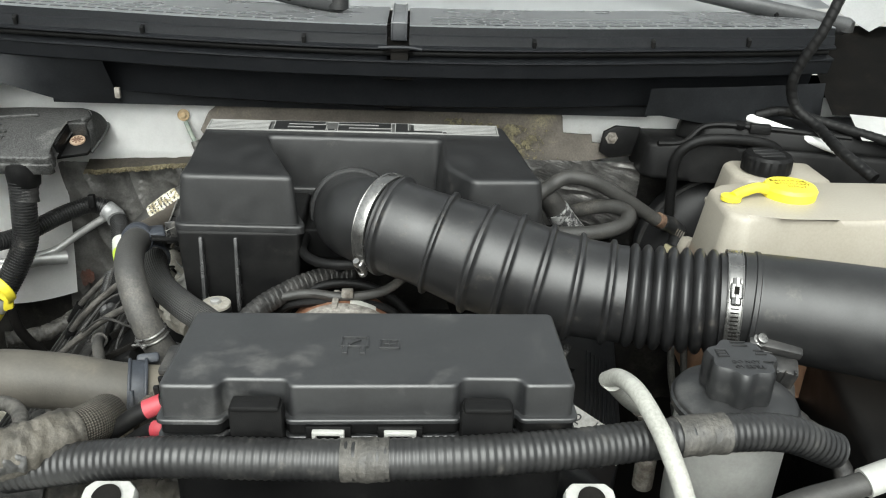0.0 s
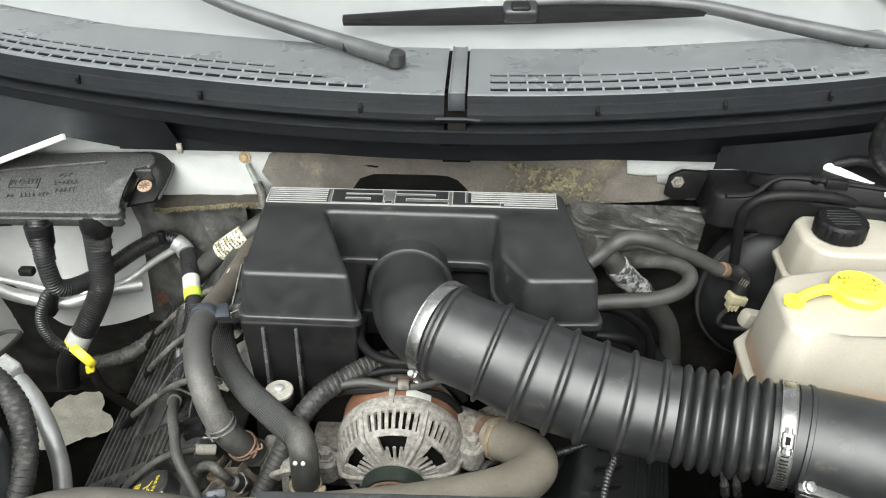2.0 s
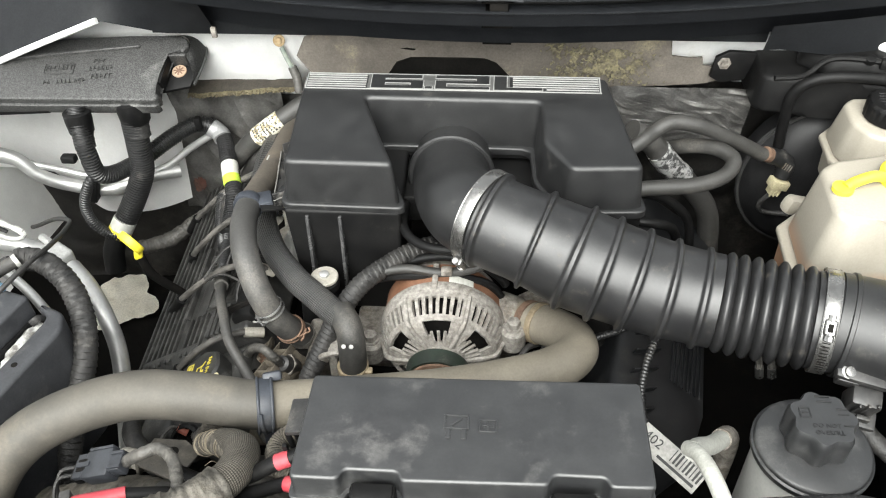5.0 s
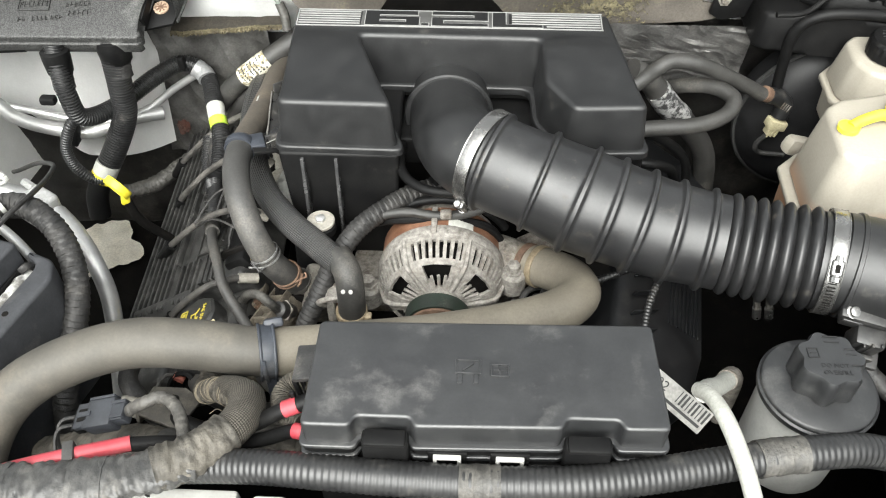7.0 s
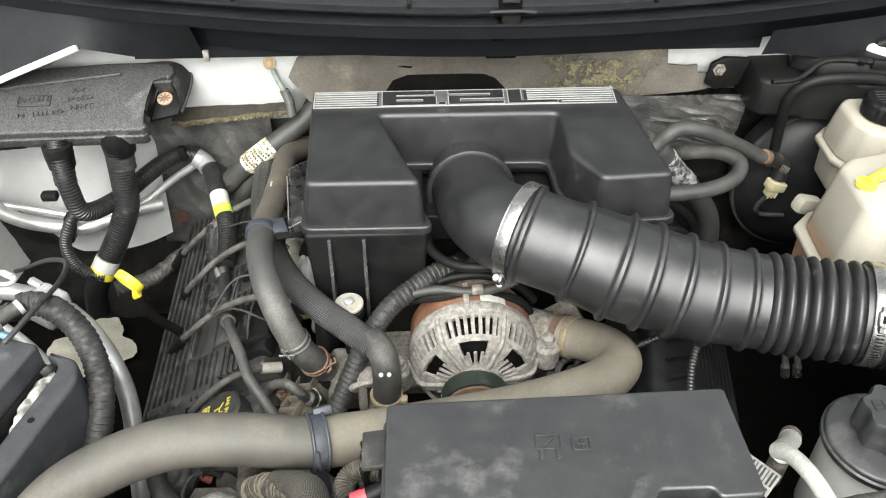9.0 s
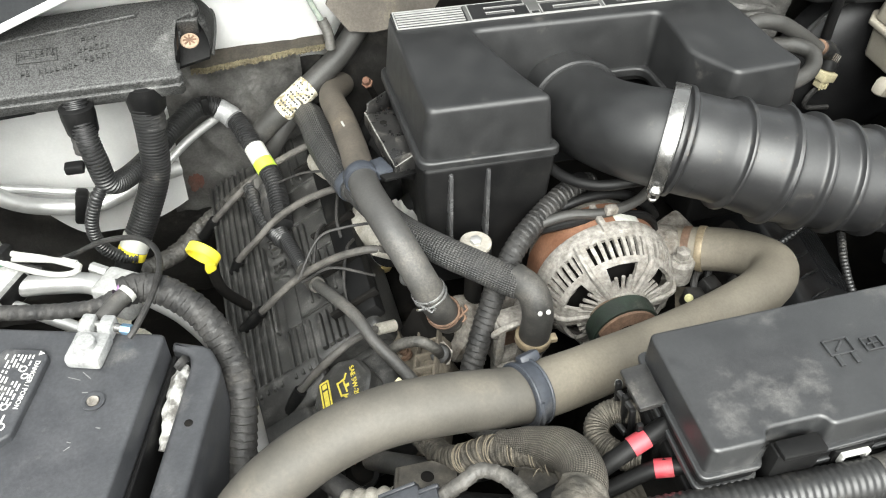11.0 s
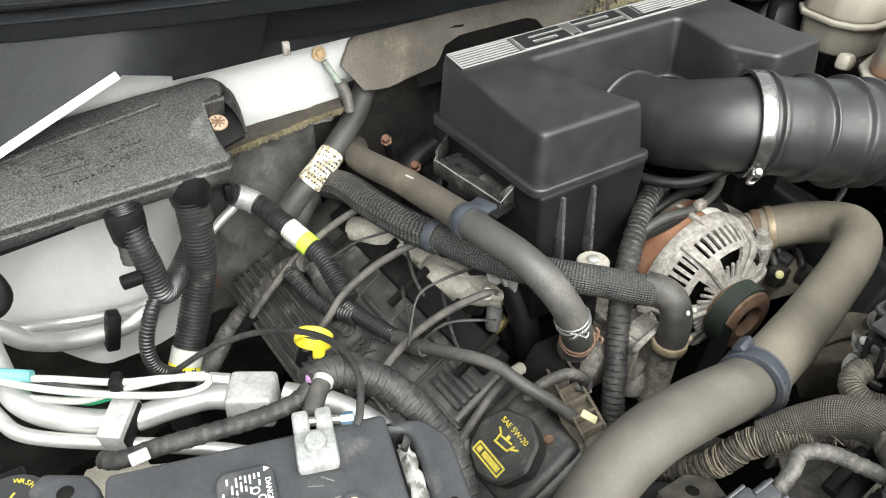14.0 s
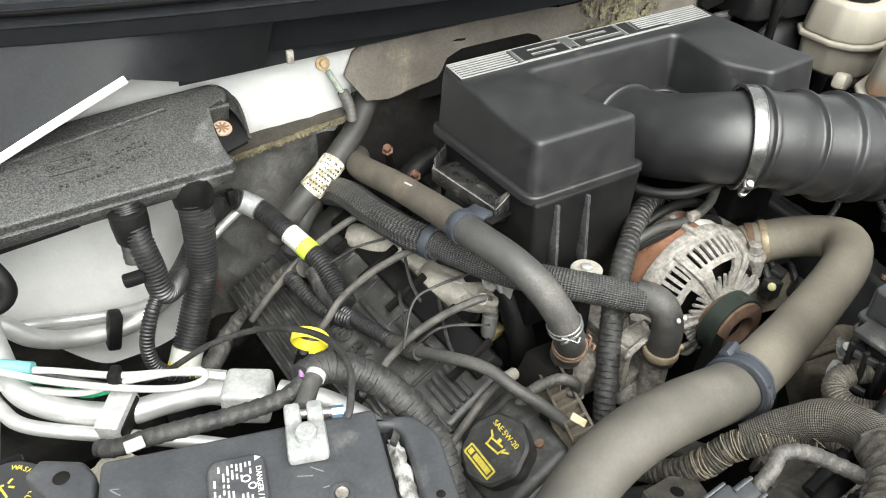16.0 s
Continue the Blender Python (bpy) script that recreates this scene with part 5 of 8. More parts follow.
part("lower_sleeve", sweep([(-0.190, 0.905, 0.852), (-0.180, 0.895, 0.82), (-0.175, 0.89, 0.79)], 0.013, 0.005, 14), black_dull, rail)

# ---- ignition wires ----
wire_mat = surface("grey_wire_sleeve", (0.035, 0.033, 0.031), (0.075, 0.070, 0.063), rough=0.6, scale=60, bump=0.2, dust=DUST, dusty=0.3)
for pts in (((-0.275, 1.075, 0.955), (-0.292, 1.079, 0.963), (-0.334, 1.095, 0.934), (-0.380, 1.104, 0.897), (-0.442, 1.106, 0.834), (-0.464, 1.113, 0.799)),
            ((-0.248, 0.965, 0.955), (-0.267, 0.970, 0.972), (-0.316, 0.993, 0.942), (-0.357, 1.003, 0.908), (-0.380, 0.998, 0.888), (-0.414, 1.001, 0.848), (-0.43, 1.0, 0.81)),
            ((-0.235, 0.860, 0.955), (-0.257, 0.853, 0.974), (-0.297, 0.873, 0.950), (-0.341, 0.886, 0.915), (-0.391, 0.884, 0.870), (-0.417, 0.893, 0.833)),
            ((-0.245, 0.800, 0.90), (-0.27, 0.79, 0.91), (-0.31, 0.775, 0.905), (-0.36, 0.765, 0.86), (-0.39, 0.755, 0.81))):
    w = thing("ignition_wire", "dusty grey sleeved ignition wire over the valve cover", "wire", pts[0], "ignition wires")
    part("sleeve", sweep(pts, 0.0046, 0.005, 10, worn(0.05, pts[0][1] * 9)), wire_mat, w)
    part("boot", sweep([pts[-2], pts[-1]], 0.0075, 0.006, 12), black_dull, w)
    part("end_boot", sweep([V(pts[0]), V(pts[0]).lerp(V(pts[1]), 0.9)], 0.0070, 0.006, 12), rail_cast, w)

# ---- wiring loom lying on the valve cover ----
loom = thing("engine_loom", "dusty corrugated wiring loom along the valve cover", "conduit", (-0.33, 0.95, 0.88))
part("conduit", sweep([(-0.365, 1.075, 0.905), (-0.360, 1.03, 0.888), (-0.352, 1.0, 0.884), (-0.336, 0.929, 0.894), (-0.327, 0.889, 0.903)], 0.0095, 0.0011, 16, ribbed(0.09)), conduit_mat, loom)
part("bare_run", sweep([(-0.329, 0.898, 0.900), (-0.327, 0.889, 0.903), (-0.309, 0.838, 0.926), (-0.290, 0.793, 0.938), (-0.274, 0.756, 0.930), (-0.245, 0.722, 0.905), (-0.22, 0.70, 0.87)], 0.0068, 0.004, 14, worn(0.05, 6)), hose_slate, loom, "smooth grey-black sleeve")
part("joint_tape", sweep([(-0.334, 0.915, 0.897), (-0.327, 0.889, 0.903), (-0.322, 0.875, 0.909)], 0.0100, 0.0015, 16, wrinkled(0.1, 0.010, 5)), tape_dirty, loom)
part("tape_wrap", sweep([(-0.360, 1.072, 0.910), (-0.362, 1.045, 0.893), (-0.356, 1.012, 0.886)], 0.0115, 0.003, 16, taped(0.08, 0.009, 3)), tape_mat, loom)
part("old_conduit", sweep([(-0.385, 1.10, 0.888), (-0.379, 1.06, 0.880), (-0.368, 1.025, 0.876), (-0.352, 0.985, 0.884)], 0.0105, 0.0012, 14, ribbed(0.15)), conduit_mat, loom)
for pts in (((-0.351, 1.048, 0.93), (-0.317, 1.036, 0.95), (-0.284, 1.016, 0.965)), ((-0.343, 0.873, 0.925), (-0.313, 0.904, 0.955), (-0.280, 0.909, 0.962), (-0.237, 0.906, 0.965)), ((-0.339, 0.868, 0.925), (-0.304, 0.855, 0.953), (-0.259, 0.830, 0.955))):
    tagged(part("thin_wire", sweep(pts, 0.0016, 0.004, 6, worn(0.3)), tape_mat), "thin black wire between the looms", "wire", "thin wires")
for a in ((-0.30, 0.96, 0.925), (-0.27, 0.92, 0.93), (-0.262, 1.02, 0.945)):
    w = tagged(part("thin_wire", sweep([a, V(a) + V((-0.012, -0.025, 0.008)), V(a) + V((-0.022, -0.06, -0.012)), V(a) + V((-0.02, -0.085, -0.03))], 0.0022, 0.006, 6), tape_mat), "thin black twisted wire between the looms", "wire", "thin wires")

# ---- taped harness down to the alternator ----
mid = thing("taped_harness", "black tape-wrapped harness past the alternator", "harness", (-0.12, 0.8, 0.95))
part("wrap", sweep([(0.005, 0.868, 1.010), (-0.030, 0.852, 1.016), (-0.062, 0.832, 1.012), (-0.102, 0.803, 0.998), (-0.132, 0.778, 0.965), (-0.152, 0.755, 0.93), (-0.172, 0.730, 0.89), (-0.182, 0.715, 0.85)], 0.0125, 0.0014, 16, taped(0.13, 0.0065, 1)), tape_mat, mid)
part("branch", sweep([(-0.085, 0.815, 1.006), (-0.045, 0.815, 1.014), (0.0, 0.812, 1.012), (0.045, 0.822, 1.015), (0.075, 0.84, 1.03)], 0.006, 0.004, 10, worn(0.03)), hose_grey, mid)
part("cam_sensor", lathe([(0.010, 0), (0.014, 0.003), (0.014, 0.025), (0.009, 0.028), (0.009, 0.036), (0.006, 0.037)], (-0.012, 0.862, 0.99), (0, 0, 1), 16), black_dull, mid)
part("clip", block((0.004, 0.808, 1.019), (0.014, 0.010, 0.010), 0.002), cast, mid)
shield = tagged(part("alternator_cable", sweep([(-0.085, 0.83, 0.98), (-0.06, 0.815, 1.0), (-0.005, 0.812, 1.006), (0.05, 0.815, 0.995), (0.072, 0.82, 0.965), (0.075, 0.83, 0.93)], 0.0055, 0.005, 8), black_dull), "black cable over the alternator", "cable")

# bolt head beside the cover box
stud = thing("cover_bolt", "large flanged bolt head holding the cover", "bolt", (-0.151, 0.806, 0.99))
part("flange", lathe([(0.014, 0), (0.0175, 0.002), (0.0175, 0.005), (0.0165, 0.006)], (-0.151, 0.808, 0.998), (0, 0, 1), 28), rail_cast, stud)
part("head", lathe([(0.0065, 0), (0.0065, 0.004), (0.005, 0.005)], (-0.151, 0.808, 1.004), (0, 0, 1), 6), alu, stud)
part("grommet", lathe([(0.014, 0), (0.018, 0.002), (0.018, 0.012), (0.014, 0.014)], (-0.151, 0.808, 0.984), (0, 0, 1), 24), black_dull, stud)
part("post", lathe([(0.008, 0), (0.010, 0.01), (0.010, 0.1), (0.008, 0.104)], (-0.151, 0.808, 0.88), (0, 0, 1), 16), dark, stud)

# ---- straps, clamps and labels on the hoses ----
def strap(at, axis, r, width, mat, name, label, tail=None):
    t = thing(name, label, "strap", at)
    part("band", hoop(at, axis, r, width, 0.002), mat, t)
    if tail:
        part("buckle", block(V(at) + V(tail[0]), tail[1], 0.002, turned(*tail[2])), mat, t)
    return t


strap_blue = surface("blue_grey_strap", (0.022, 0.025, 0.032), (0.036, 0.041, 0.051), rough=0.5, bump=0.1, dust=DUST, dusty=0.2)
s1 = strap((-0.170, 0.586, 1.033), (-0.96, -0.28, 0.14), 0.0262, 0.017, strap_blue, "hose_strap", "blue-grey plastic strap round the radiator hose")
for k in (-1, 1):
    part("strap_edge", wire_hoop(V((-0.170, 0.586, 1.033)) + V((-0.96, -0.28, 0.14)).normalized() * 0.0070 * k, (-0.96, -0.28, 0.14), 0.0285, 0.0016), strap_blue, s1)
part("buckle", block((-0.164, 0.6075, 1.0535), (0.020, 0.012, 0.010), 0.003, turned(-45, 0, 16)), strap_blue, s1)
part("rib", sweep([(-0.166, 0.562, 1.050), (-0.165, 0.556, 1.036), (-0.165, 0.560, 1.018)], 0.0022, 0.003, 8), strap_blue, s1)
part("tail", block((-0.166, 0.571, 1.000), (0.012, 0.004, 0.05), 0.001, turned(-15, 0, 16)), strap_blue, s1)
s2 = strap((-0.2595, 0.888, 1.0495), (0.05, -0.99, 0.05), 0.0175, 0.012, strap_blue, "hose_clip", "dark plastic clip on the coolant hose", ((0.022, 0.004, 0.006), (0.018, 0.026, 0.010), (0, 0, 20)))
part("bracket", block((-0.224, 0.895, 1.052), (0.046, 0.040, 0.004), 0.001, turned(0, 12, 24)), black_dull, s2)
part("bracket_end", block((-0.214, 0.93, 1.043), (0.022, 0.075, 0.022), 0.002, turned(0, 30, 18)), black_dull, s2)


def wire_clamp(at, axis, r, mat, label, ear):
    """A spring clamp of bent wire: two hoops and crossed ears."""
    t = thing("spring_clamp", label, "clamp", at)
    d = V(axis).normalized()
    for k in (-1, 1):
        part("hoop", wire_hoop(V(at) + d * 0.0035 * k, d, r, 0.0014), mat, t)
        e = V(at) + V(ear) * (r + 0.001)
        s = d.cross(V(ear)).normalized()
        part("ear", sweep([e + d * 0.0035 * k - s * 0.008 * k, e + V(ear) * 0.004 + s * 0.001 * k, e + V(ear) * 0.007 + s * 0.006 * k - d * 0.003 * k, e + V(ear) * 0.004 + s * 0.010 * k], 0.0014, 0.002, 8), mat, t)
    return t


wire_clamp((-0.2135, 0.7635, 0.986), (0.35, 0.0, -0.94), 0.0176, steel, "bright wire spring clamp on the coolant hose", (-0.35, -0.9, -0.1))
wire_clamp((-0.1955, 0.771, 0.942), (0.2, 0.3, -0.94), 0.0178, rust, "rusty spring clamp on the coolant hose", (0.9, -0.4, 0.1))
strap((-0.108, 0.722, 0.932), (0.0, 0.0, 1), 0.0176, 0.009, surface("tan_zinc_band", (0.22, 0.17, 0.11), (0.34, 0.28, 0.19), rough=0.55, metal=0.4, scale=60, bump=0.3), "spring_clamp", "tan spring clamp on the bypass hose", ((0.020, -0.006, 0.0), (0.010, 0.010, 0.007), (0, 0, 0)))
spigot = tagged(part("hose_spigot", lathe([(0.014, 0), (0.015, 0.06), (0.018, 0.065), (0.018, 0.08)], (-0.108, 0.724, 0.92), (0, 0.05, -1), 20), cast), "cast water spigot below the bypass hose", "spigot")
tagged(part("hose_spigot", lathe([(0.013, 0), (0.014, 0.06), (0.018, 0.065), (0.018, 0.08)], (-0.186, 0.786, 0.92), (0.05, 0.2, -1), 20), cast), "cast water spigot below the coolant hose", "spigot")
for dx in (-0.0045, 0.0045):
    part("paint_dot", lathe([(0.0028, 0), (0.002, 0.0006)], (-0.107 + dx, 0.7055, 0.989), (0, -0.8, 0.6), 10), white_plastic, br, "white paint dot")
# braided hose's flat upper run
part("upper_sleeve", sweep([(-0.296, 1.165, 0.955), (-0.290, 1.115, 0.974), (-0.285, 1.048, 0.982), (-0.274, 0.982, 0.989), (-0.260, 0.935, 0.996)], 0.0185, 0.003, 32, lambda s, a, i: 1.0 + 0.05 * math.sin(a * 9)), flat_braid, br)
part("sleeve_tie", hoop((-0.263, 0.945, 0.995), (0.3, -0.95, 0), 0.0195, 0.012, 0.0015), strap_blue, br)

# rubber pipe with a paper label crossing to the firewall
rp = thing("heater_pipe", "thick grey rubber pipe with a stuck paper label", "hose", (-0.29, 1.16, 0.97))
part("pipe", sweep([(-0.196, 1.222, 1.062), (-0.214, 1.208, 1.042), (-0.240, 1.188, 1.022), (-0.275, 1.168, 1.003), (-0.305, 1.156, 0.985), (-0.345, 1.155, 0.952), (-0.38, 1.16, 0.91)], 0.0155, 0.005, 20, worn(0.02)), hose_grey, rp)
way_down = smooth_path([(-0.196, 1.222, 1.062), (-0.214, 1.208, 1.042), (-0.240, 1.188, 1.022), (-0.275, 1.168, 1.003), (-0.305, 1.156, 0.985), (-0.345, 1.155, 0.952), (-0.38, 1.16, 0.91)], 0.002)[0]
on_label = [p for p in way_down if -0.325 < p.x < -0.284]
part("label", sweep(on_label, 0.0170, 0.003, 28), surface("stained_label_paper", (0.52, 0.50, 0.42), (0.20, 0.17, 0.10), rough=0.7, scale=130, fine=400, bump=0.2, vary=0.12), rp, "worn white paper label")
bm = bmesh.new()
lab_a, lab_b = V((-0.287, 1.163, 0.996)), V((-0.318, 1.155, 0.973))
lab_dir = (lab_b - lab_a).normalized()
face_way = V((-0.1, -0.75, 0.65))
face_way = (face_way - lab_dir * face_way.dot(lab_dir)).normalized()
rng = random.Random(11)
for i in range(8):
    for j in range(-3, 3):
        if rng.random() < 0.72:
            way = Matrix.Rotation(radians(15 * j), 3, lab_dir) @ face_way
            turn = Matrix((lab_dir, way.cross(lab_dir), way)).transposed().to_4x4()
            block(on_label[min(len(on_label) - 1, 2 + round(i * (len(on_label) - 5) / 7))] + way * 0.0171, (rng.choice((0.0018, 0.0028)), rng.uniform(0.002, 0.0042), 0.0006), 0, turn, bm)
part("print", bm, ink, rp, "rows of dark print")
tagged(part("heater_pipe", sweep([(-0.24, 1.20, 0.985), (-0.29, 1.18, 0.965), (-0.33, 1.165, 0.93), (-0.36, 1.16, 0.88)], 0.014, 0.006, 18, worn(0.02, 7)), hose_grey), "grey rubber pipe behind the labelled one", "hose")

# yellow-green marker and white tape on the conduit
part("white_tape", sweep([(-0.412, 1.1855, 0.966), (-0.400, 1.1820, 0.958), (-0.392, 1.172, 0.953)], 0.0150, 0.004, 18, taped(0.06, 0.012)), surface("silver_tape", (0.2, 0.205, 0.205), (0.3, 0.3, 0.3), rough=0.4, metal=0.2, bump=0.4), cond2, "pale silver tape")
part("marker", sweep([(-0.3705, 1.122, 0.937), (-0.3625, 1.098, 0.930)], 0.0139, 0.004, 20), paper, cond2, "white paper marker")
part("marker_end", sweep([(-0.3625, 1.098, 0.930), (-0.3575, 1.085, 0.925)], 0.0140, 0.004, 20), surface("lime_tape", (0.33, 0.46, 0.04), rough=0.5, bump=0.05), cond2, "lime green band")
part("pipe_stub", block((-0.425, 1.168, 0.985), (0.010, 0.010, 0.022), 0.002), black_dull, cond2)

# collars under the cover plate, small branch and tail of the conduits
for c, p, r in ((cond, (-0.486, 1.093, 1.060), 0.022), (cond2, (-0.560, 1.066, 1.056), 0.018)):
    part("collar", lathe([(r * 0.8, -0.025), (r, -0.02), (r * 1.1, 0.0), (r * 1.1, 0.012), (r * 0.9, 0.014)], p, (0, 0.1, 1), 20), black_dull, c)
    part("wrap", sweep([V(p) + V((0, 0, -0.012)), V(p) + V((-0.001, -0.008, -0.045))], r * 0.845, 0.003, 18, taped(0.08, 0.010, 2)), tape_mat, c)
part("end_label", sweep([(-0.536, 1.051, 0.874), (-0.545, 1.044, 0.859)], 0.0186, 0.004, 20), paper, cond, "white printed end label")
part("end_band", sweep([(-0.545, 1.044, 0.859), (-0.551, 1.040, 0.850)], 0.0187, 0.004, 20), yellow, cond, "yellow end band")
part("end_plug", sweep([(-0.550, 1.040, 0.852), (-0.562, 1.030, 0.825), (-0.565, 1.02, 0.79)], 0.017, 0.006, 18), black_dull, cond)
part("branch", sweep([(-0.548, 1.046, 0.975), (-0.566, 1.036, 0.955), (-0.580, 1.03, 0.92), (-0.578, 1.03, 0.885), (-0.560, 1.03, 0.862), (-0.54, 1.03, 0.855)], 0.0085, 0.0011, 12, ribbed()), conduit_mat, cond2)
part("side_clip", block((-0.575, 1.03, 1.01), (0.022, 0.014, 0.012), 0.003), black_dull, cond2)

# ---- cover plate over the wiring ----
brk = thing("wiring_cover", "grainy black plastic cover plate with moulded marks", "cover", (-0.6, 1.1, 1.05))
CT = Matrix.Translation((-0.60, 1.118, 1.100)) @ turned(22, 0, 1)
part("plate", prism([(-0.24, -0.05), (0.158, -0.049), (0.166, -0.044), (0.164, -0.036), (0.156, -0.022), (0.160, 0.0), (0.163, 0.039), (0.186, 0.039), (0.1935, 0.052), (0.191, 0.066), (0.178, 0.075), (0.10, 0.072), (-0.24, 0.052)], -0.016, 0.004, 0.005, 0.002, 3, None, CT), black_grain, brk)
part("rim", prism([(-0.24, -0.054), (0.158, -0.052), (0.164, -0.046), (-0.24, -0.046)], -0.024, -0.006, 0.002, 0, 2, None, CT), black_grain, brk)
part("ridge", prism([(-0.24, 0.0035), (-0.057, 0.0245), (0.118, 0.0465), (0.121, 0.0500), (0.118, 0.0530), (-0.057, 0.0315), (-0.24, 0.0105)], 0.003, 0.008, 0.0025, 0.001, 2, None, CT), black_grain, brk)
part("bolt_pocket", prism([(0.150, -0.014), (0.196, -0.002), (0.206, 0.044), (0.206, 0.066), (0.150, 0.060)], -0.028, -0.0225, 0.001, 0, 2, None, CT), black_dull, brk)
FLANGE_TOP = smooth_path([V((0.150, 0.074, 0.000)), V((0.178, 0.0745, 0.000)), V((0.190, 0.066, -0.001)), V((0.1925, 0.052, -0.002)), V((0.187, 0.041, -0.004))], 0.002)[0]
FLANGE_LOW = smooth_path([V((0.152, 0.088, -0.028)), V((0.190, 0.088, -0.028)), V((0.2065, 0.074, -0.028)), V((0.2075, 0.046, -0.0275)), V((0.199, 0.000, -0.027))], 0.002)[0]


def flange(u, v):
    a, b = FLANGE_TOP[min(len(FLANGE_TOP) - 1, int(u * (len(FLANGE_TOP) - 1)))], FLANGE_LOW[min(len(FLANGE_LOW) - 1, int(u * (len(FLANGE_LOW) - 1)))]
    return CT @ (a.lerp(b, v) + V((0.003, 0.003, 0.002)) * math.sin(v * math.pi))


part("flange", sheet(40, 8, flange, 0.003), black_grain, brk)
part("flange_lip", sweep([CT @ p for p in FLANGE_LOW[::3]], 0.0022, 0.003, 8), black_grain, brk)
part("pocket_ledge", prism([(0.160, 0.036), (0.188, 0.036), (0.190, 0.041), (0.160, 0.041)], -0.026, 0.001, 0.001, 0, 2, None, CT), black_grain, brk)
part("pocket_side", prism([(0.155, -0.014), (0.160, -0.012), (0.1635, 0.038), (0.158, 0.038)], -0.026, 0.0, 0.001, 0, 2, None, CT), black_dull, brk)
bolt = part("bolt", lathe([(0.0110, 0), (0.0115, 0.001), (0.0110, 0.0025), (0.004, 0.003)], CT @ V((0.175, 0.0246, -0.0228)), CT.to_3x3() @ V((0, 0, 1)), 24), surface("pale_brass_washer", (0.30, 0.21, 0.145), (0.40, 0.31, 0.23), rough=0.55, metal=0.3, bump=0.2), brk, "pale brass star washer")
bm = bmesh.new()
for k in range(4):
    block(CT @ V((0.175, 0.0246, -0.0196)), (0.016, 0.0020, 0.0012), 0, CT.to_3x3().to_4x4() @ turned(0, 0, 45 * k), bm)
part("star", bm, rust, bolt)
bm = bmesh.new()
for x, y, w, h in ((0.004, 0.0165, 0.044, 0.0014), (0.004, -0.0020, 0.044, 0.0014), (-0.0180, 0.007, 0.0014, 0.018), (0.026, 0.007, 0.0014, 0.018)):
    block(CT @ V((x, y, 0.0045)), (w, h, 0.0028), 0.0004, CT.to_3x3().to_4x4(), bm)
rng = random.Random(5)
for x0, y0, n, w, h in ((-0.014, 0.007, 7, 0.0052, 0.0085), (-0.012, -0.018, 2, 0.005, 0.0065), (0.008, -0.0165, 4, 0.005, 0.0065), (0.034, -0.0145, 3, 0.005, 0.0065), (0.058, -0.0065, 5, 0.0056, 0.008), (0.052, 0.0080, 6, 0.0052, 0.0072), (0.056, 0.0220, 3, 0.0062, 0.0062)):
    for i in range(n):
        # each unreadable character: an upright stroke and one or two cross strokes
        cx = x0 + (w + 0.0010) * i
        block(CT @ V((cx - 0.3 * w, y0 + 0.0006 * i, 0.0045)), (0.0010, h, 0.0026), 0, CT.to_3x3().to_4x4(), bm)
        for k in range(rng.choice((1, 2, 2, 3))):
            block(CT @ V((cx, y0 + 0.0006 * i + h * rng.choice((-0.45, 0.0, 0.45)), 0.0045)), (w * 0.7, 0.0010, 0.0026 + 0.00004 * k), 0, CT.to_3x3().to_4x4(), bm)
part("moulded_writing", bm, black_grain, brk)
part("side_block", block((-0.665, 1.088, 1.066), (0.12, 0.024, 0.026), 0.004, turned(0, -4, 0)), black_dull, brk)
part("side_hose", sweep([(-0.703, 1.05, 1.078), (-0.690, 1.035, 1.057), (-0.688, 1.03, 1.040), (-0.700, 1.03, 1.028), (-0.73, 1.03, 1.026)], 0.0092, 0.005, 14), black_dull, brk)

# ground strap bolted to the firewall
gs = thing("ground_strap", "corroded ground lug bolted to the white flange", "ground lug", (-0.275, 1.19, 1.1))
part("lug", lathe([(0.0085, 0), (0.0092, 0.001), (0.0092, 0.003), (0.0052, 0.004), (0.0052, 0.007), (0.0036, 0.008)], (-0.276, 1.196, 1.120), (0.0, -0.9, 0.3), 16), surface("corroded_brass", (0.26, 0.17, 0.08), (0.40, 0.32, 0.2), rough=0.7, metal=0.4, scale=120, bump=0.4), gs)
part("crimp", sweep([(-0.272, 1.189, 1.112), (-0.266, 1.185, 1.098), (-0.258, 1.180, 1.082)], 0.0038, 0.004, 10), surface("green_corrosion", (0.13, 0.16, 0.14), (0.24, 0.26, 0.22), rough=0.8, scale=150, bump=0.5), gs)
part("tail", sweep([(-0.258, 1.180, 1.084), (-0.252, 1.176, 1.066), (-0.250, 1.172, 1.045)], 0.0070, 0.003, 12, worn(0.1)), tape_dirty, gs)

# ---- battery with its cover, terminal and tray ----
BT = Matrix.Translation((-0.585, 0.605, 0)) @ Matrix.Rotation(radians(-16), 4, "Z")
lid_grey = surface("scuffed_grey_black_plastic", (0.030, 0.0312, 0.0345), (0.045, 0.0462, 0.0500), rough=0.45, fine=1300, bump=0.15, dust=(0.16, 0.155, 0.145), dusty=0.15, dust_scale=18)
bat = thing("battery", "black battery under a scuffed flat cover with white labels", "battery", (-0.55, 0.6, 0.85))
part("case", prism([(-0.108, -0.17), (0.088, -0.17), (0.088, 0.118), (-0.108, 0.118)], 0.86, 1.030, 0.004, 0.001, 3, None, BT), black_dull, bat)
bm = slab(rounded([(-0.110, -0.17), (0.092, -0.17), (0.092, 0.122), (-0.110, 0.122)], 0.006), 1.028, 1.066, 0.004)
bm.transform(BT)
top = part("cover", bm, lid_grey, bat, "scuffed black flat cover")


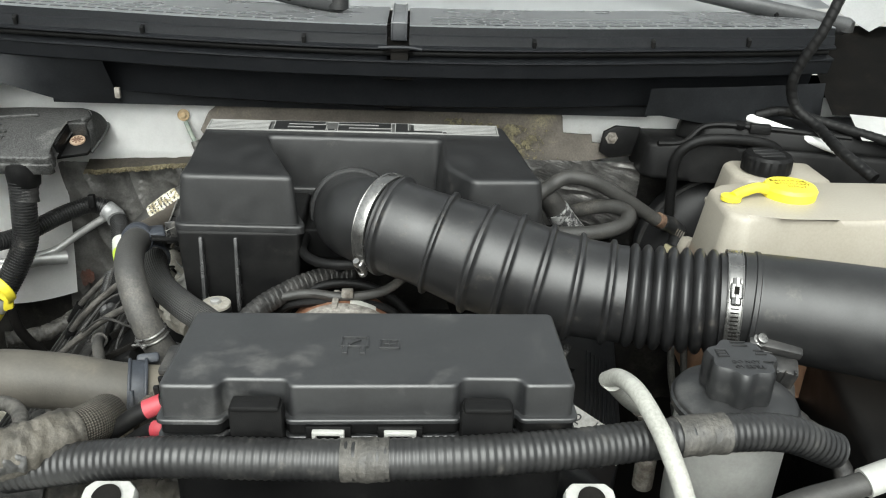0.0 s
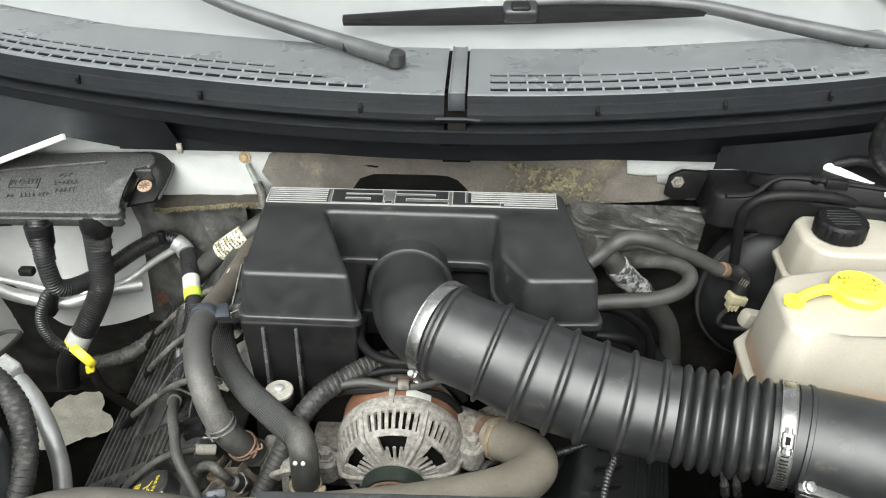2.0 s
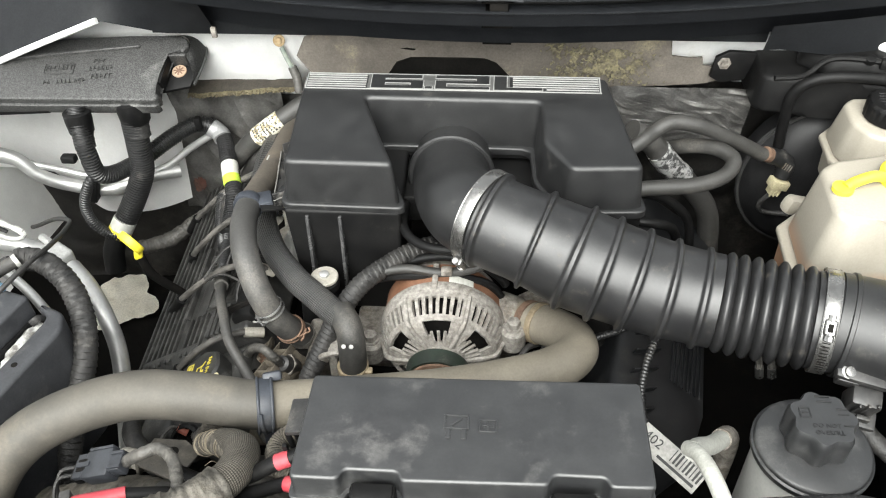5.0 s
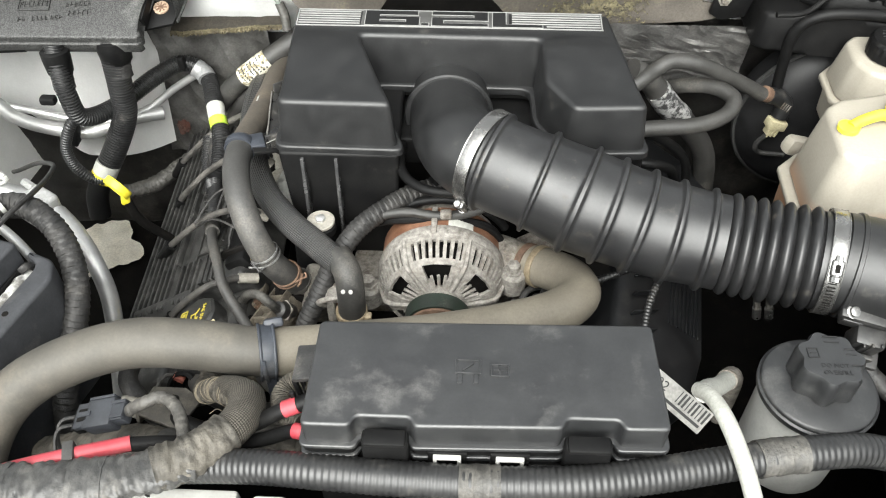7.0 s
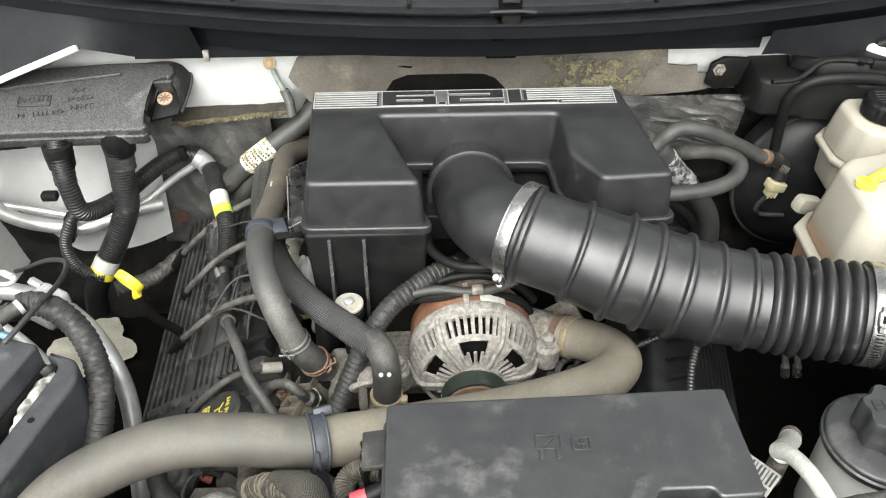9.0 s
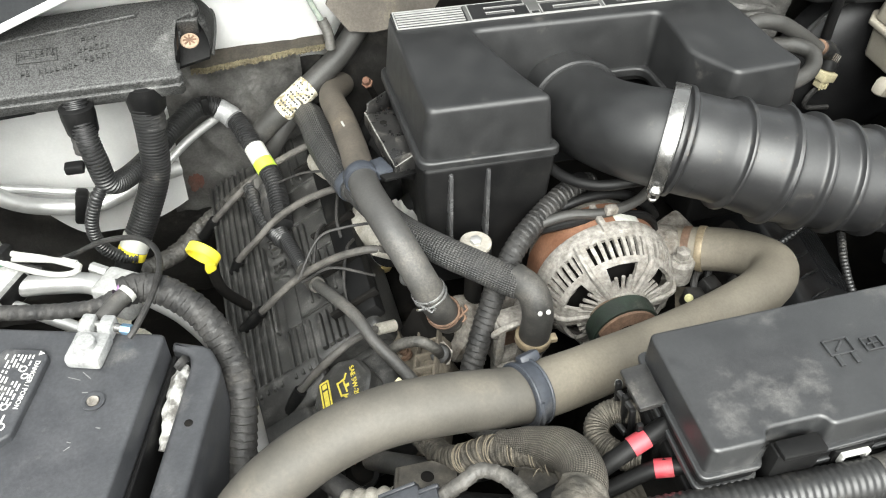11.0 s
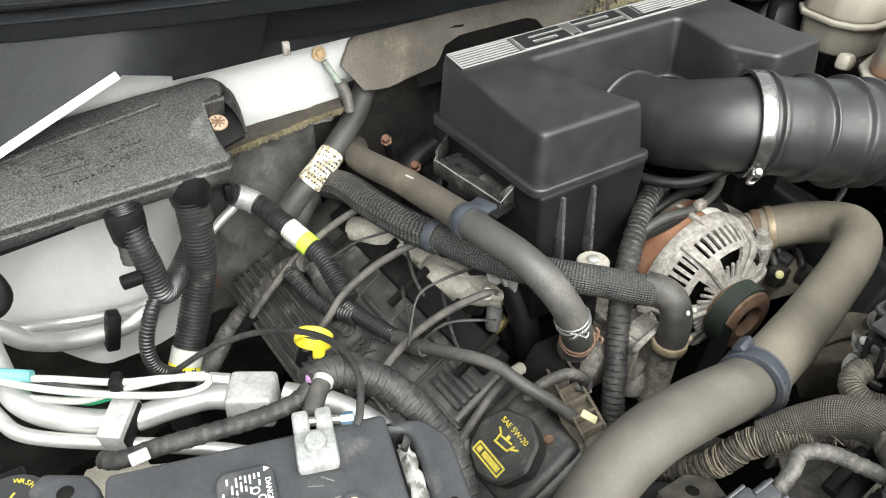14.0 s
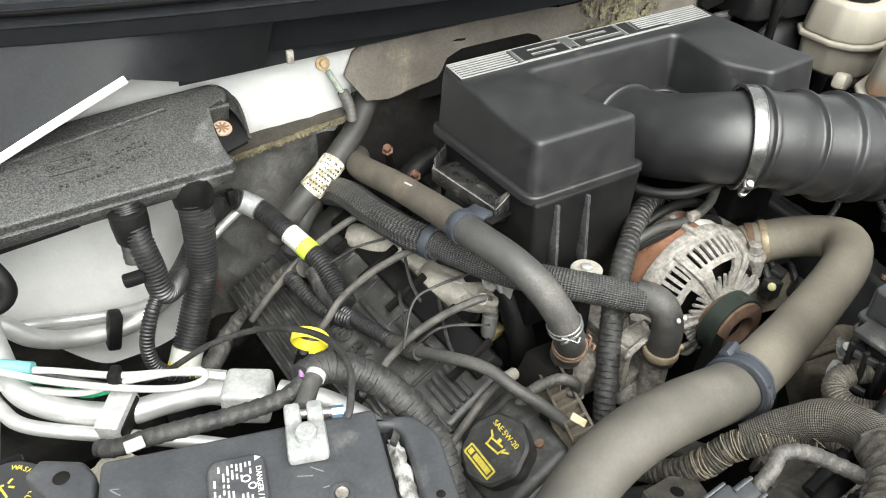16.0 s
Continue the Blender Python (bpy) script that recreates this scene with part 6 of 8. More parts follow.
def on_top(x, y, z=0.0):
    return BT @ V((x, y, 1.066 + z))


BR = BT.to_3x3().to_4x4()
bm = slab(rounded([(-0.035, 0.012), (-0.028, 0.002), (-0.004, 0.002), (0.006, 0.012), (0.006, 0.088), (0.000, 0.095), (-0.030, 0.095), (-0.035, 0.090)], 0.003), 1.064, 1.0735, 0.0028)
bm.transform(BT)
warn = part("warning_plate", bm, lid_grey, bat, "raised black warning plate")
white_ink = surface("white_print", (0.48, 0.48, 0.46), (0.55, 0.55, 0.53), rough=0.6, bump=0)
part("heading", letters("DANGER / POISON", 0.0056, BT @ Matrix.Translation((0.0005, 0.058, 1.0740)) @ turned(0, 0, -90), 0.0002), white_ink, warn, "white printed heading")
part("warning_mark", prism([(-0.0022, -0.002), (0.0022, -0.002), (0.0, 0.0022)], 0, 0.0004, 0, 0, 1, None, BT @ Matrix.Translation((0.0005, 0.0895, 1.0738)) @ turned(0, 0, -90)), white_ink, warn)
bm = bmesh.new()
rng = random.Random(4)
for row in range(9):
    x = -0.0052 - 0.0031 * row
    y = 0.088
    while y > 0.012:
        w = rng.uniform(0.003, 0.010)
        if rng.random() < 0.85 and not (row < 4 and (0.062 < y < 0.076 or 0.030 < y < 0.040)):
            block(on_top(x, y - w / 2, 0.0078), (0.0014, w * 0.8, 0.0004), 0, BR, bm)
        y -= w + 0.0014
for x, y, r in ((-0.0085, 0.073, 0.0032), (-0.0045, 0.066, 0.0030), (-0.0085, 0.036, 0.0032), (-0.004, 0.018, 0.0036)):
    lathe([(r - 0.0010, 0), (r, 0.0001), (r, 0.0004), (r - 0.0010, 0.0005)], on_top(x, y, 0.0076), (0, 0, 1), 16, bm, ring=True)
part("small_print", bm, white_ink, warn, "rows of small white print")
bm = bmesh.new()
for row in range(9):
    x = -0.0515 - 0.0031 * row
    y = 0.054
    while y > -0.012:
        w = rng.uniform(0.003, 0.009)
        block(on_top(x, y - w / 2, 0.0004), (0.0021, w * 0.86, 0.0004), 0, BR, bm)
        y -= w + 0.0010
scuff_mat = surface("pale_scuff", (0.10, 0.10, 0.10), (0.16, 0.16, 0.158), rough=0.7, bump=0.2)
srng = random.Random(8)
for k in range(16):
    cx, cy = srng.choice(((-0.085, 0.085), (-0.080, 0.060), (0.035, 0.060), (0.060, 0.020)))
    part("scuff", block(on_top(cx + srng.uniform(-0.014, 0.014), cy + srng.uniform(-0.016, 0.016), 0.0001), (srng.uniform(0.003, 0.012), srng.uniform(0.0004, 0.0011), 0.0004), 0, BR @ turned(0, 0, srng.uniform(-60, 60))), scuff_mat, top)
part("label_print", bm, white_ink, top, "block of small white print")
part("vent_ring", lathe([(0.0052, 0), (0.0088, 0.0005), (0.0092, 0.0020), (0.0080, 0.0024), (0.0056, 0.0016), (0.0052, 0.0)], on_top(0.0546, 0.0489, -0.0002), (0, 0, 1), 28, ring=True), lid_grey, top)
part("vent_screw", lathe([(0.0020, 0.0004), (0.0046, 0.0006), (0.0046, 0.0022), (0.0030, 0.0014), (0.0010, 0.0010)], on_top(0.0546, 0.0489, 0), (0, 0, 1), 20), cast, top)

term = thing("battery_terminal", "white-corroded metal clamp on the battery post", "terminal", (-0.522, 0.69, 1.066))
TT = Matrix.Translation((-0.522, 0.690, 1.066)) @ turned(0, 0, -18)
TR = TT.to_3x3().to_4x4()
oxide = surface("white_oxide_lead", (0.21, 0.213, 0.21), (0.30, 0.303, 0.30), rough=0.6, metal=0.2, scale=80, fine=500, bump=0.4, dust=(0.4, 0.38, 0.34), dusty=0.15)
bm = block(TT @ V((0, -0.004, 0.007)), (0.034, 0.036, 0.014), 0.004, TR)
for dx in (-0.0095, 0.0095):
    block(TT @ V((dx, 0.022, 0.010)), (0.014, 0.020, 0.016), 0.003, TR, bm)
part("clamp", bm, oxide, term)
part("post", lathe([(0.0090, 0), (0.0095, 0.004), (0.0088, 0.020), (0.0075, 0.0212)], TT @ V((0, -0.004, 0)), (0, 0, 1), 24), oxide, term)
part("bolt", sweep([TT @ V((-0.004, 0.024, 0.011)), TT @ V((0.030, 0.020, 0.011))], 0.0042, 0.004, 10), steel, term)
part("bolt_end", sweep([TT @ V((0.024, 0.0205, 0.011)), TT @ V((0.034, 0.0195, 0.011))], 0.0052, 0.004, 6), surface("blue_zinc", (0.18, 0.30, 0.42), rough=0.35, metal=0.8, bump=0.1), term, "blue zinc bolt end")
part("boot", sweep([TT @ V((0, 0.030, 0.010)), TT @ V((0.008, 0.052, 0.012)), TT @ V((0.016, 0.066, 0.014))], 0.0085, 0.004, 14), hose_grey, term)
part("boot_band", sweep([TT @ V((0.0135, 0.061, 0.013)), TT @ V((0.016, 0.066, 0.014))], 0.0092, 0.003, 16), white_plastic, term, "white band")
term.scale = (0.88, 0.88, 0.95)

tray = thing("battery_tray", "black plastic battery tray with a raised hollow rim", "tray", (-0.5, 0.6, 0.85))
bm = slab(rounded([(0.112, -0.17), (0.140, -0.17), (0.140, 0.106), (0.124, 0.130), (0.090, 0.134), (0.090, 0.126), (0.108, 0.120), (0.112, 0.108)], 0.008), 0.86, 1.042, 0.005)
bm.transform(BT)
part("side_wall", bm, lid_grey, tray)
part("inner_wall", prism([(0.0935, -0.17), (0.0975, -0.17), (0.0975, 0.118), (0.0935, 0.118)], 0.86, 1.040, 0.001, 0, 2, None, BT), black_dull, tray)
part("floor", prism([(0.096, -0.17), (0.114, -0.17), (0.114, 0.118), (0.096, 0.118)], 0.97, 0.995, 0.002, 0, 2, None, BT), dark, tray)
foam = surface("white_torn_foam", (0.10, 0.095, 0.088), (0.46, 0.46, 0.44), rough=0.95, scale=70, fine=250, bump=0.8, dust=DUST, dusty=0.2, vary=0.35)
part("torn_foam", sweep([BT @ V((0.1035, 0.112, 1.030)), BT @ V((0.1045, 0.085, 1.034)), BT @ V((0.105, 0.06, 1.030)), BT @ V((0.105, 0.035, 1.020))], lambda u: 0.0068 - 0.003 * abs(u - 0.4), 0.0022, 14, lambda s, a, i: 1 + 0.45 * noise.noise(V((math.cos(a) * 2, math.sin(a) * 2, s * 140)))), foam, tray, "torn white foam strip")
part("foam_shred", sweep([BT @ V((0.104, 0.118, 1.036)), BT @ V((0.106, 0.110, 1.044)), BT @ V((0.102, 0.102, 1.042))], 0.0035, 0.0015, 8, worn(0.8, 3)), tape_mat, tray, "dark torn shred")
part("left_wall", prism([(-0.128, -0.17), (-0.114, -0.17), (-0.114, 0.118), (-0.124, 0.134), (-0.156, 0.144), (-0.166, 0.130), (-0.146, 0.106), (-0.134, 0.092)], 0.90, 1.058, 0.005, 0, 3, None, BT), lid_grey, tray)
part("eye_hole", lathe([(0.005, 0), (0.0062, 0.001), (0.0048, 0.0018)], BT @ V((-0.138, 0.120, 1.0575)), (0, 0, 1), 16), dark, tray)
part("rim_hole", lathe([(0.0030, 0), (0.0036, 0.0008), (0.0026, 0.0012)], BT @ V((0.126, 0.048, 1.0418)), (0, 0, 1), 12), dark, tray)

# washer bottle with a printed cap
wash = thing("washer_bottle", "white washer fluid bottle with a black printed cap", "bottle", (-0.738, 0.735, 0.9))
part("neck", lathe([(0.038, 0.88), (0.041, 0.885), (0.041, 1.030), (0.034, 1.040), (0.034, 1.056)], (-0.729, 0.772, 0), (0, 0, 1), 36), tank, wash)
wcap = part("cap", lathe([(0.034, 1.050), (0.0375, 1.052), (0.0375, 1.070), (0.035, 1.074), (0.010, 1.075)], (-0.729, 0.774, 0), (0, 0, 1), 48), black_lid, wash)
part("filler_ring", lathe([(0.0400, 1.028), (0.0440, 1.029), (0.0440, 1.037), (0.0400, 1.038)], (-0.729, 0.774, 0), (0, 0, 1), 48, ring=True), black_dull, wash)
part("tab", block((-0.722, 0.815, 1.062), (0.026, 0.018, 0.010), 0.003), black_dull, wcap)
WM = Matrix.Translation((-0.729, 0.774, 1.0752))
for i, ch in enumerate("WASHER FLUID"):
    a = radians(62 - 12.5 * i)
    if ch != " ":
        part("letter", letters(ch, 0.0078, WM @ Matrix.Translation((0.0265 * math.cos(a), 0.0265 * math.sin(a), 0)) @ turned(0, 0, math.degrees(a) - 90), 0.0003), yellow_ink, wcap)
bm = bmesh.new()
for x, y, w, h, r in ((-0.012, 0.006, 0.024, 0.002, 0), (-0.012, -0.010, 0.016, 0.002, 0), (-0.022, -0.002, 0.002, 0.018, -15), (-0.002, -0.002, 0.002, 0.018, 15), (-0.012, 0.010, 0.002, 0.010, 0), (0.006, 0.008, 0.006, 0.002, 40), (0.006, 0.0, 0.006, 0.002, -40)):
    block(WM @ V((x, y, 0.0002)), (w, h, 0.0005), 0, turned(0, 0, r), bm)
part("screen_symbol", bm, yellow_ink, wcap, "yellow windscreen symbol")
wash.location, wash.scale = (-0.733, 0.770, 0.8885), (0.78, 0.78, 0.78)

# ---- air conditioning lines beside the battery ----
ac = thing("air_conditioning_line", "bright aluminium pipes joined by a clamp block", "pipe", (-0.62, 0.88, 0.95))
part("large_pipe", sweep([(-0.715, 1.06, 1.030), (-0.713, 1.017, 1.022), (-0.711, 0.978, 1.015), (-0.703, 0.926, 1.005), (-0.674, 0.893, 0.996), (-0.631, 0.868, 0.990), (-0.594, 0.862, 0.990), (-0.557, 0.858, 0.986), (-0.530, 0.840, 0.984)], 0.0112, 0.005, 18), alu, ac)
part("small_pipe", sweep([(-0.745, 0.99, 1.002), (-0.731, 0.960, 1.000), (-0.721, 0.920, 0.998), (-0.704, 0.892, 0.993), (-0.646, 0.856, 0.983), (-0.606, 0.835, 0.975), (-0.55, 0.80, 0.965), (-0.50, 0.76, 0.95)], 0.0066, 0.005, 14), alu, ac)
part("pipe_clip", block((-0.633, 0.862, 0.992), (0.022, 0.044, 0.036), 0.003, turned(10, 0, -38)), pale_alu, ac)
part("clip_lining", block((-0.633, 0.862, 0.990), (0.026, 0.040, 0.028), 0.004, turned(10, 0, -38)), black_dull, ac, "dark rubber lining")
blk = part("joint_block", block((-0.524, 0.840, 0.981), (0.044, 0.040, 0.038), 0.006, turned(0, 0, -32), None, 3), pale_alu, ac, "pale cast joint block")
part("joint_bolt", sweep([(-0.536, 0.862, 0.993), (-0.552, 0.872, 0.995)], 0.0060, 0.003, 6), pale_alu, blk)
part("down_pipe", sweep([(-0.497, 0.832, 0.980), (-0.462, 0.80, 0.975), (-0.432, 0.765, 0.955), (-0.418, 0.74, 0.915), (-0.412, 0.70, 0.86), (-0.41, 0.66, 0.80)], 0.0110, 0.005, 18), alu, ac)
part("service_cap", lathe([(0.010, 0), (0.012, 0.002), (0.012, 0.022), (0.010, 0.026)], (-0.715, 1.03, 1.03), (-0.1, 0.2, 1), 16), black_dull, ac, "black plastic service cap")
ac2 = thing("firewall_pipe", "pale aluminium pipes along the white wheel-house panel", "pipe", (-0.62, 1.11, 0.9))
part("large_pipe", sweep([(-0.80, 1.09, 0.975), (-0.721, 1.10, 0.959), (-0.687, 1.10, 0.924), (-0.651, 1.11, 0.897), (-0.593, 1.12, 0.880), (-0.553, 1.13, 0.886), (-0.515, 1.15, 0.890), (-0.48, 1.17, 0.885)], 0.011, 0.006, 18), alu, ac2)
part("small_pipe", sweep([(-0.75, 1.11, 0.945), (-0.693, 1.11, 0.936), (-0.654, 1.12, 0.918), (-0.611, 1.12, 0.907), (-0.565, 1.13, 0.894), (-0.529, 1.14, 0.897), (-0.495, 1.165, 0.90), (-0.455, 1.182, 0.925), (-0.405, 1.186, 0.957)], 0.0062, 0.006, 14), alu, ac2)
part("rubber_clip", block((-0.604, 1.105, 0.893), (0.016, 0.020, 0.050), 0.004, turned(0, 15, 0)), black_dull, ac2)

# white tail wires tied to the pipe clip
ww = thing("white_wires", "loose bundle of white wires tied with a black tie", "wire", (-0.63, 0.88, 1.02))
for pts in (((-0.760, 0.965, 1.035), (-0.724, 0.941, 1.032), (-0.674, 0.908, 1.032), (-0.625, 0.878, 1.027), (-0.589, 0.866, 1.022), (-0.555, 0.848, 1.020)),
            ((-0.755, 0.958, 1.035), (-0.723, 0.936, 1.035), (-0.677, 0.898, 1.030), (-0.625, 0.866, 1.022), (-0.585, 0.846, 1.018), (-0.562, 0.842, 1.018), (-0.556, 0.850, 1.020), (-0.572, 0.860, 1.022)),
            ((-0.74, 0.95, 1.01), (-0.695, 0.919, 1.010), (-0.656, 0.891, 1.010), (-0.623, 0.875, 1.020), (-0.585, 0.863, 1.022), (-0.558, 0.852, 1.022))):
    part("wire", sweep(pts, 0.0032, 0.005, 8), white_plastic, ww)
part("tie", block((-0.626, 0.876, 1.027), (0.010, 0.016, 0.018), 0.003, turned(0, 0, -30)), black_dull, ww, "black cable tie")
part("teal_end", sweep([(-0.722, 0.943, 1.035), (-0.685, 0.915, 1.035)], 0.0055, 0.005, 10), surface("teal_plastic", (0.10, 0.27, 0.27), rough=0.45, bump=0.05), ww, "teal heat-shrink end")
part("green_wire", sweep([(-0.700, 0.93, 1.015), (-0.67, 0.925, 0.998), (-0.655, 0.90, 0.998), (-0.63, 0.885, 1.005)], 0.0026, 0.005, 6), surface("green_wire", (0.01, 0.16, 0.07), rough=0.5, bump=0), ww, "green wire")
part("dark_wire", sweep([(-0.686, 0.918, 1.030), (-0.663, 0.896, 1.028), (-0.635, 0.880, 1.018), (-0.60, 0.875, 1.0)], 0.0028, 0.005, 6), tape_mat, ww)

# battery cables
bc = thing("battery_cable", "thick black tape-wrapped battery cable", "cable", (-0.43, 0.7, 1.0))
part("wrap", sweep([(-0.500, 0.748, 1.072), (-0.484, 0.753, 1.070), (-0.462, 0.749, 1.063), (-0.436, 0.733, 1.044), (-0.418, 0.706, 1.018), (-0.412, 0.674, 0.990), (-0.420, 0.640, 0.950), (-0.43, 0.60, 0.90), (-0.435, 0.58, 0.84)], 0.0136, 0.0014, 20, taped(0.12, 0.0075, 5)), tape_mat, bc)
part("lead", sweep([(-0.655, 0.785, 1.045), (-0.644, 0.772, 1.052), (-0.620, 0.764, 1.058), (-0.583, 0.753, 1.062), (-0.548, 0.745, 1.064), (-0.518, 0.739, 1.070), (-0.502, 0.741, 1.076)], 0.0070, 0.0016, 14, taped(0.14, 0.009, 8)), tape_mat, bc)
part("lead_tag", block((-0.632, 0.755, 1.066), (0.014, 0.010, 0.004), 0.001), white_plastic, bc, "white tag")
part("purple_wire", sweep([(-0.501, 0.747, 1.074), (-0.496, 0.754, 1.079), (-0.486, 0.755, 1.079)], 0.003, 0.003, 8), surface("purple_wire", (0.22, 0.12, 0.24), rough=0.5, bump=0), bc, "purple wire")
thin = tagged(part("sense_wire", sweep([(-0.60, 0.925, 0.965), (-0.578, 0.910, 0.982), (-0.538, 0.895, 1.008), (-0.500, 0.868, 1.030), (-0.475, 0.818, 1.058), (-0.465, 0.768, 1.078), (-0.470, 0.722, 1.088), (-0.484, 0.694, 1.082), (-0.490, 0.688, 1.078)], 0.0030, 0.005, 8), tape_mat), "thin black wire looping to the battery terminal", "wire")

# dipstick
dip = thing("dipstick", "yellow plastic dipstick handle on its tube", "dipstick", (-0.439, 0.893, 0.93))
part("handle", lathe([(0.0165, -0.0055), (0.0180, -0.0060), (0.0194, -0.0045), (0.0194, 0.0045), (0.0180, 0.0060), (0.0165, 0.0055)], (-0.441, 0.891, 0.972), (0.45, 0.6, 0.3), 32, ring=True), yellow, dip)
part("grip", block((-0.437, 0.892, 0.949), (0.012, 0.010, 0.014), 0.003, turned(0, 10, 20)), yellow, dip)
part("tube", sweep([(-0.436, 0.893, 0.946), (-0.430, 0.90, 0.90), (-0.40, 0.93, 0.82), (-0.38, 0.95, 0.74)], 0.0065, 0.006, 10), dark, dip)
# taped harness behind the dipstick
tagged(part("taped_harness", sweep([(-0.556, 1.080, 0.782), (-0.507, 1.110, 0.778), (-0.467, 1.140, 0.793), (-0.430, 1.145, 0.818), (-0.400, 1.140, 0.848), (-0.378, 1.120, 0.878), (-0.366, 1.092, 0.900)], 0.0125, 0.0012, 22, wrinkled(0.16, 0.011, 11)), tape_dirty), "dusty grey taped harness behind the dipstick", "harness")

# ---- firewall corner on the brake side ----
boost = thing("brake_booster", "large black round brake booster", "brake booster", (0.58, 1.15, 0.93))
part("shell", lathe([(0.05, -0.03), (0.09, -0.028), (0.118, -0.014), (0.130, 0.0), (0.134, 0.006), (0.134, 0.016), (0.128, 0.05), (0.10, 0.06)], (0.578, 1.135, 0.925), (0, 1, 0), 64), surface("black_enamel", (0.009, 0.009, 0.0095), rough=0.5, spec=0.25, bump=0.05, fine=300), boost)
part("rim", lathe([(0.128, 0), (0.136, 0.001), (0.137, 0.006), (0.128, 0.008)], (0.578, 1.137, 0.925), (0, 1, 0), 64, ring=True), surface("worn_black_edge", (0.035, 0.035, 0.035), rough=0.45, metal=0.2, bump=0.1), boost)
part("master_cylinder", lathe([(0.028, 0), (0.030, 0.02), (0.026, 0.03), (0.026, 0.11), (0.02, 0.115)], (0.590, 1.11, 0.985), (0, -1, 0), 24), cast, boost)

# brake fluid reservoir
bf = thing("brake_fluid_reservoir", "cream plastic brake fluid reservoir with a ribbed black cap", "reservoir", (0.59, 1.05, 1.0))
BFP = [(0.522, 1.030), (0.536, 1.000), (0.562, 0.985), (0.66, 0.985), (0.675, 1.01), (0.675, 1.09), (0.66, 1.105), (0.545, 1.105), (0.525, 1.085)]
part("tank", prism(BFP, 1.044, 1.102, 0.014, 0.010, 4), tank, bf)
part("seam", prism(inset(BFP, -0.006), 1.036, 1.045, 0.003, 0), tank, bf)
part("lower_tank", prism(inset(BFP, 0.006), 0.985, 1.037, 0.006, -0.003, 3), tank, bf)
part("neck", lathe([(0.026, 1.095), (0.028, 1.097), (0.028, 1.106)], (0.583, 1.045, 0), (0, 0, 1), 32), tank, bf)
part("cap", lathe([(0.030, 1.102), (0.034, 1.104), (0.034, 1.124), (0.031, 1.128), (0.012, 1.129)], (0.583, 1.045, 0), (0, 0, 1), 80, wave=lambda a, h: 1.0 + (0.02 * (1 if math.sin(20 * a) > 0 else 0) if h < 1.125 else 0)), black_dull, bf)
bm = bmesh.new()
for i in range(6):
    block((0.583, 1.028 + i * 0.0068, 1.1292), (0.044 - 0.004 * abs(i - 2.5), 0.0025, 0.0012), 0.0004, bm=bm)
part("cap_print", bm, black_satin, bf)

# coolant reservoir: the coolant shows through the plastic up to its level
tank_level = surface("tank_plastic_with_coolant", (0.275, 0.252, 0.208), (0.32, 0.296, 0.25), rough=0.38, scale=8, fine=200, bump=0.04, speckle=0.06)
nt = tank_level.node_tree
shader = nt.nodes["Principled BSDF"]
plain = shader.inputs["Base Color"].links[0].from_socket
where, split, level, tint = (nt.nodes.new(n) for n in ("ShaderNodeTexCoord", "ShaderNodeSeparateXYZ", "ShaderNodeMapRange", "ShaderNodeMix"))
tint.data_type = "RGBA"
level.inputs["From Min"].default_value, level.inputs["From Max"].default_value = 0.112, 0.084
nt.links.new(where.outputs["Object"], split.inputs[0])
nt.links.new(split.outputs["Z"], level.inputs["Value"])
nt.links.new(level.outputs["Result"], tint.inputs["Factor"])
nt.links.new(plain, tint.inputs["A"])
tint.inputs["B"].default_value = (0.30, 0.165, 0.095, 1)
nt.links.new(tint.outputs["Result"], shader.inputs["Base Color"])
cool = thing("coolant_reservoir", "translucent cream plastic coolant tank with a yellow cap", "reservoir", (0.56, 0.84, 0.95))
TANK = [(0.424, 0.800), (0.450, 0.776), (0.50, 0.784), (0.56, 0.776), (0.74, 0.780), (0.77, 0.80), (0.77, 0.92), (0.75, 0.94), (0.52, 0.935), (0.455, 0.918), (0.43, 0.895)]
part("tank_upper", prism(TANK, 1.030, 1.132, 0.030, 0.014, 6), tank_level, cool, "cream plastic, orange coolant showing through low down")
part("seam", prism(inset(TANK, -0.010), 1.022, 1.031, 0.003, 0), tank, cool)
part("tank_lower", prism(TANK, 0.90, 1.023, 0.01, -0.004, 3), tank_full, cool, "cream plastic tinted by orange coolant")
part("side_ear", block((0.462, 0.955, 1.020), (0.040, 0.022, 0.026), 0.008, turned(0, 20, 15)), tank, cool)
capc = part("cap", lathe([(0.027, 1.130), (0.031, 1.132), (0.032, 1.142), (0.029, 1.146), (0.010, 1.147)], (0.534, 0.866, 0), (0, 0, 1), 40), yellow, cool, "yellow plastic cap")
part("cap_tether", sweep([(0.506, 0.862, 1.140), (0.490, 0.858, 1.144), (0.470, 0.852, 1.140), (0.458, 0.846, 1.136)], 0.0065, 0.004, 10, lambda s, a, i: 1.0), yellow, capc)
part("tether_end", lathe([(0.007, 0), (0.012, 0.001), (0.012, 0.006), (0.007, 0.007)], (0.455, 0.845, 1.132), (0, 0, 1), 20), yellow, capc)
dark_yellow = surface("dark_yellow_print", (0.13, 0.095, 0.008), rough=0.5, bump=0)
for i, word in enumerate(("RADIATOR", "COOLANT", "ONLY")):
    part("cap_letters", letters(word, 0.0088, Matrix.Translation((0.534 + 0.002 * i, 0.876 - 0.0095 * i, 1.1468)) @ turned(0, 0, -6), 0.0004), dark_yellow, capc)
part("sticker", block((0.485, 0.7745, 1.052), (0.020, 0.0015, 0.012), 0.0003, turned(0, 0, 8)), paper, cool, "small pale sticker")

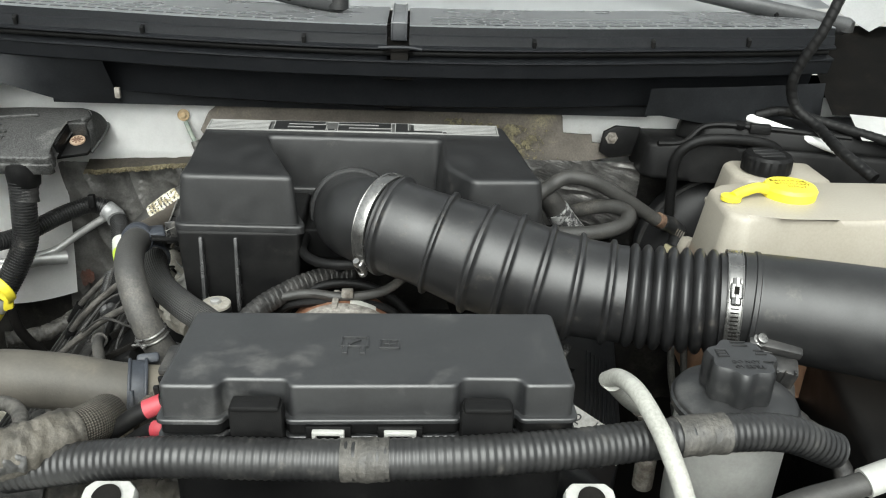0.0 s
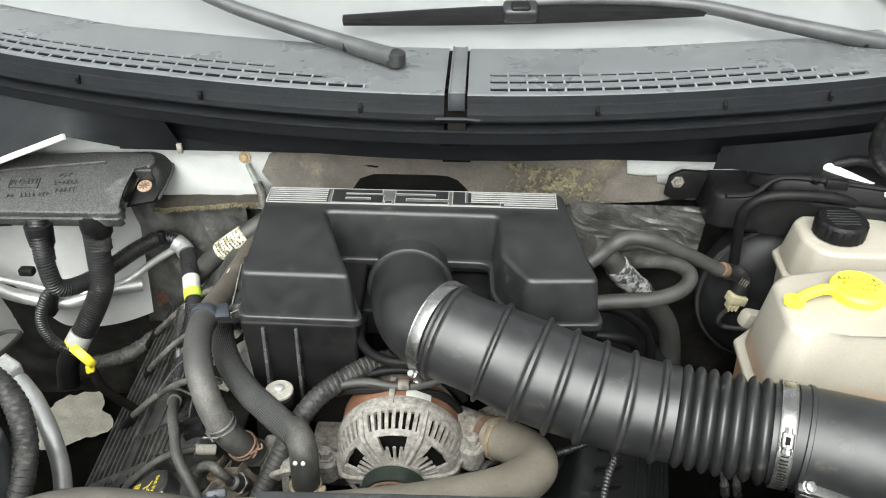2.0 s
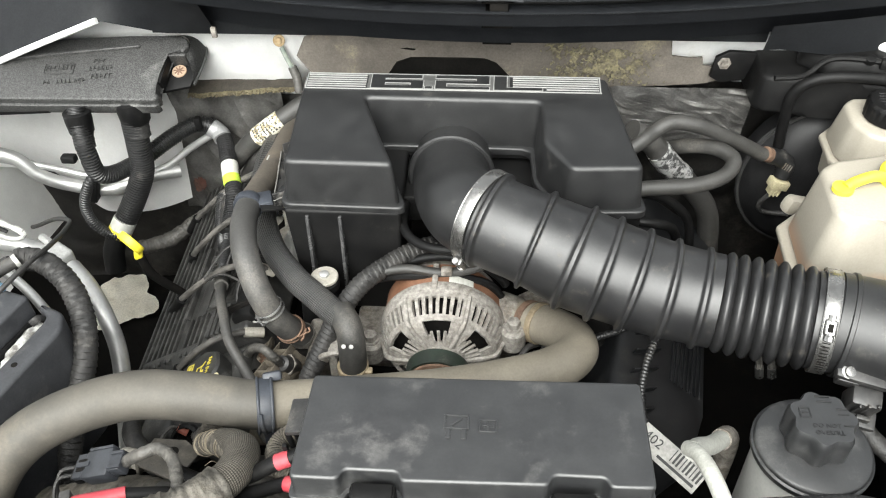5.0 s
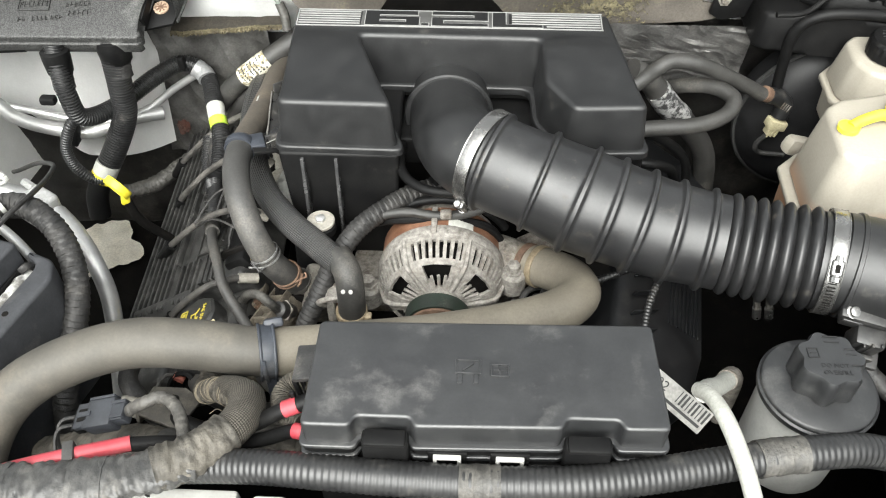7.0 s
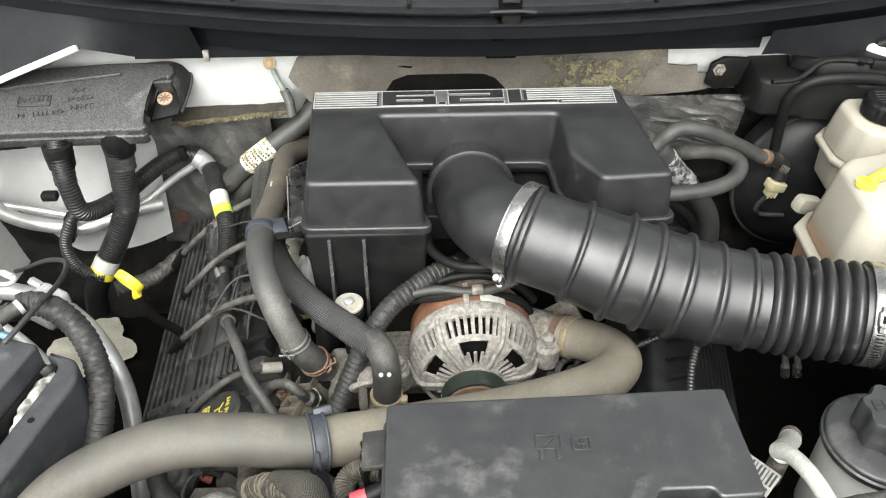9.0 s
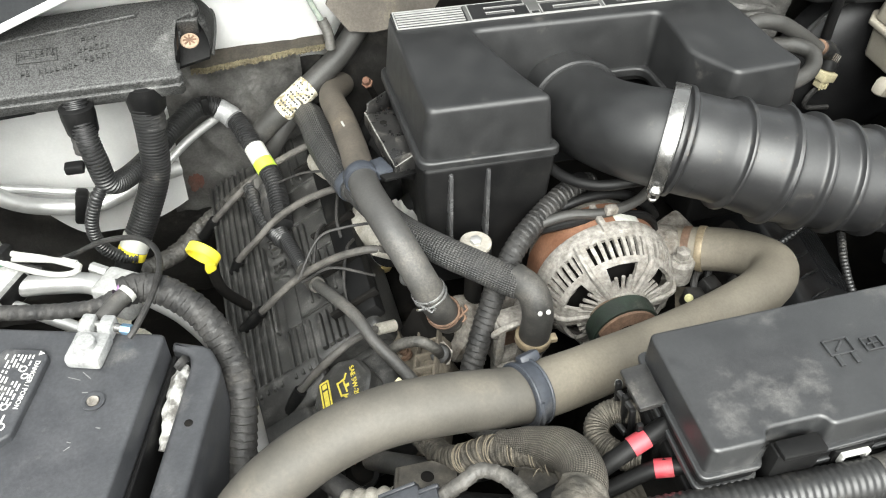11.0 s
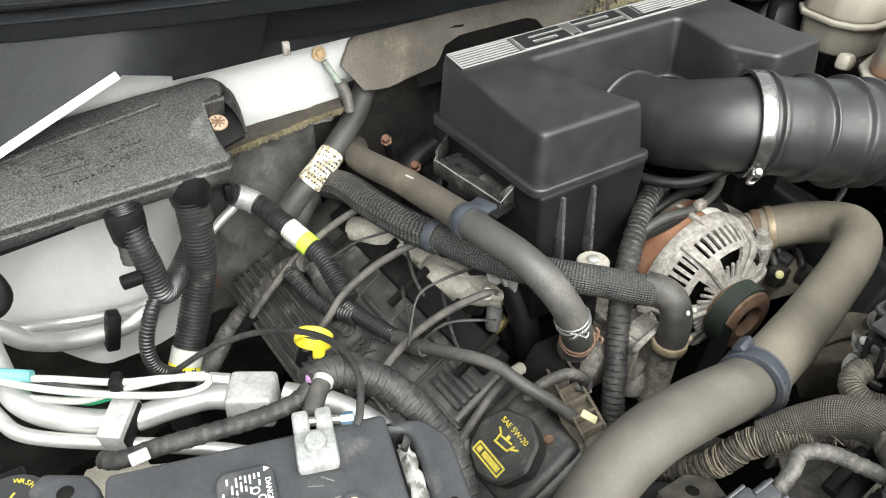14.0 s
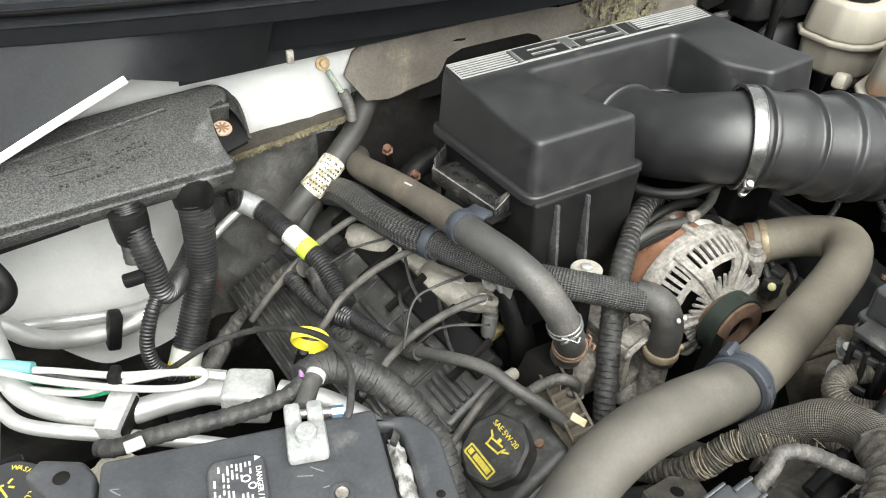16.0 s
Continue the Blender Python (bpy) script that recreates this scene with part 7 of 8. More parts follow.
# power steering canister
ps = thing("power_steering_reservoir", "pale plastic fluid canister with a black knobbed cap", "reservoir", (0.363, 0.55, 0.93))
part("can", lathe([(0.046, 0.93), (0.048, 0.935), (0.0495, 1.045), (0.049, 1.050)], (0.367, 0.550, 0), (0, 0, 1), 48), white_plastic, ps)
part("collar", lathe([(0.0505, 1.046), (0.0550, 1.048), (0.0555, 1.054), (0.0535, 1.0555), (0.0535, 1.0575), (0.0525, 1.0595), (0.0505, 1.0605), (0.034, 1.065)], (0.367, 0.550, 0), (0, 0, 1), 64), black_lid, ps)
cap = part("cap", lathe([(0.024, 1.062), (0.028, 1.064), (0.0295, 1.068), (0.0295, 1.094), (0.0275, 1.0985), (0.015, 1.0992)], (0.366, 0.552, 0), (0, 0, 1), 70, wave=lambda a, h: 1 + 0.085 * math.cos(7 * a)), black_lid, ps)
part("cap_letters", letters("DO NOT", 0.0062, Matrix.Translation((0.366, 0.543, 1.0993)), 0.0004), black_satin, cap)
part("cap_letters", letters("OVERFILL", 0.0062, Matrix.Translation((0.367, 0.5355, 1.0993)), 0.0004), black_satin, cap)
bm = bmesh.new()
for x, y, w, h in ((-0.016, 0.010, 0.010, 0.0012), (-0.016, 0.0, 0.010, 0.0012), (-0.0205, 0.005, 0.0012, 0.010), (-0.0115, 0.005, 0.0012, 0.010), (-0.016, 0.005, 0.006, 0.0012), (0.004, 0.024, 0.014, 0.0012), (0.004, 0.018, 0.014, 0.0012), (0.018, 0.010, 0.010, 0.0012), (0.018, 0.004, 0.010, 0.0012), (0.020, -0.008, 0.010, 0.0012)):
    block((0.366 + x, 0.552 + y, 1.0994), (w, h, 0.0012), 0.0003, None, bm)
part("cap_symbol", bm, black_satin, cap)

# air meter wiring
mw = thing("sensor_harness", "tape-wrapped sensor harness beside the canister", "harness", (0.47, 0.61, 1.0))
part("wrap", sweep([(0.442, 0.622, 1.018), (0.448, 0.612, 1.005), (0.465, 0.600, 0.992), (0.490, 0.582, 0.975), (0.505, 0.56, 0.94), (0.51, 0.54, 0.89)], 0.0095, 0.0025, 14, taped(0.12, 0.012, 2)), tape_mat, mw)

# wiring cover on the brake side with its lug
rc = thing("wiring_cover", "black plastic wiring cover bolted to the firewall", "cover", (0.5, 1.15, 1.08))
part("lug", prism([(0.378, -0.02), (0.395, -0.030), (0.43, -0.024), (0.44, 0.02), (0.40, 0.022), (0.382, 0.012)], 0, 0.008, 0.002, 0, 2, None, Matrix.Translation((-0.006, 1.181, 1.104)) @ turned(90)), black_dull, rc)
part("lug_bolt", lathe([(0.010, 0), (0.010, 0.002), (0.006, 0.003), (0.006, 0.007), (0.004, 0.008)], (0.389, 1.174, 1.107), (0, -1, 0.1), 6), cast, rc, "grey steel bolt")
part("body", prism([(0.425, 1.125), (0.44, 1.112), (0.50, 1.105), (0.56, 1.098), (0.80, 1.05), (0.86, 1.20), (0.44, 1.215), (0.425, 1.20)], 1.062, 1.118, 0.010, 0.006, 3), black_dull, rc)
part("raised_top", prism([(0.480, 1.155), (0.515, 1.118), (0.565, 1.108), (0.80, 1.06), (0.86, 1.20), (0.50, 1.21)], 1.116, 1.146, 0.008, 0.008, 3), black_dull, rc)
part("ridge", sweep([(0.445, 1.115, 1.118), (0.485, 1.118, 1.121), (0.520, 1.122, 1.146), (0.60, 1.108, 1.147), (0.72, 1.085, 1.142)], 0.004, 0.006, 8), black_dull, rc)
part("clip", block((0.592, 1.108, 1.146), (0.030, 0.012, 0.014), 0.002, turned(0, 0, -10)), black_dull, rc)
part("knob", lathe([(0.007, 0), (0.008, 0.002), (0.008, 0.008), (0.005, 0.009)], (0.565, 1.118, 1.144), (0, -0.3, 1), 14), black_dull, rc)
vh = thing("vacuum_hose", "black rubber vacuum hose arching to the booster", "hose", (0.5, 1.12, 1.05))
part("hose", sweep([(0.650, 1.115, 1.085), (0.634, 1.105, 1.108), (0.600, 1.098, 1.126), (0.545, 1.095, 1.133), (0.497, 1.098, 1.127), (0.472, 1.103, 1.100), (0.473, 1.108, 1.050), (0.478, 1.112, 1.005)], 0.0078, 0.005, 14), black_dull, vh)

# hoses right of the intake cover
ha = thing("evaporator_hose", "grey rubber hose from the cover to a valve", "hose", (0.35, 1.06, 1.05))
part("hose", sweep([(0.245, 1.02, 1.060), (0.262, 1.028, 1.070), (0.277, 1.040, 1.075), (0.302, 1.050, 1.084), (0.345, 1.055, 1.074), (0.406, 1.075, 1.036), (0.452, 1.092, 1.003)], 0.0105, 0.005, 18, worn(0.03)), hose_grey, ha)
part("collar", sweep([(0.455, 1.094, 1.004), (0.466, 1.099, 0.997)], 0.0113, 0.003, 16), rust, ha)
valve = part("valve", sweep([(0.464, 1.098, 0.998), (0.482, 1.104, 0.990), (0.494, 1.104, 0.978), (0.492, 1.100, 0.958)], 0.0125, 0.004, 16), black_satin, ha)
beige = surface("beige_connector", (0.36, 0.32, 0.2), (0.42, 0.38, 0.25), rough=0.5, bump=0.05)
vplug = part("valve_plug", block((0.488, 1.094, 0.950), (0.028, 0.020, 0.015), 0.002, turned(0, 15, 10)), beige, ha, "beige connector")
part("plug_step", block((0.484, 1.093, 0.938), (0.017, 0.015, 0.013), 0.0015, turned(0, 15, 10)), beige, vplug)
for k in range(3):
    part("plug_rib", block((0.4785 + 0.0055 * k, 1.0855, 0.936), (0.0016, 0.002, 0.010), 0, turned(0, 15, 10)), beige, vplug)
for k in range(4):
    part("printed_bar", block((0.487 + 0.0035 * k, 1.0905, 0.985 - 0.002 * k), (0.0016, 0.0010, 0.011), 0, turned(0, 20, 10)), cast, valve)
part("plug_wire", sweep([(0.485, 1.094, 0.935), (0.47, 1.095, 0.91), (0.48, 1.10, 0.89), (0.52, 1.10, 0.885)], 0.004, 0.005, 8), tape_mat, ha)
hb = thing("return_hose", "grey rubber hose looping beside the cover", "hose", (0.32, 1.0, 1.0))
part("hose", sweep([(0.226, 0.965, 1.022), (0.264, 0.975, 1.026), (0.332, 0.985, 1.026), (0.374, 1.003, 1.030), (0.390, 1.030, 1.038), (0.368, 1.058, 1.038), (0.33, 1.085, 1.020), (0.30, 1.11, 0.99)], 0.0108, 0.005, 16), hose_grey, hb)
hc = thing("foil_wrapped_hose", "black hose in torn silver foil wrap", "hose", (0.32, 1.06, 0.95))
part("hose", sweep([(0.245, 1.04, 1.075), (0.275, 1.05, 1.052), (0.305, 1.06, 1.012), (0.345, 1.07, 0.966), (0.388, 1.08, 0.903), (0.405, 1.08, 0.82)], 0.0165, 0.005, 18), hose_grey, hc)
part("foil_wrap", sweep([(0.290, 1.055, 1.033), (0.312, 1.062, 1.003), (0.336, 1.068, 0.977)], 0.0182, 0.003, 20, lambda s, a, i: 1 + 0.05 * noise.noise(V((math.cos(a) * 3, math.sin(a) * 3, s * 150)))), surface("torn_foil", (0.62, 0.62, 0.61), (0.08, 0.08, 0.08), rough=0.35, metal=0.6, scale=90, bump=0.5, vary=0.1), hc, "torn silver foil")
for pts in (((0.24, 1.0, 1.0), (0.30, 1.02, 0.975), (0.345, 1.03, 0.93), (0.36, 1.03, 0.87)), ((0.23, 0.95, 0.99), (0.28, 0.95, 0.985), (0.31, 0.97, 0.96), (0.33, 1.0, 0.91))):
    tagged(part("small_hose", sweep(pts, 0.007, 0.005, 10), black_dull), "thin black hose below the intake cover", "hose", "small hoses")

# cable along the brake-side fender
cc = thing("hood_cable", "black taped cable hanging by the cowl end", "cable", (0.66, 1.12, 1.2))
part("cable", sweep([(0.70, 1.12, 1.42), (0.672, 1.11, 1.35), (0.652, 1.105, 1.29), (0.630, 1.115, 1.225), (0.640, 1.115, 1.180), (0.668, 1.085, 1.156), (0.675, 1.02, 1.140), (0.70, 0.97, 1.12)], 0.0078, 0.0012, 14, taped(0.10, 0.012, 3)), black_dull, cc)
part("second_cable", sweep([(0.60, 1.15, 1.155), (0.64, 1.14, 1.165), (0.70, 1.10, 1.155), (0.80, 1.02, 1.14)], 0.0075, 0.0012, 14, taped(0.10, 0.012, 6)), black_dull, cc)

# painted fender edges and black cowl ends on both sides
def fender_edge(pts, r):
    return sweep(pts, r, 0.02, 10, lambda s, a, i: 1.0)


tagged(part("fender_edge", fender_edge([(-0.520, 1.134, 1.180), (-0.655, 1.13, 1.128), (-0.80, 1.12, 1.07), (-0.9, 1.11, 1.03)], 0.0046), white_paint), "white painted fender edge beside the cowl", "fender", kind="structure")
tagged(part("fender_edge", fender_edge([(0.562, 1.173, 1.156), (0.605, 1.140, 1.148), (0.660, 1.100, 1.136), (0.70, 1.07, 1.126)], 0.0068), white_paint), "white painted fender edge beside the cowl", "fender", kind="structure")


def cowl_end(side):
    def f(u, v):
        x = -0.36 - 0.62 * u if side < 0 else 0.42 + 0.30 * u
        y0, z0 = 1.062 + bow(x), 1.203 - 0.02 * max(0, abs(x - 0.05) - 0.4)
        if side < 0:
            k = min(1, max(0, (-0.44 - x) / 0.08))
            low = V((x, 1.170 - 0.036 * k - 0.05 * max(0, -0.52 - x), 1.143 + 0.037 * k - 0.393 * max(0, -0.52 - x)))
            return V((x, y0, z0 + 0.02)).lerp(low, v)
        drop = 0.045 + 0.05 * max(0, u - 0.08)
        return V((x, y0 - 0.012 * v + 0.03 * v * (1 - u), z0 - drop * v))
    return sheet(24, 6, f, 0.003)


for side in (-1, 1):
    part("cowl_end", cowl_end(side), low_mat, cowl)
part("spring_clip", block((-0.345, 1.120, 1.172), (0.008, 0.006, 0.016), 0.0015), cast, cowl, "dull metal spring clip")

# ---- front harness and connectors ----
hn = thing("front_harness", "dusty brown wiring harness in a woven sleeve under the radiator hose", "harness", (-0.2, 0.53, 1.0))
string_mat = surface("dusty_string_wrap", (0.040, 0.036, 0.030), (0.105, 0.094, 0.076), rough=0.8, spec=0.3, scale=120, fine=420, bump=0.9, dust=DUST, dusty=0.3, dust_scale=40, weave=("tape", 1, 0.0024))
mesh_sleeve = surface("brown_mesh_sleeve", (0.052, 0.047, 0.039), (0.082, 0.074, 0.061), rough=0.75, spec=0.35, scale=30, fine=700, bump=0.5, dust=DUST, dusty=0.25, dust_scale=25, weave=("braid", 26, 0.0036))
dusty_tape = surface("brown_dusty_tape", (0.030, 0.028, 0.024), (0.090, 0.081, 0.066), rough=0.58, spec=0.4, scale=45, fine=420, bump=0.7, dust=DUST, dusty=0.4, dust_scale=28)
pale_string = surface("pale_string", (0.13, 0.11, 0.08), (0.22, 0.19, 0.14), rough=0.9, bump=0)
WRAP = [V(p) for p in ((-0.262, 0.650, 0.930), (-0.250, 0.607, 0.953), (-0.244, 0.576, 0.975), (-0.231, 0.557, 1.000), (-0.217, 0.549, 1.018), (-0.203, 0.538, 1.030), (-0.183, 0.523, 1.042), (-0.168, 0.505, 1.052), (-0.168, 0.478, 1.060))]
part("wrap", sweep(WRAP, 0.0118, 0.0010, 22, lambda s, a, i: 1 + 0.05 * math.sin(s * 2600 + a) + 0.07 * noise.noise(V((math.cos(a) * 1.5, math.sin(a) * 1.5, s * 90)))), string_mat, hn)
part("mesh_sleeve", sweep([(-0.206, 0.546, 1.029), (-0.192, 0.536, 1.040), (-0.179, 0.525, 1.049), (-0.171, 0.513, 1.060), (-0.165, 0.495, 1.071), (-0.168, 0.473, 1.079), (-0.182, 0.452, 1.084)], lambda u: 0.0105 + 0.0065 * min(1.0, u * 2.2), 0.002, 30, lambda s, a, i: 1 + 0.05 * noise.noise(V((math.cos(a), math.sin(a), s * 45)))), mesh_sleeve, hn, "brown woven mesh sleeve")
part("sleeve_tape", sweep([(-0.174, 0.463, 1.082), (-0.184, 0.450, 1.085), (-0.202, 0.434, 1.087), (-0.224, 0.423, 1.088)], 0.0185, 0.0012, 30, wrinkled(0.12, 0.010, 7)), dusty_tape, hn)
rng = random.Random(21)
run_of = smooth_path(WRAP, 0.001)[0]
for k in range(16):
    # single turns of pale string round the wrap
    i = int(len(run_of) * (0.42 + 0.36 * rng.random()))
    way = (run_of[i + 1] - run_of[i]).normalized() + V((rng.uniform(-0.25, 0.25), rng.uniform(-0.25, 0.25), 0))
    part("string", wire_hoop(run_of[i], way, 0.0124, 0.0005, 20), pale_string, hn)
for k in range(7):
    # loose broken strands
    p = V((-0.172, 0.500, 1.048)) + V((rng.uniform(-0.02, 0.012), rng.uniform(-0.012, 0.012), rng.uniform(-0.002, 0.006)))
    d = V((rng.uniform(-1, 1), rng.uniform(-1, 0.3), rng.uniform(0.1, 1))).normalized()
    e = V((rng.uniform(-1, 1), rng.uniform(-1, 1), rng.uniform(-1, 0))).normalized()
    part("strand", sweep([p, p + d * 0.010 + V((0, -0.004, 0.004)), p + d * 0.018 + e * 0.006 + V((0, -0.008, 0.002))], 0.0004, 0.003, 5), pale_string, hn)
def scrap(at, size, seed):
    """A small torn curl of tape."""
    return sheet(8, 8, lambda u, v: V(at) + V((size * (u - 0.5), -0.006 * v - 0.003 * math.sin(u * 7 + seed), -size * 0.7 * v * (0.6 + 0.4 * math.sin(u * 9 + seed * 2)))), 0.0006)


lm = thing("radiator_loom", "flat black taped loom along the radiator", "harness", (-0.3, 0.43, 1.06))
loom_tape = surface("creased_black_tape", (0.022, 0.022, 0.0216), (0.066, 0.064, 0.060), rough=0.42, spec=0.55, scale=70, fine=420, bump=0.5, dust=DUST, dusty=0.3, dust_scale=35)
bm = sweep([(-0.196, 0.436, 1.087), (-0.223, 0.423, 1.088), (-0.250, 0.415, 1.088), (-0.278, 0.410, 1.087), (-0.305, 0.407, 1.087), (-0.346, 0.403, 1.086), (-0.40, 0.398, 1.085), (-0.47, 0.390, 1.085)], 0.0195, 0.0012, 40, wrinkled(0.15, 0.020, 2))
for v in bm.verts:
    v.co.z = 1.087 + (v.co.z - 1.087) * 0.55
part("loom", bm, loom_tape, lm)
for k, (a, b) in enumerate((((-0.262, 0.4125, 1.0875), (-0.290, 0.4085, 1.087)), ((-0.340, 0.4035, 1.086), (-0.362, 0.4015, 1.0857)), ((-0.415, 0.3965, 1.085), (-0.432, 0.3945, 1.085)))):
    bm = sweep([a, V(a).lerp(V(b), 0.5), b], 0.0215, 0.0012, 40, wrinkled(0.10, 0.05, 3.0 + k))
    for v in bm.verts:
        v.co.z = 1.087 + (v.co.z - 1.087) * 0.55
    part("tape_band", bm, loom_tape, lm)
for k, p in enumerate(((-0.256, 0.402, 1.082), (-0.308, 0.390, 1.082), (-0.232, 0.412, 1.081))):
    part("torn_flap", scrap(p, 0.012, k), loom_tape, lm)
red = thing("power_cable", "black power cable in a red sleeve", "cable", (-0.27, 0.46, 1.07))
part("cable", sweep([(-0.094, 0.462, 1.086), (-0.116, 0.469, 1.079), (-0.150, 0.471, 1.058), (-0.190, 0.468, 1.053), (-0.225, 0.462, 1.064), (-0.262, 0.452, 1.075)], 0.0066, 0.004, 14), black_dull, red)
part("sleeve", sweep([(-0.257, 0.4535, 1.075), (-0.303, 0.437, 1.080), (-0.345, 0.425, 1.078), (-0.40, 0.41, 1.070)], 0.0070, 0.004, 14), red_plastic, red, "red plastic sleeve")
part("sleeve_clip", block((-0.303, 0.437, 1.083), (0.010, 0.020, 0.012), 0.002, turned(0, 0, 18)), hose_slate, red)
part("red_tape", sweep([(-0.103, 0.465, 1.0835), (-0.115, 0.469, 1.0795)], 0.0072, 0.003, 14), red_plastic, red, "red tape band")
red2 = thing("power_cable", "black power cable with a red tape band", "cable", (-0.14, 0.49, 1.08))
part("cable", sweep([(-0.096, 0.494, 1.096), (-0.130, 0.486, 1.083), (-0.155, 0.483, 1.066), (-0.185, 0.480, 1.053), (-0.215, 0.478, 1.040)], 0.0072, 0.004, 14), black_dull, red2)
part("red_tape", sweep([(-0.114, 0.4895, 1.0895), (-0.127, 0.487, 1.0845)], 0.0078, 0.003, 14), red_plastic, red2, "red tape band")
part("taped_end", sweep([(-0.098, 0.520, 1.072), (-0.118, 0.530, 1.068), (-0.133, 0.527, 1.062), (-0.138, 0.512, 1.060), (-0.128, 0.494, 1.062), (-0.115, 0.486, 1.064)], 0.0100, 0.0010, 18, lambda s, a, i: 1 + 0.05 * math.sin(s * 2400 + a)), string_mat, red2, "string-wrapped dusty tail")
cn = thing("wiring_connector", "grey plastic wiring connector on a taped lead", "connector", (-0.31, 0.495, 1.04))
CM = turned(10, -24, -4)
grey_plug = surface("blue_grey_plastic", (0.018, 0.0195, 0.023), (0.034, 0.0365, 0.042), rough=0.42, bump=0.1, dust=DUST, dusty=0.15)
CP = Matrix.Translation((-0.298, 0.490, 1.058)) @ CM


def plug_block(name, at, size, mat, bevel=0.0015, label=""):
    return part(name, block(CP @ V(at), size, bevel, CM), mat, cn, label)


plug_block("shell", (0, 0, 0), (0.034, 0.028, 0.018), grey_plug, 0.003)
plug_block("socket", (0.022, 0, 0.001), (0.016, 0.020, 0.014), grey_plug, 0.002)
for dy in (-0.007, 0.007):
    plug_block("socket_rib", (0.024, dy, 0.008), (0.016, 0.003, 0.004), grey_plug, 0.0008)
plug_block("latch_frame", (-0.018, 0, 0.005), (0.020, 0.024, 0.006), grey_plug, 0.001)
plug_block("latch_slot", (-0.018, 0, 0.0075), (0.012, 0.012, 0.003), dark, 0.0005)
plug_block("latch", (-0.016, 0, 0.009), (0.016, 0.005, 0.003), grey_plug, 0.0008)
plug_block("side_rail", (0.0, 0.015, 0.004), (0.030, 0.003, 0.010), grey_plug, 0.001)
plug_block("tail", (-0.030, 0, -0.002), (0.010, 0.022, 0.012), black_dull, 0.002)
part("lead", sweep([CP @ V((0.029, 0, 0.001)), (-0.255, 0.491, 1.081), (-0.240, 0.496, 1.083), (-0.224, 0.486, 1.083), (-0.213, 0.466, 1.082), (-0.208, 0.452, 1.083), (-0.196, 0.442, 1.086)], 0.0058, 0.0014, 12, taped(0.14, 0.008, 1)), tape_dirty, cn)
for k, dy in enumerate((-0.004, 0.004)):
    part("thin_lead", sweep([CP @ V((-0.034, dy, 0)), CP @ V((-0.048, dy - 0.006, 0.006)), CP @ V((-0.056, dy - 0.022, -0.006)), CP @ V((-0.058, dy - 0.035, -0.03))], 0.0019, 0.004, 6), tape_mat, cn)

dusty_steel = surface("dusty_dark_steel", (0.040, 0.037, 0.033), (0.085, 0.077, 0.064), rough=0.55, spec=0.5, scale=60, fine=420, bump=0.5, dust=DUST, dusty=0.35, dust_scale=35)
fb = thing("front_bracket", "dusty dark steel bracket with a bolt hole", "bracket", (-0.265, 0.548, 0.97))
FBM = Matrix.Translation((-0.268, 0.545, 0.992)) @ turned(-8, 6, -14)
part("plate", prism([(-0.026, -0.022), (0.022, -0.026), (0.026, 0.016), (0.004, 0.024), (-0.026, 0.014)], -0.002, 0.002, 0.0008, 0, 2, None, FBM), dusty_steel, fb)
part("flange", prism([(-0.027, -0.022), (-0.023, -0.022), (-0.023, 0.014), (-0.027, 0.014)], -0.018, 0.002, 0.0008, 0, 2, None, FBM), dusty_steel, fb)
part("hole", lathe([(0.0045, 0), (0.0058, 0.0005), (0.004, 0.0012)], FBM @ V((0.0, 0.006, 0.0018)), FBM.to_3x3() @ V((0, 0, 1)), 16), dark, fb)
tp = thing("taped_pipe", "large pipe wrapped in dusty black tape", "pipe", (-0.28, 0.5, 0.98))
part("pipe", sweep([(-0.41, 0.520, 0.92), (-0.345, 0.510, 0.952), (-0.313, 0.508, 0.967), (-0.279, 0.502, 0.977), (-0.240, 0.490, 0.986), (-0.200, 0.491, 0.990), (-0.157, 0.492, 0.988), (-0.06, 0.49, 0.965)], 0.0225, 0.0016, 30, wrinkled(0.11, 0.024, 13)), dusty_tape, tp)
part("split_sleeve", sweep([(-0.262, 0.497, 0.982), (-0.240, 0.490, 0.987), (-0.212, 0.491, 0.990)], 0.0250, 0.002, 28, worn(0.05, 2)), loom_tape, tp, "black split sleeve")
part("crimp", sweep([(-0.336, 0.567, 0.952), (-0.316, 0.558, 0.963), (-0.294, 0.549, 0.973)], 0.0100, 0.002, 18, lambda s, a, i: 1 + 0.12 * math.sin(s * 520)), rail_cast, tp, "ribbed aluminium crimp")
part("rubber_hose", sweep([(-0.297, 0.550, 0.972), (-0.275, 0.540, 0.979), (-0.245, 0.522, 0.99), (-0.20, 0.51, 0.985)], 0.0102, 0.004, 16), black_dull, tp)
bp = thing("support_plate", "dusty brown steel plate beside the taped pipe", "plate", (-0.17, 0.505, 0.99))
BPM = Matrix.Translation((-0.170, 0.508, 1.000)) @ turned(6, 4, -22)
part("plate", prism([(-0.034, -0.020), (0.030, -0.022), (0.036, 0.010), (0.016, 0.022), (-0.030, 0.018)], -0.002, 0.002, 0.001, 0, 2, None, BPM), dusty_steel, bp)
part("fold", prism([(-0.034, 0.014), (0.018, 0.018), (0.018, 0.022), (-0.034, 0.019)], -0.016, 0.006, 0.001, 0, 2, None, BPM), dusty_steel, bp)
part("stud", lathe([(0.0060, 0), (0.0066, 0.002), (0.0040, 0.003), (0.0040, 0.010), (0.003, 0.011)], BPM @ V((0.012, 0.0, 0.002)), BPM.to_3x3() @ V((0, 0, 1)), 6), rail_cast, bp)
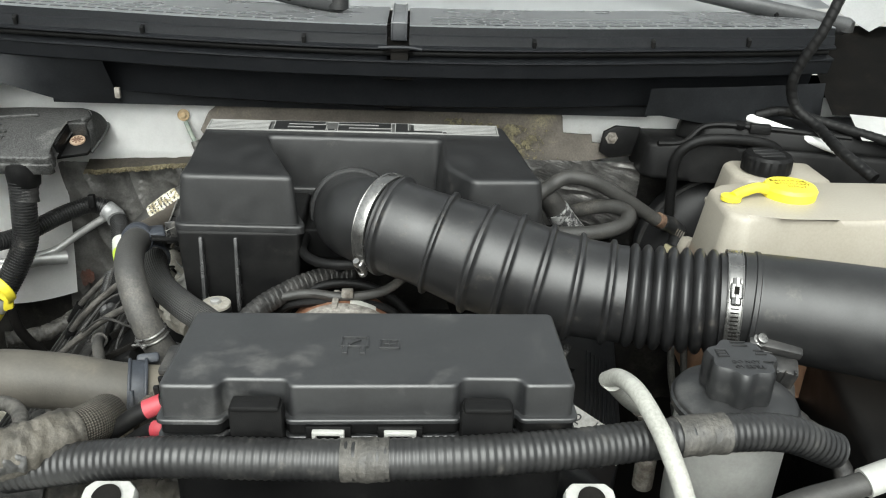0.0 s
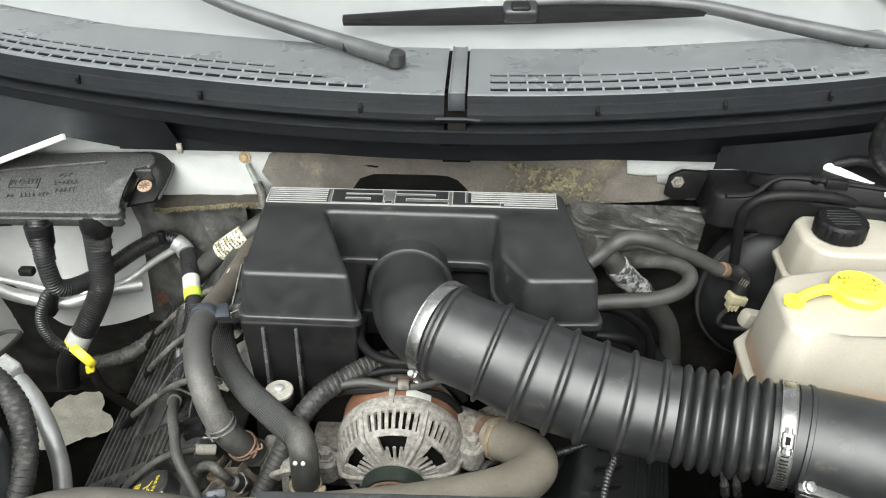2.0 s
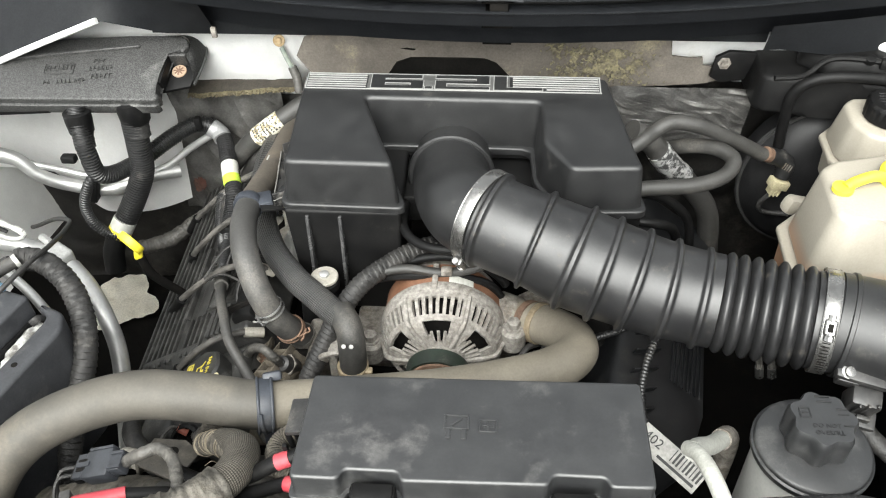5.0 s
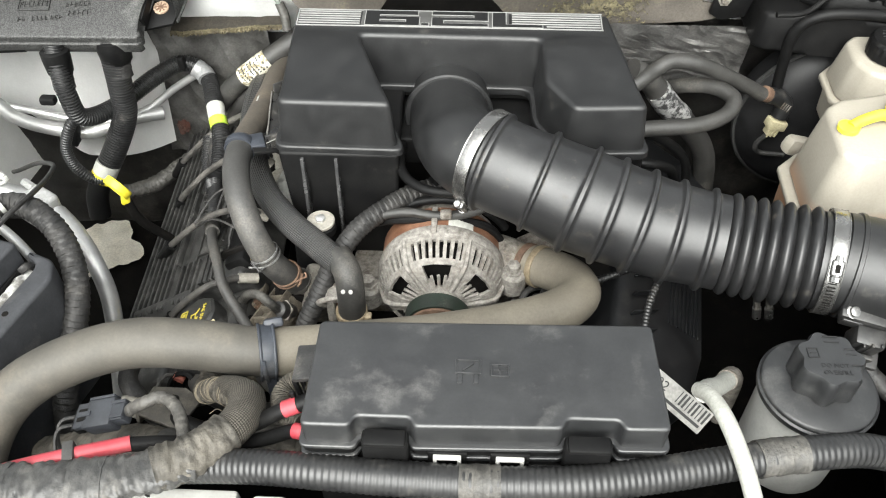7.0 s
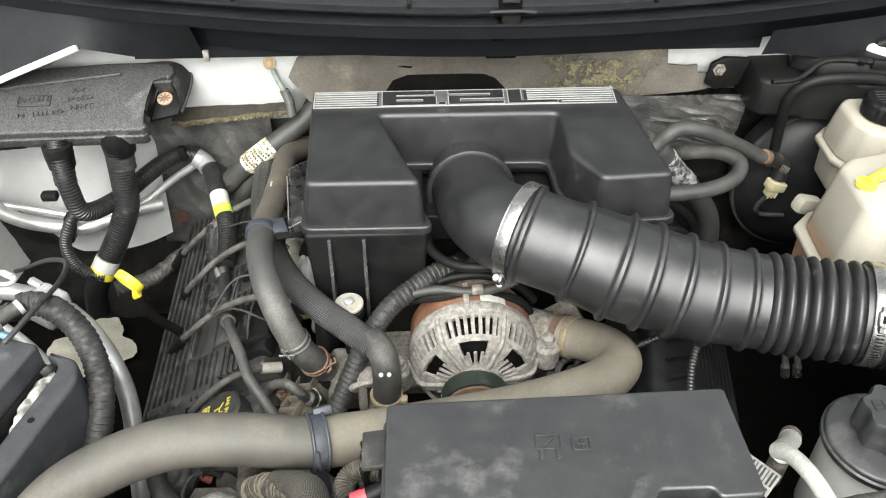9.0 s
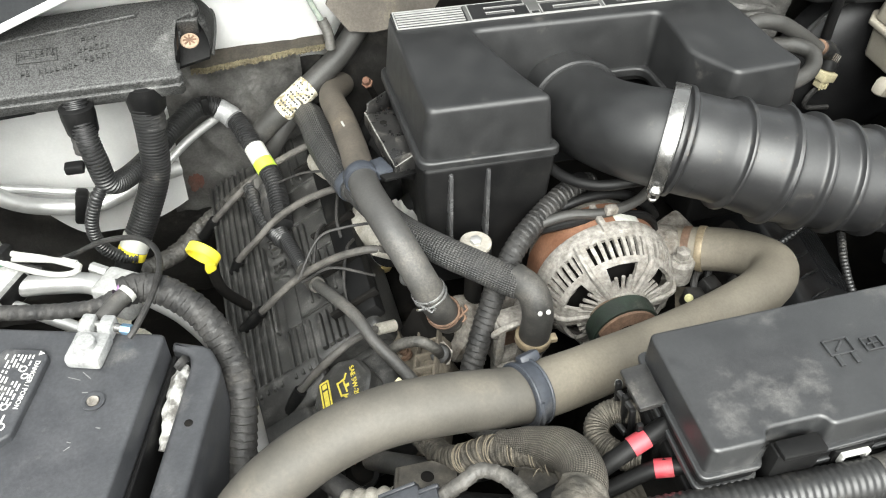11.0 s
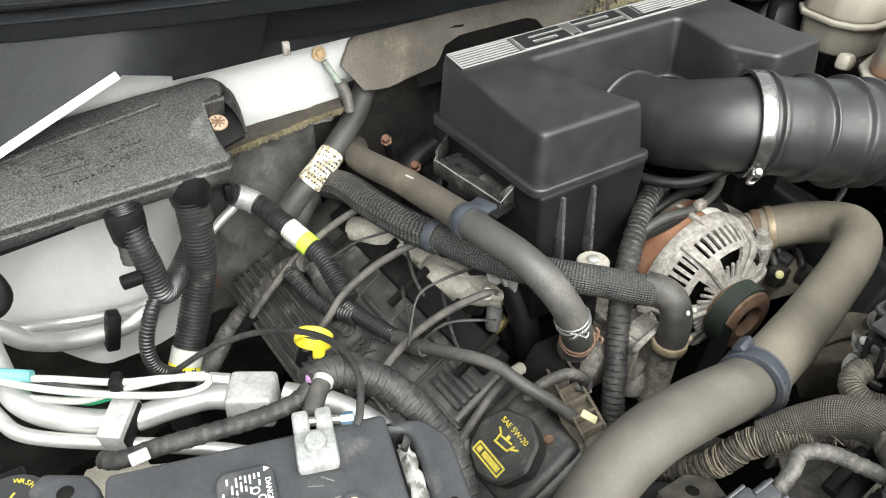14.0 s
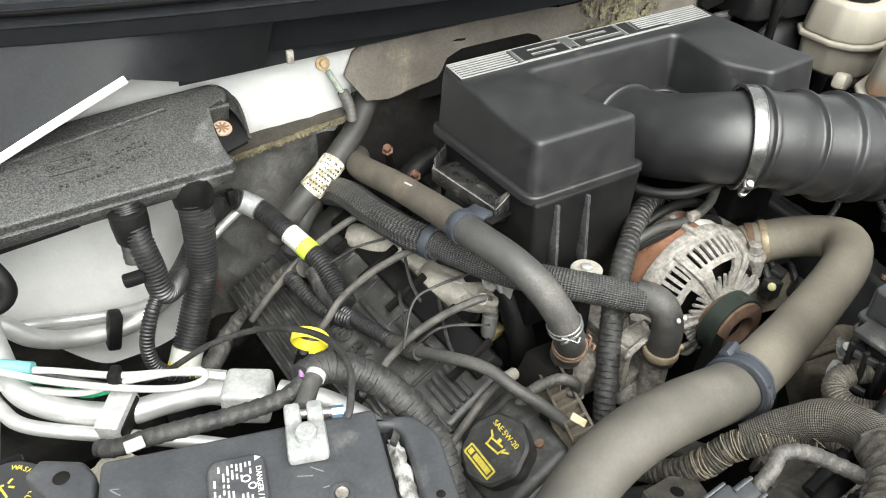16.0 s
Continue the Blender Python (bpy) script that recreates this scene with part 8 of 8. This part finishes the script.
for pts, mat in ((((-0.37, 0.66, 0.90), (-0.35, 0.61, 0.93), (-0.32, 0.58, 0.925), (-0.28, 0.56, 0.92)), tape_mat), (((-0.30, 0.66, 0.86), (-0.27, 0.62, 0.90), (-0.22, 0.60, 0.90), (-0.17, 0.61, 0.88)), hose_grey), (((-0.24, 0.69, 0.88), (-0.21, 0.65, 0.92), (-0.19, 0.62, 0.93), (-0.15, 0.60, 0.91)), tape_dirty)):
    tagged(part("lower_hose", sweep(pts, 0.011, 0.004, 14, worn(0.03)), mat), "dusty hose under the radiator hose", "hose", "lower hoses")

# pipe and tag between the fuse box and the canister
wp = thing("painted_pipe", "bent pale painted metal pipe", "pipe", (0.26, 0.48, 1.05))
pale = surface("pale_grey_paint", (0.27, 0.27, 0.245), (0.34, 0.34, 0.31), rough=0.5, bump=0.1, dust=DUST, dusty=0.2)
part("pipe", sweep([(0.238, 0.512, 1.100), (0.243, 0.498, 1.112), (0.249, 0.472, 1.119), (0.256, 0.446, 1.114), (0.263, 0.420, 1.102), (0.272, 0.395, 1.076), (0.282, 0.375, 1.03), (0.288, 0.365, 0.97)], 0.0072, 0.004, 16), pale, wp)
part("joint", sweep([(0.241, 0.506, 1.104), (0.250, 0.520, 1.090), (0.272, 0.545, 1.058), (0.298, 0.578, 1.025)], 0.0090, 0.004, 18), pale, wp)
part("drop", sweep([(0.290, 0.568, 1.035), (0.306, 0.590, 1.010), (0.316, 0.603, 0.975), (0.318, 0.606, 0.91)], 0.0105, 0.004, 14), cast, wp)
tg = thing("paper_tag", "paper part tag with printed digits", "tag", (0.235, 0.545, 1.0))
TGM = Matrix.Translation((0.243, 0.560, 1.012)) @ turned(35, 10, -42)
part("tag", block(TGM.translation, (0.075, 0.026, 0.0012), 0.0004, TGM.to_3x3().to_4x4()), surface("grey_dusty_tag", (0.24, 0.235, 0.22), (0.34, 0.33, 0.31), rough=0.7, scale=80, bump=0.1, dust=DUST, dusty=0.3), tg)
part("digits", letters("402", 0.014, TGM @ Matrix.Translation((-0.022, 0.003, 0.0009)), 0.0003), ink, tg)
bm = bmesh.new()
for i in range(9):
    block(TGM @ V((0.002 + 0.004 * i, 0.004, 0.0009)), (0.0022 if i % 3 else 0.001, 0.014, 0.0004), 0, TGM.to_3x3().to_4x4(), bm)
block(TGM @ V((0.012, -0.007, 0.0009)), (0.044, 0.003, 0.0004), 0, TGM.to_3x3().to_4x4(), bm)
part("bar_print", bm, ink, tg)
wr = thing("corrugated_wire", "thin corrugated wire sleeve beside the fuse box", "conduit", (0.22, 0.66, 0.98))
part("sleeve", sweep([(0.255, 0.735, 0.995), (0.240, 0.70, 0.985), (0.232, 0.66, 0.972), (0.238, 0.62, 0.962), (0.252, 0.585, 0.965)], 0.0048, 0.0011, 10, ribbed(0.16)), conduit_mat, wr)
part("cross_sleeve", sweep([(0.145, 0.76, 0.945), (0.19, 0.765, 0.955), (0.235, 0.775, 0.97), (0.26, 0.79, 0.985)], 0.0045, 0.0011, 10, ribbed(0.16)), conduit_mat, wr)
sp = thing("wire_ends", "pair of sleeved wires with metal ends", "wire", (0.41, 0.78, 0.9))
for dx in (0.0, 0.016):
    part("wire", sweep([(0.395 + dx, 0.80, 0.97), (0.402 + dx, 0.795, 0.92), (0.412 + dx, 0.792, 0.88)], 0.0045, 0.004, 8), tape_dirty, sp)
    part("wire_end", sweep([(0.412 + dx, 0.792, 0.88), (0.416 + dx, 0.791, 0.862)], 0.0058, 0.003, 10), steel, sp)

# radiator support: white retaining clips and the crossmember under the corrugated hose
for x in (-0.124, 0.203):
    cl = thing("radiator_clip", "white plastic retaining clip with a round hole", "clip", (x, 0.375, 1.08), "radiator clips")
    part("tab", prism([(-0.020, -0.020), (0.020, -0.020), (0.018, 0.012), (0.012, 0.018), (-0.012, 0.018), (-0.018, 0.012)], 0, 0.010, 0.002, 0.001, 2, None, Matrix.Translation((x, 0.390, 1.073)) @ turned(18)), white_plastic, cl)
    part("hole_rim", lathe([(0.006, 0), (0.0095, 0.001), (0.0095, 0.0025), (0.006, 0.003)], V((x, 0.390, 1.0835)), (0, -0.3, 1), 24), dark, cl)
xm = thing("radiator_crossmember", "pale radiator crossmember with dark slots", "crossmember", (0.05, 0.36, 1.0))
part("beam", prism([(-0.85, 0.30), (0.90, 0.30), (0.90, 0.385), (-0.85, 0.385)], 0.98, 1.040, 0.004, 0, 2), black_dull, xm)
for x, w in ((-0.035, 0.062), (0.105, 0.066)):
    part("pad", block((x, 0.362, 1.062), (w, 0.05, 0.030), 0.005, turned(10)), white_plastic, xm)
part("pad", block((-0.225, 0.396, 1.040), (0.13, 0.06, 0.022), 0.004, turned(6)), white_plastic, xm)
part("end_panel", block((0.40, 0.40, 1.045), (0.12, 0.04, 0.012), 0.002, turned(0, 0, 10)), white_plastic, xm)
fh = thing("heater_line", "black hose with a white fitting in front of the canister", "hose", (0.38, 0.39, 1.07))
part("hose", sweep([(0.30, 0.385, 1.055), (0.345, 0.392, 1.078), (0.38, 0.396, 1.088), (0.40, 0.398, 1.094)], 0.0085, 0.004, 14), hose_grey, fh)
part("fitting", sweep([(0.396, 0.398, 1.093), (0.42, 0.402, 1.10), (0.45, 0.41, 1.10)], 0.0105, 0.004, 16), white_plastic, fh, "white plastic fitting")

# torn scraps low in the bay
def scrap_sheet(cx, cy, cz, w, d, seed, tilt=0.0):
    """A torn flake: rings out from its middle to a ragged edge."""
    def f(u, v):
        a = 2 * math.pi * u
        corner = 1 + 0.30 * noise.noise(V((math.cos(a) * 1.1, math.sin(a) * 1.1, seed))) + 0.10 * noise.noise(V((math.cos(a) * 5, math.sin(a) * 5, seed))) + 0.12 * math.cos(4 * a + seed)
        r = 0.5 * v * corner
        x, y = r * math.cos(a), r * math.sin(a)
        return V((cx + w * x, cy + d * y, cz + tilt * y + 0.006 * noise.noise(V((x * 6, y * 6, seed)))))
    return sheet(72, 8, f, 0.002)


cream = surface("cream_torn_paper", (0.72, 0.68, 0.58), (0.80, 0.77, 0.68), rough=0.9, scale=30, fine=200, bump=0.5)
tagged(part("torn_scrap", scrap_sheet(-0.66, 1.130, 0.594, 0.15, 0.14, 1.0), cream), "torn cream scrap lying low in the wheel house", "scrap")
tagged(part("torn_scrap", scrap_sheet(-0.214, 0.890, 0.968, 0.036, 0.05, 5.0, 0.03), white_plastic), "torn white scrap caught behind the braided hose", "scrap")
tagged(part("red_patch", scrap_sheet(-0.464, 1.1965, 0.835, 0.024, 0.006, 2.0, 0.028), surface("faded_red_plastic", (0.13, 0.05, 0.035), (0.075, 0.045, 0.035), rough=0.6, bump=0.2)), "faded red scrap on the wrinkled foil", "scrap")

# terminal cover on the fuse box side
part("terminal_cover", block((-0.100, 0.516, 1.066), (0.022, 0.060, 0.048), 0.006, turned(0, -8, 0), None, 3), black_dull, fuse)
for i in range(4):
    part("terminal_rib", block((-0.1245, 0.494 + 0.014 * i, 1.080), (0.005, 0.0045, 0.044), 0.0012, turned(0, -8, 0)), black_dull, fuse)
for z in (1.062, 1.094):
    part("terminal_latch", block((-0.1262, 0.522, z), (0.004, 0.020, 0.0065), 0.001, turned(0, -8, 12)), plug_mat, fuse)
part("terminal_cap", block((-0.116, 0.520, 1.111), (0.022, 0.040, 0.006), 0.002, turned(0, -8, 0)), plug_mat, fuse)
part("caked_dirt", sweep([(-0.112, 0.547, 1.046), (-0.114, 0.549, 1.054), (-0.112, 0.548, 1.062)], 0.0048, 0.0018, 10, worn(0.7, 2)), surface("pale_caked_dirt", (0.30, 0.29, 0.27), (0.45, 0.44, 0.41), rough=0.95, bump=0.6), fuse, "pale caked dirt")
part("white_screw", lathe([(0.0025, 0), (0.0035, 0.001), (0.0035, 0.004), (0.002, 0.005)], (-0.122, 0.540, 1.092), (-1, 0.2, 0.3), 12), white_plastic, fuse, "white plastic screw")
part("end_bead", sweep([(-0.187, 0.783, 0.919), (-0.186, 0.785, 0.912)], 0.0180, 0.002, 20), hose_taupe, h1)
part("paint_stripe", sweep([(-0.2620, 1.010, 1.0392), (-0.2610, 0.995, 1.0422)], 0.0015, 0.003, 6), white_plastic, h1, "pale paint mark")

# open socket with a red wire on the engine front below the filler cap
sk = thing("open_socket", "round dark socket with a loose red-brown wire", "socket", (-0.312, 0.655, 0.85))
part("rim", lathe([(0.0165, 0), (0.0215, 0.001), (0.0215, 0.010), (0.0165, 0.011)], (-0.312, 0.652, 0.858), (-0.3, -0.55, 0.78), 32, ring=True), black_dull, sk)
part("cup", lathe([(0.004, -0.02), (0.0160, -0.018), (0.0165, 0.004), (0.0155, 0.004), (0.014, -0.012), (0.003, -0.013)], (-0.312, 0.652, 0.858), (-0.3, -0.55, 0.78), 28), dark, sk)
part("wire", sweep([(-0.318, 0.662, 0.862), (-0.334, 0.662, 0.872), (-0.346, 0.648, 0.862), (-0.345, 0.625, 0.835), (-0.325, 0.60, 0.81)], 0.0026, 0.004, 8), tape_dirty, sk)
part("wire_joint", sweep([(-0.316, 0.661, 0.862), (-0.328, 0.663, 0.869)], 0.0048, 0.003, 8, worn(0.3)), surface("red_brown_joint", (0.2, 0.06, 0.04), rough=0.6, bump=0.2), sk, "red-brown joint")

# shelf with a bolt hole moulded on the side of the intake cover
arm = thing("mounting_arm", "scuffed glossy black shelf moulded on the intake cover", "bracket", (-0.212, 0.938, 1.06))
shelf_mat = surface("scuffed_gloss_plastic", (0.010, 0.010, 0.010), (0.03, 0.029, 0.028), rough=0.28, spec=0.8, scale=45, fine=400, bump=0.25, dust=(0.22, 0.205, 0.18), dusty=0.22, dust_scale=60)
scuff = surface("scuffed_pale_edge", (0.10, 0.097, 0.09), (0.19, 0.185, 0.17), rough=0.5, scale=120, bump=0.3)
SHELF = [(-0.236, 0.990), (-0.222, 0.882), (-0.186, 0.894), (-0.196, 0.993)]
part("shelf", prism(SHELF, 1.056, 1.0605, 0.0012, 0, 2), shelf_mat, arm)
part("outer_lip", prism([(-0.2375, 0.991), (-0.2235, 0.881), (-0.2210, 0.881), (-0.2348, 0.991)], 1.045, 1.0625, 0.001, 0, 2), shelf_mat, arm)
part("end_wall", prism([(-0.2230, 0.8810), (-0.1900, 0.8920), (-0.1910, 0.8945), (-0.2240, 0.8835)], 1.045, 1.074, 0.001, 0.0, 2), shelf_mat, arm)
part("back_wall", prism([(-0.1965, 1.021), (-0.2345, 0.991), (-0.2325, 0.9895), (-0.1945, 1.019)], 1.050, 1.074, 0.001, 0.0, 2), shelf_mat, arm)
for i, (p, q) in enumerate((((-0.2365, 0.989, 1.0626), (-0.2228, 0.882, 1.0626)), ((-0.2230, 0.8815, 1.0626), (-0.190, 0.892, 1.0742)), ((-0.2005, 0.987, 1.0612), (-0.188, 0.897, 1.0612)), ((-0.2345, 0.991, 1.0630), (-0.1975, 1.019, 1.0745)))):
    part("worn_edge", sweep([p, V(p).lerp(V(q), 0.5), q], 0.0009, 0.004, 6, worn(0.7, i * 5.0)), scuff, arm, "pale scuffed edge")
part("arm_hole", lathe([(0.0030, 0), (0.0042, 0.0005), (0.003, 0.0008)], (-0.2190, 0.968, 1.0603), (0, 0, 1), 16), dark, arm)

# ---- dusty front of the left cylinder head, its brackets and plugs ----
grime = surface("tan_road_dust", (0.055, 0.047, 0.036), (0.15, 0.128, 0.098), rough=0.95, scale=45, fine=420, bump=0.9, dust=(0.21, 0.18, 0.135), dusty=0.45, dust_scale=28, vary=0.7)
head = thing("cylinder_head_front", "dusty tan cylinder head front with a ribbed flange", "cylinder head", (-0.24, 0.73, 0.80))
HT = Matrix.Translation((-0.243, 0.738, 0.884)) @ turned(-6, -24, -16)
HR = HT.to_3x3().to_4x4()
part("casting", prism([(-0.036, -0.062), (0.030, -0.058), (0.034, 0.060), (-0.030, 0.066)], -0.070, 0.0, 0.008, 0.004, 3, None, HT), grime, head)
part("flange", prism([(0.010, -0.060), (0.040, -0.056), (0.042, 0.064), (0.012, 0.062)], -0.022, 0.005, 0.003, 0.001, 2, None, HT), grime, head)
for i in range(6):
    part("flange_web", block(HT @ V((0.026, -0.048 + 0.0205 * i, 0.009)), (0.026, 0.0035, 0.012), 0.001, HR), grime, head)
for x in (0.014, 0.038):
    part("flange_wall", block(HT @ V((x, 0.002, 0.009)), (0.0032, 0.108, 0.011), 0.001, HR), grime, head)
part("ledge", block(HT @ V((-0.020, 0.046, 0.004)), (0.024, 0.050, 0.014), 0.004, HR @ turned(0, 0, 20)), grime, head)
for k, (x, y) in enumerate(((-0.018, -0.034), (-0.004, 0.030))):
    part("head_bolt", lathe([(0.0075, 0), (0.0080, 0.002), (0.0080, 0.005), (0.0052, 0.0055), (0.0052, 0.011), (0.004, 0.012)], HT @ V((x, y, 0.002)), HT.to_3x3() @ V((0, 0, 1)), 12), rust, head)
sp2 = thing("temperature_sensor", "dusty black sensor plug beside the coolant hose", "sensor", (-0.2, 0.76, 0.88))
part("body", lathe([(0.010, -0.02), (0.0125, -0.016), (0.0125, 0.006), (0.0105, 0.010), (0.0105, 0.018), (0.007, 0.020)], (-0.203, 0.752, 0.893), (-0.2, -0.55, 0.8), 18), plug_mat, sp2)
part("collar", lathe([(0.0125, 0), (0.0150, 0.001), (0.0150, 0.005), (0.0125, 0.006)], (-0.203, 0.752, 0.893), (-0.2, -0.55, 0.8), 6, ring=True), cast, sp2)
part("latch", block((-0.206, 0.743, 0.908), (0.008, 0.007, 0.014), 0.0015, turned(30, 0, 10)), plug_mat, sp2)
part("lead", sweep([(-0.207, 0.741, 0.909), (-0.213, 0.738, 0.924), (-0.226, 0.745, 0.930), (-0.240, 0.756, 0.920), (-0.252, 0.764, 0.905), (-0.262, 0.768, 0.888)], 0.0060, 0.0014, 12, taped(0.12, 0.006, 4)), tape_dirty, sp2)
tagged(part("wire_tag", block((-0.262, 0.676, 0.955), (0.008, 0.016, 0.0030), 0.0012, turned(25, -20, 30)), surface("cream_plastic", (0.50, 0.45, 0.25), (0.58, 0.53, 0.33), rough=0.5, bump=0.1)), "small cream plastic tag on the loom", "tag")
br2 = thing("alternator_stay", "dirty cast stay with a slotted window", "bracket", (-0.118, 0.765, 0.88))
YT = Matrix.Translation((-0.122, 0.752, 0.905)) @ turned(0, 0, 8)
YR = YT.to_3x3().to_4x4()
for dx in (-0.017, 0.017):
    part("upright", block(YT @ V((dx, 0, -0.002)), (0.011, 0.024, 0.066), 0.003, YR), alt_cast, br2)
for z in (0.028, -0.028):
    part("crosspiece", block(YT @ V((0, 0, z)), (0.040, 0.024, 0.014), 0.003, YR), alt_cast, br2)
part("window_back", block(YT @ V((0, 0.006, 0)), (0.026, 0.006, 0.046), 0.001, YR), rust, br2)
part("foot", lathe([(0.013, 0), (0.017, 0.003), (0.018, 0.020), (0.014, 0.026)], YT @ V((-0.004, -0.004, -0.058)), (0, 0, 1), 20), alt_cast, br2)
part("hook", sweep([YT @ V((-0.024, -0.012, 0.020)), YT @ V((-0.030, -0.018, 0.034)), YT @ V((-0.010, -0.018, 0.040)), YT @ V((0.012, -0.014, 0.036))], 0.0036, 0.003, 8), alt_cast, br2)
tagged(part("drain_tube", sweep([(-0.196, 0.905, 0.945), (-0.192, 0.880, 0.915), (-0.190, 0.862, 0.880), (-0.188, 0.850, 0.835)], 0.0165, 0.004, 18, worn(0.02, 3)), black_dull), "thick black tube beside the injector", "hose")
for p, d in (((-0.200, 1.096, 0.982), (-0.3, -0.4, 0.85)), ((-0.204, 1.165, 0.988), (-0.3, -0.4, 0.85))):
    rb = thing("manifold_bolt", "rusty hexagonal bolt on the intake manifold", "bolt", p, "manifold bolts")
    part("head", lathe([(0.0075, 0), (0.0080, 0.002), (0.0080, 0.004), (0.0058, 0.0045), (0.0058, 0.0115), (0.0045, 0.0125)], p, d, 6), surface("orange_rust", (0.09, 0.042, 0.026), (0.16, 0.085, 0.055), rough=0.85, scale=90, bump=0.5), rb)
    part("stud", sweep([V(p), V(p) - V(d) * 0.05], 0.0050, 0.01, 8), dark, rb)
mani = thing("intake_manifold", "dusty black intake manifold runners beside the cover", "manifold", (-0.17, 1.05, 0.92))
for k in range(4):
    y = 0.93 + 0.066 * k
    part("runner", sweep([(-0.150, y, 0.985), (-0.185, y - 0.004, 0.972), (-0.212, y - 0.008, 0.940), (-0.232, y - 0.010, 0.890)], 0.0175, 0.006, 18, worn(0.03, k)), black_dull, mani)
part("plenum", prism([(-0.190, 0.885), (-0.120, 0.885), (-0.120, 1.165), (-0.190, 1.165)], 0.90, 0.972, 0.008, 0.004, 3), black_dull, mani)
# plugs and brackets right of the alternator
ps2 = thing("sensor_bracket", "dirty steel bracket with black plugs behind the radiator hose", "bracket", (0.10, 0.76, 0.90))
part("plate", prism([(-0.030, -0.020), (0.032, -0.024), (0.036, 0.020), (-0.026, 0.024)], -0.002, 0.002, 0.001, 0, 2, None, Matrix.Translation((0.115, 0.752, 0.896)) @ turned(20, -15, -20)), grime, ps2)
for k, (x, y, z) in enumerate(((0.096, 0.744, 0.918), (0.124, 0.760, 0.915), (0.140, 0.735, 0.905))):
    part("plug", block((x, y, z), (0.022, 0.018, 0.024), 0.003, turned(15 * k, 10, 20 * k)), plug_mat, ps2)
    part("plug_wire", sweep([(x, y, z), (x + 0.01, y + 0.02, z + 0.012), (x + 0.03, y + 0.04, z), (x + 0.04, y + 0.06, z - 0.03)], 0.0042, 0.004, 8), tape_mat, ps2)
part("yellow_dot", lathe([(0.0045, 0), (0.0050, 0.001), (0.0050, 0.004), (0.003, 0.005)], (0.085, 0.737, 0.930), (-0.5, -0.6, 0.6), 14), surface("dull_yellow_cap", (0.42, 0.40, 0.20), rough=0.6, bump=0.1), ps2, "dull yellow cap")
# dusty casting with a bolt between the radiator hose and the fuse box
pc = thing("pump_casting", "dusty brown pump casting with a bolt below the radiator hose", "casting", (0.084, 0.63, 0.925))
PCM = Matrix.Translation((0.084, 0.63, 0.895)) @ turned(14, -10, -30)
part("body", prism([(-0.055, -0.030), (0.050, -0.034), (0.060, 0.020), (0.010, 0.040), (-0.048, 0.028)], -0.05, 0.030, 0.007, 0.005, 3, None, PCM), grime, pc)
part("boss", lathe([(0.016, 0), (0.017, 0.003), (0.016, 0.016), (0.010, 0.019)], PCM @ V((0.030, 0.006, 0.026)), PCM.to_3x3() @ V((0, 0, 1)), 20), cast, pc)
part("bolt", lathe([(0.0110, 0), (0.0110, 0.003), (0.0078, 0.0035), (0.0078, 0.011), (0.006, 0.012)], PCM @ V((0.030, 0.006, 0.044)), PCM.to_3x3() @ V((0, 0, 1)), 6), alt_cast, pc)
part("rib", sweep([PCM @ V((-0.050, -0.004, 0.030)), PCM @ V((0.0, 0.0, 0.036)), PCM @ V((0.046, -0.020, 0.030))], 0.0055, 0.004, 10, worn(0.2)), grime, pc)
tagged(part("torn_scrap", scrap_sheet(-0.088, 0.548, 1.06, 0.018, 0.026, 8.0, 0.022), white_plastic), "torn white scrap caught beside the fuse box", "scrap")
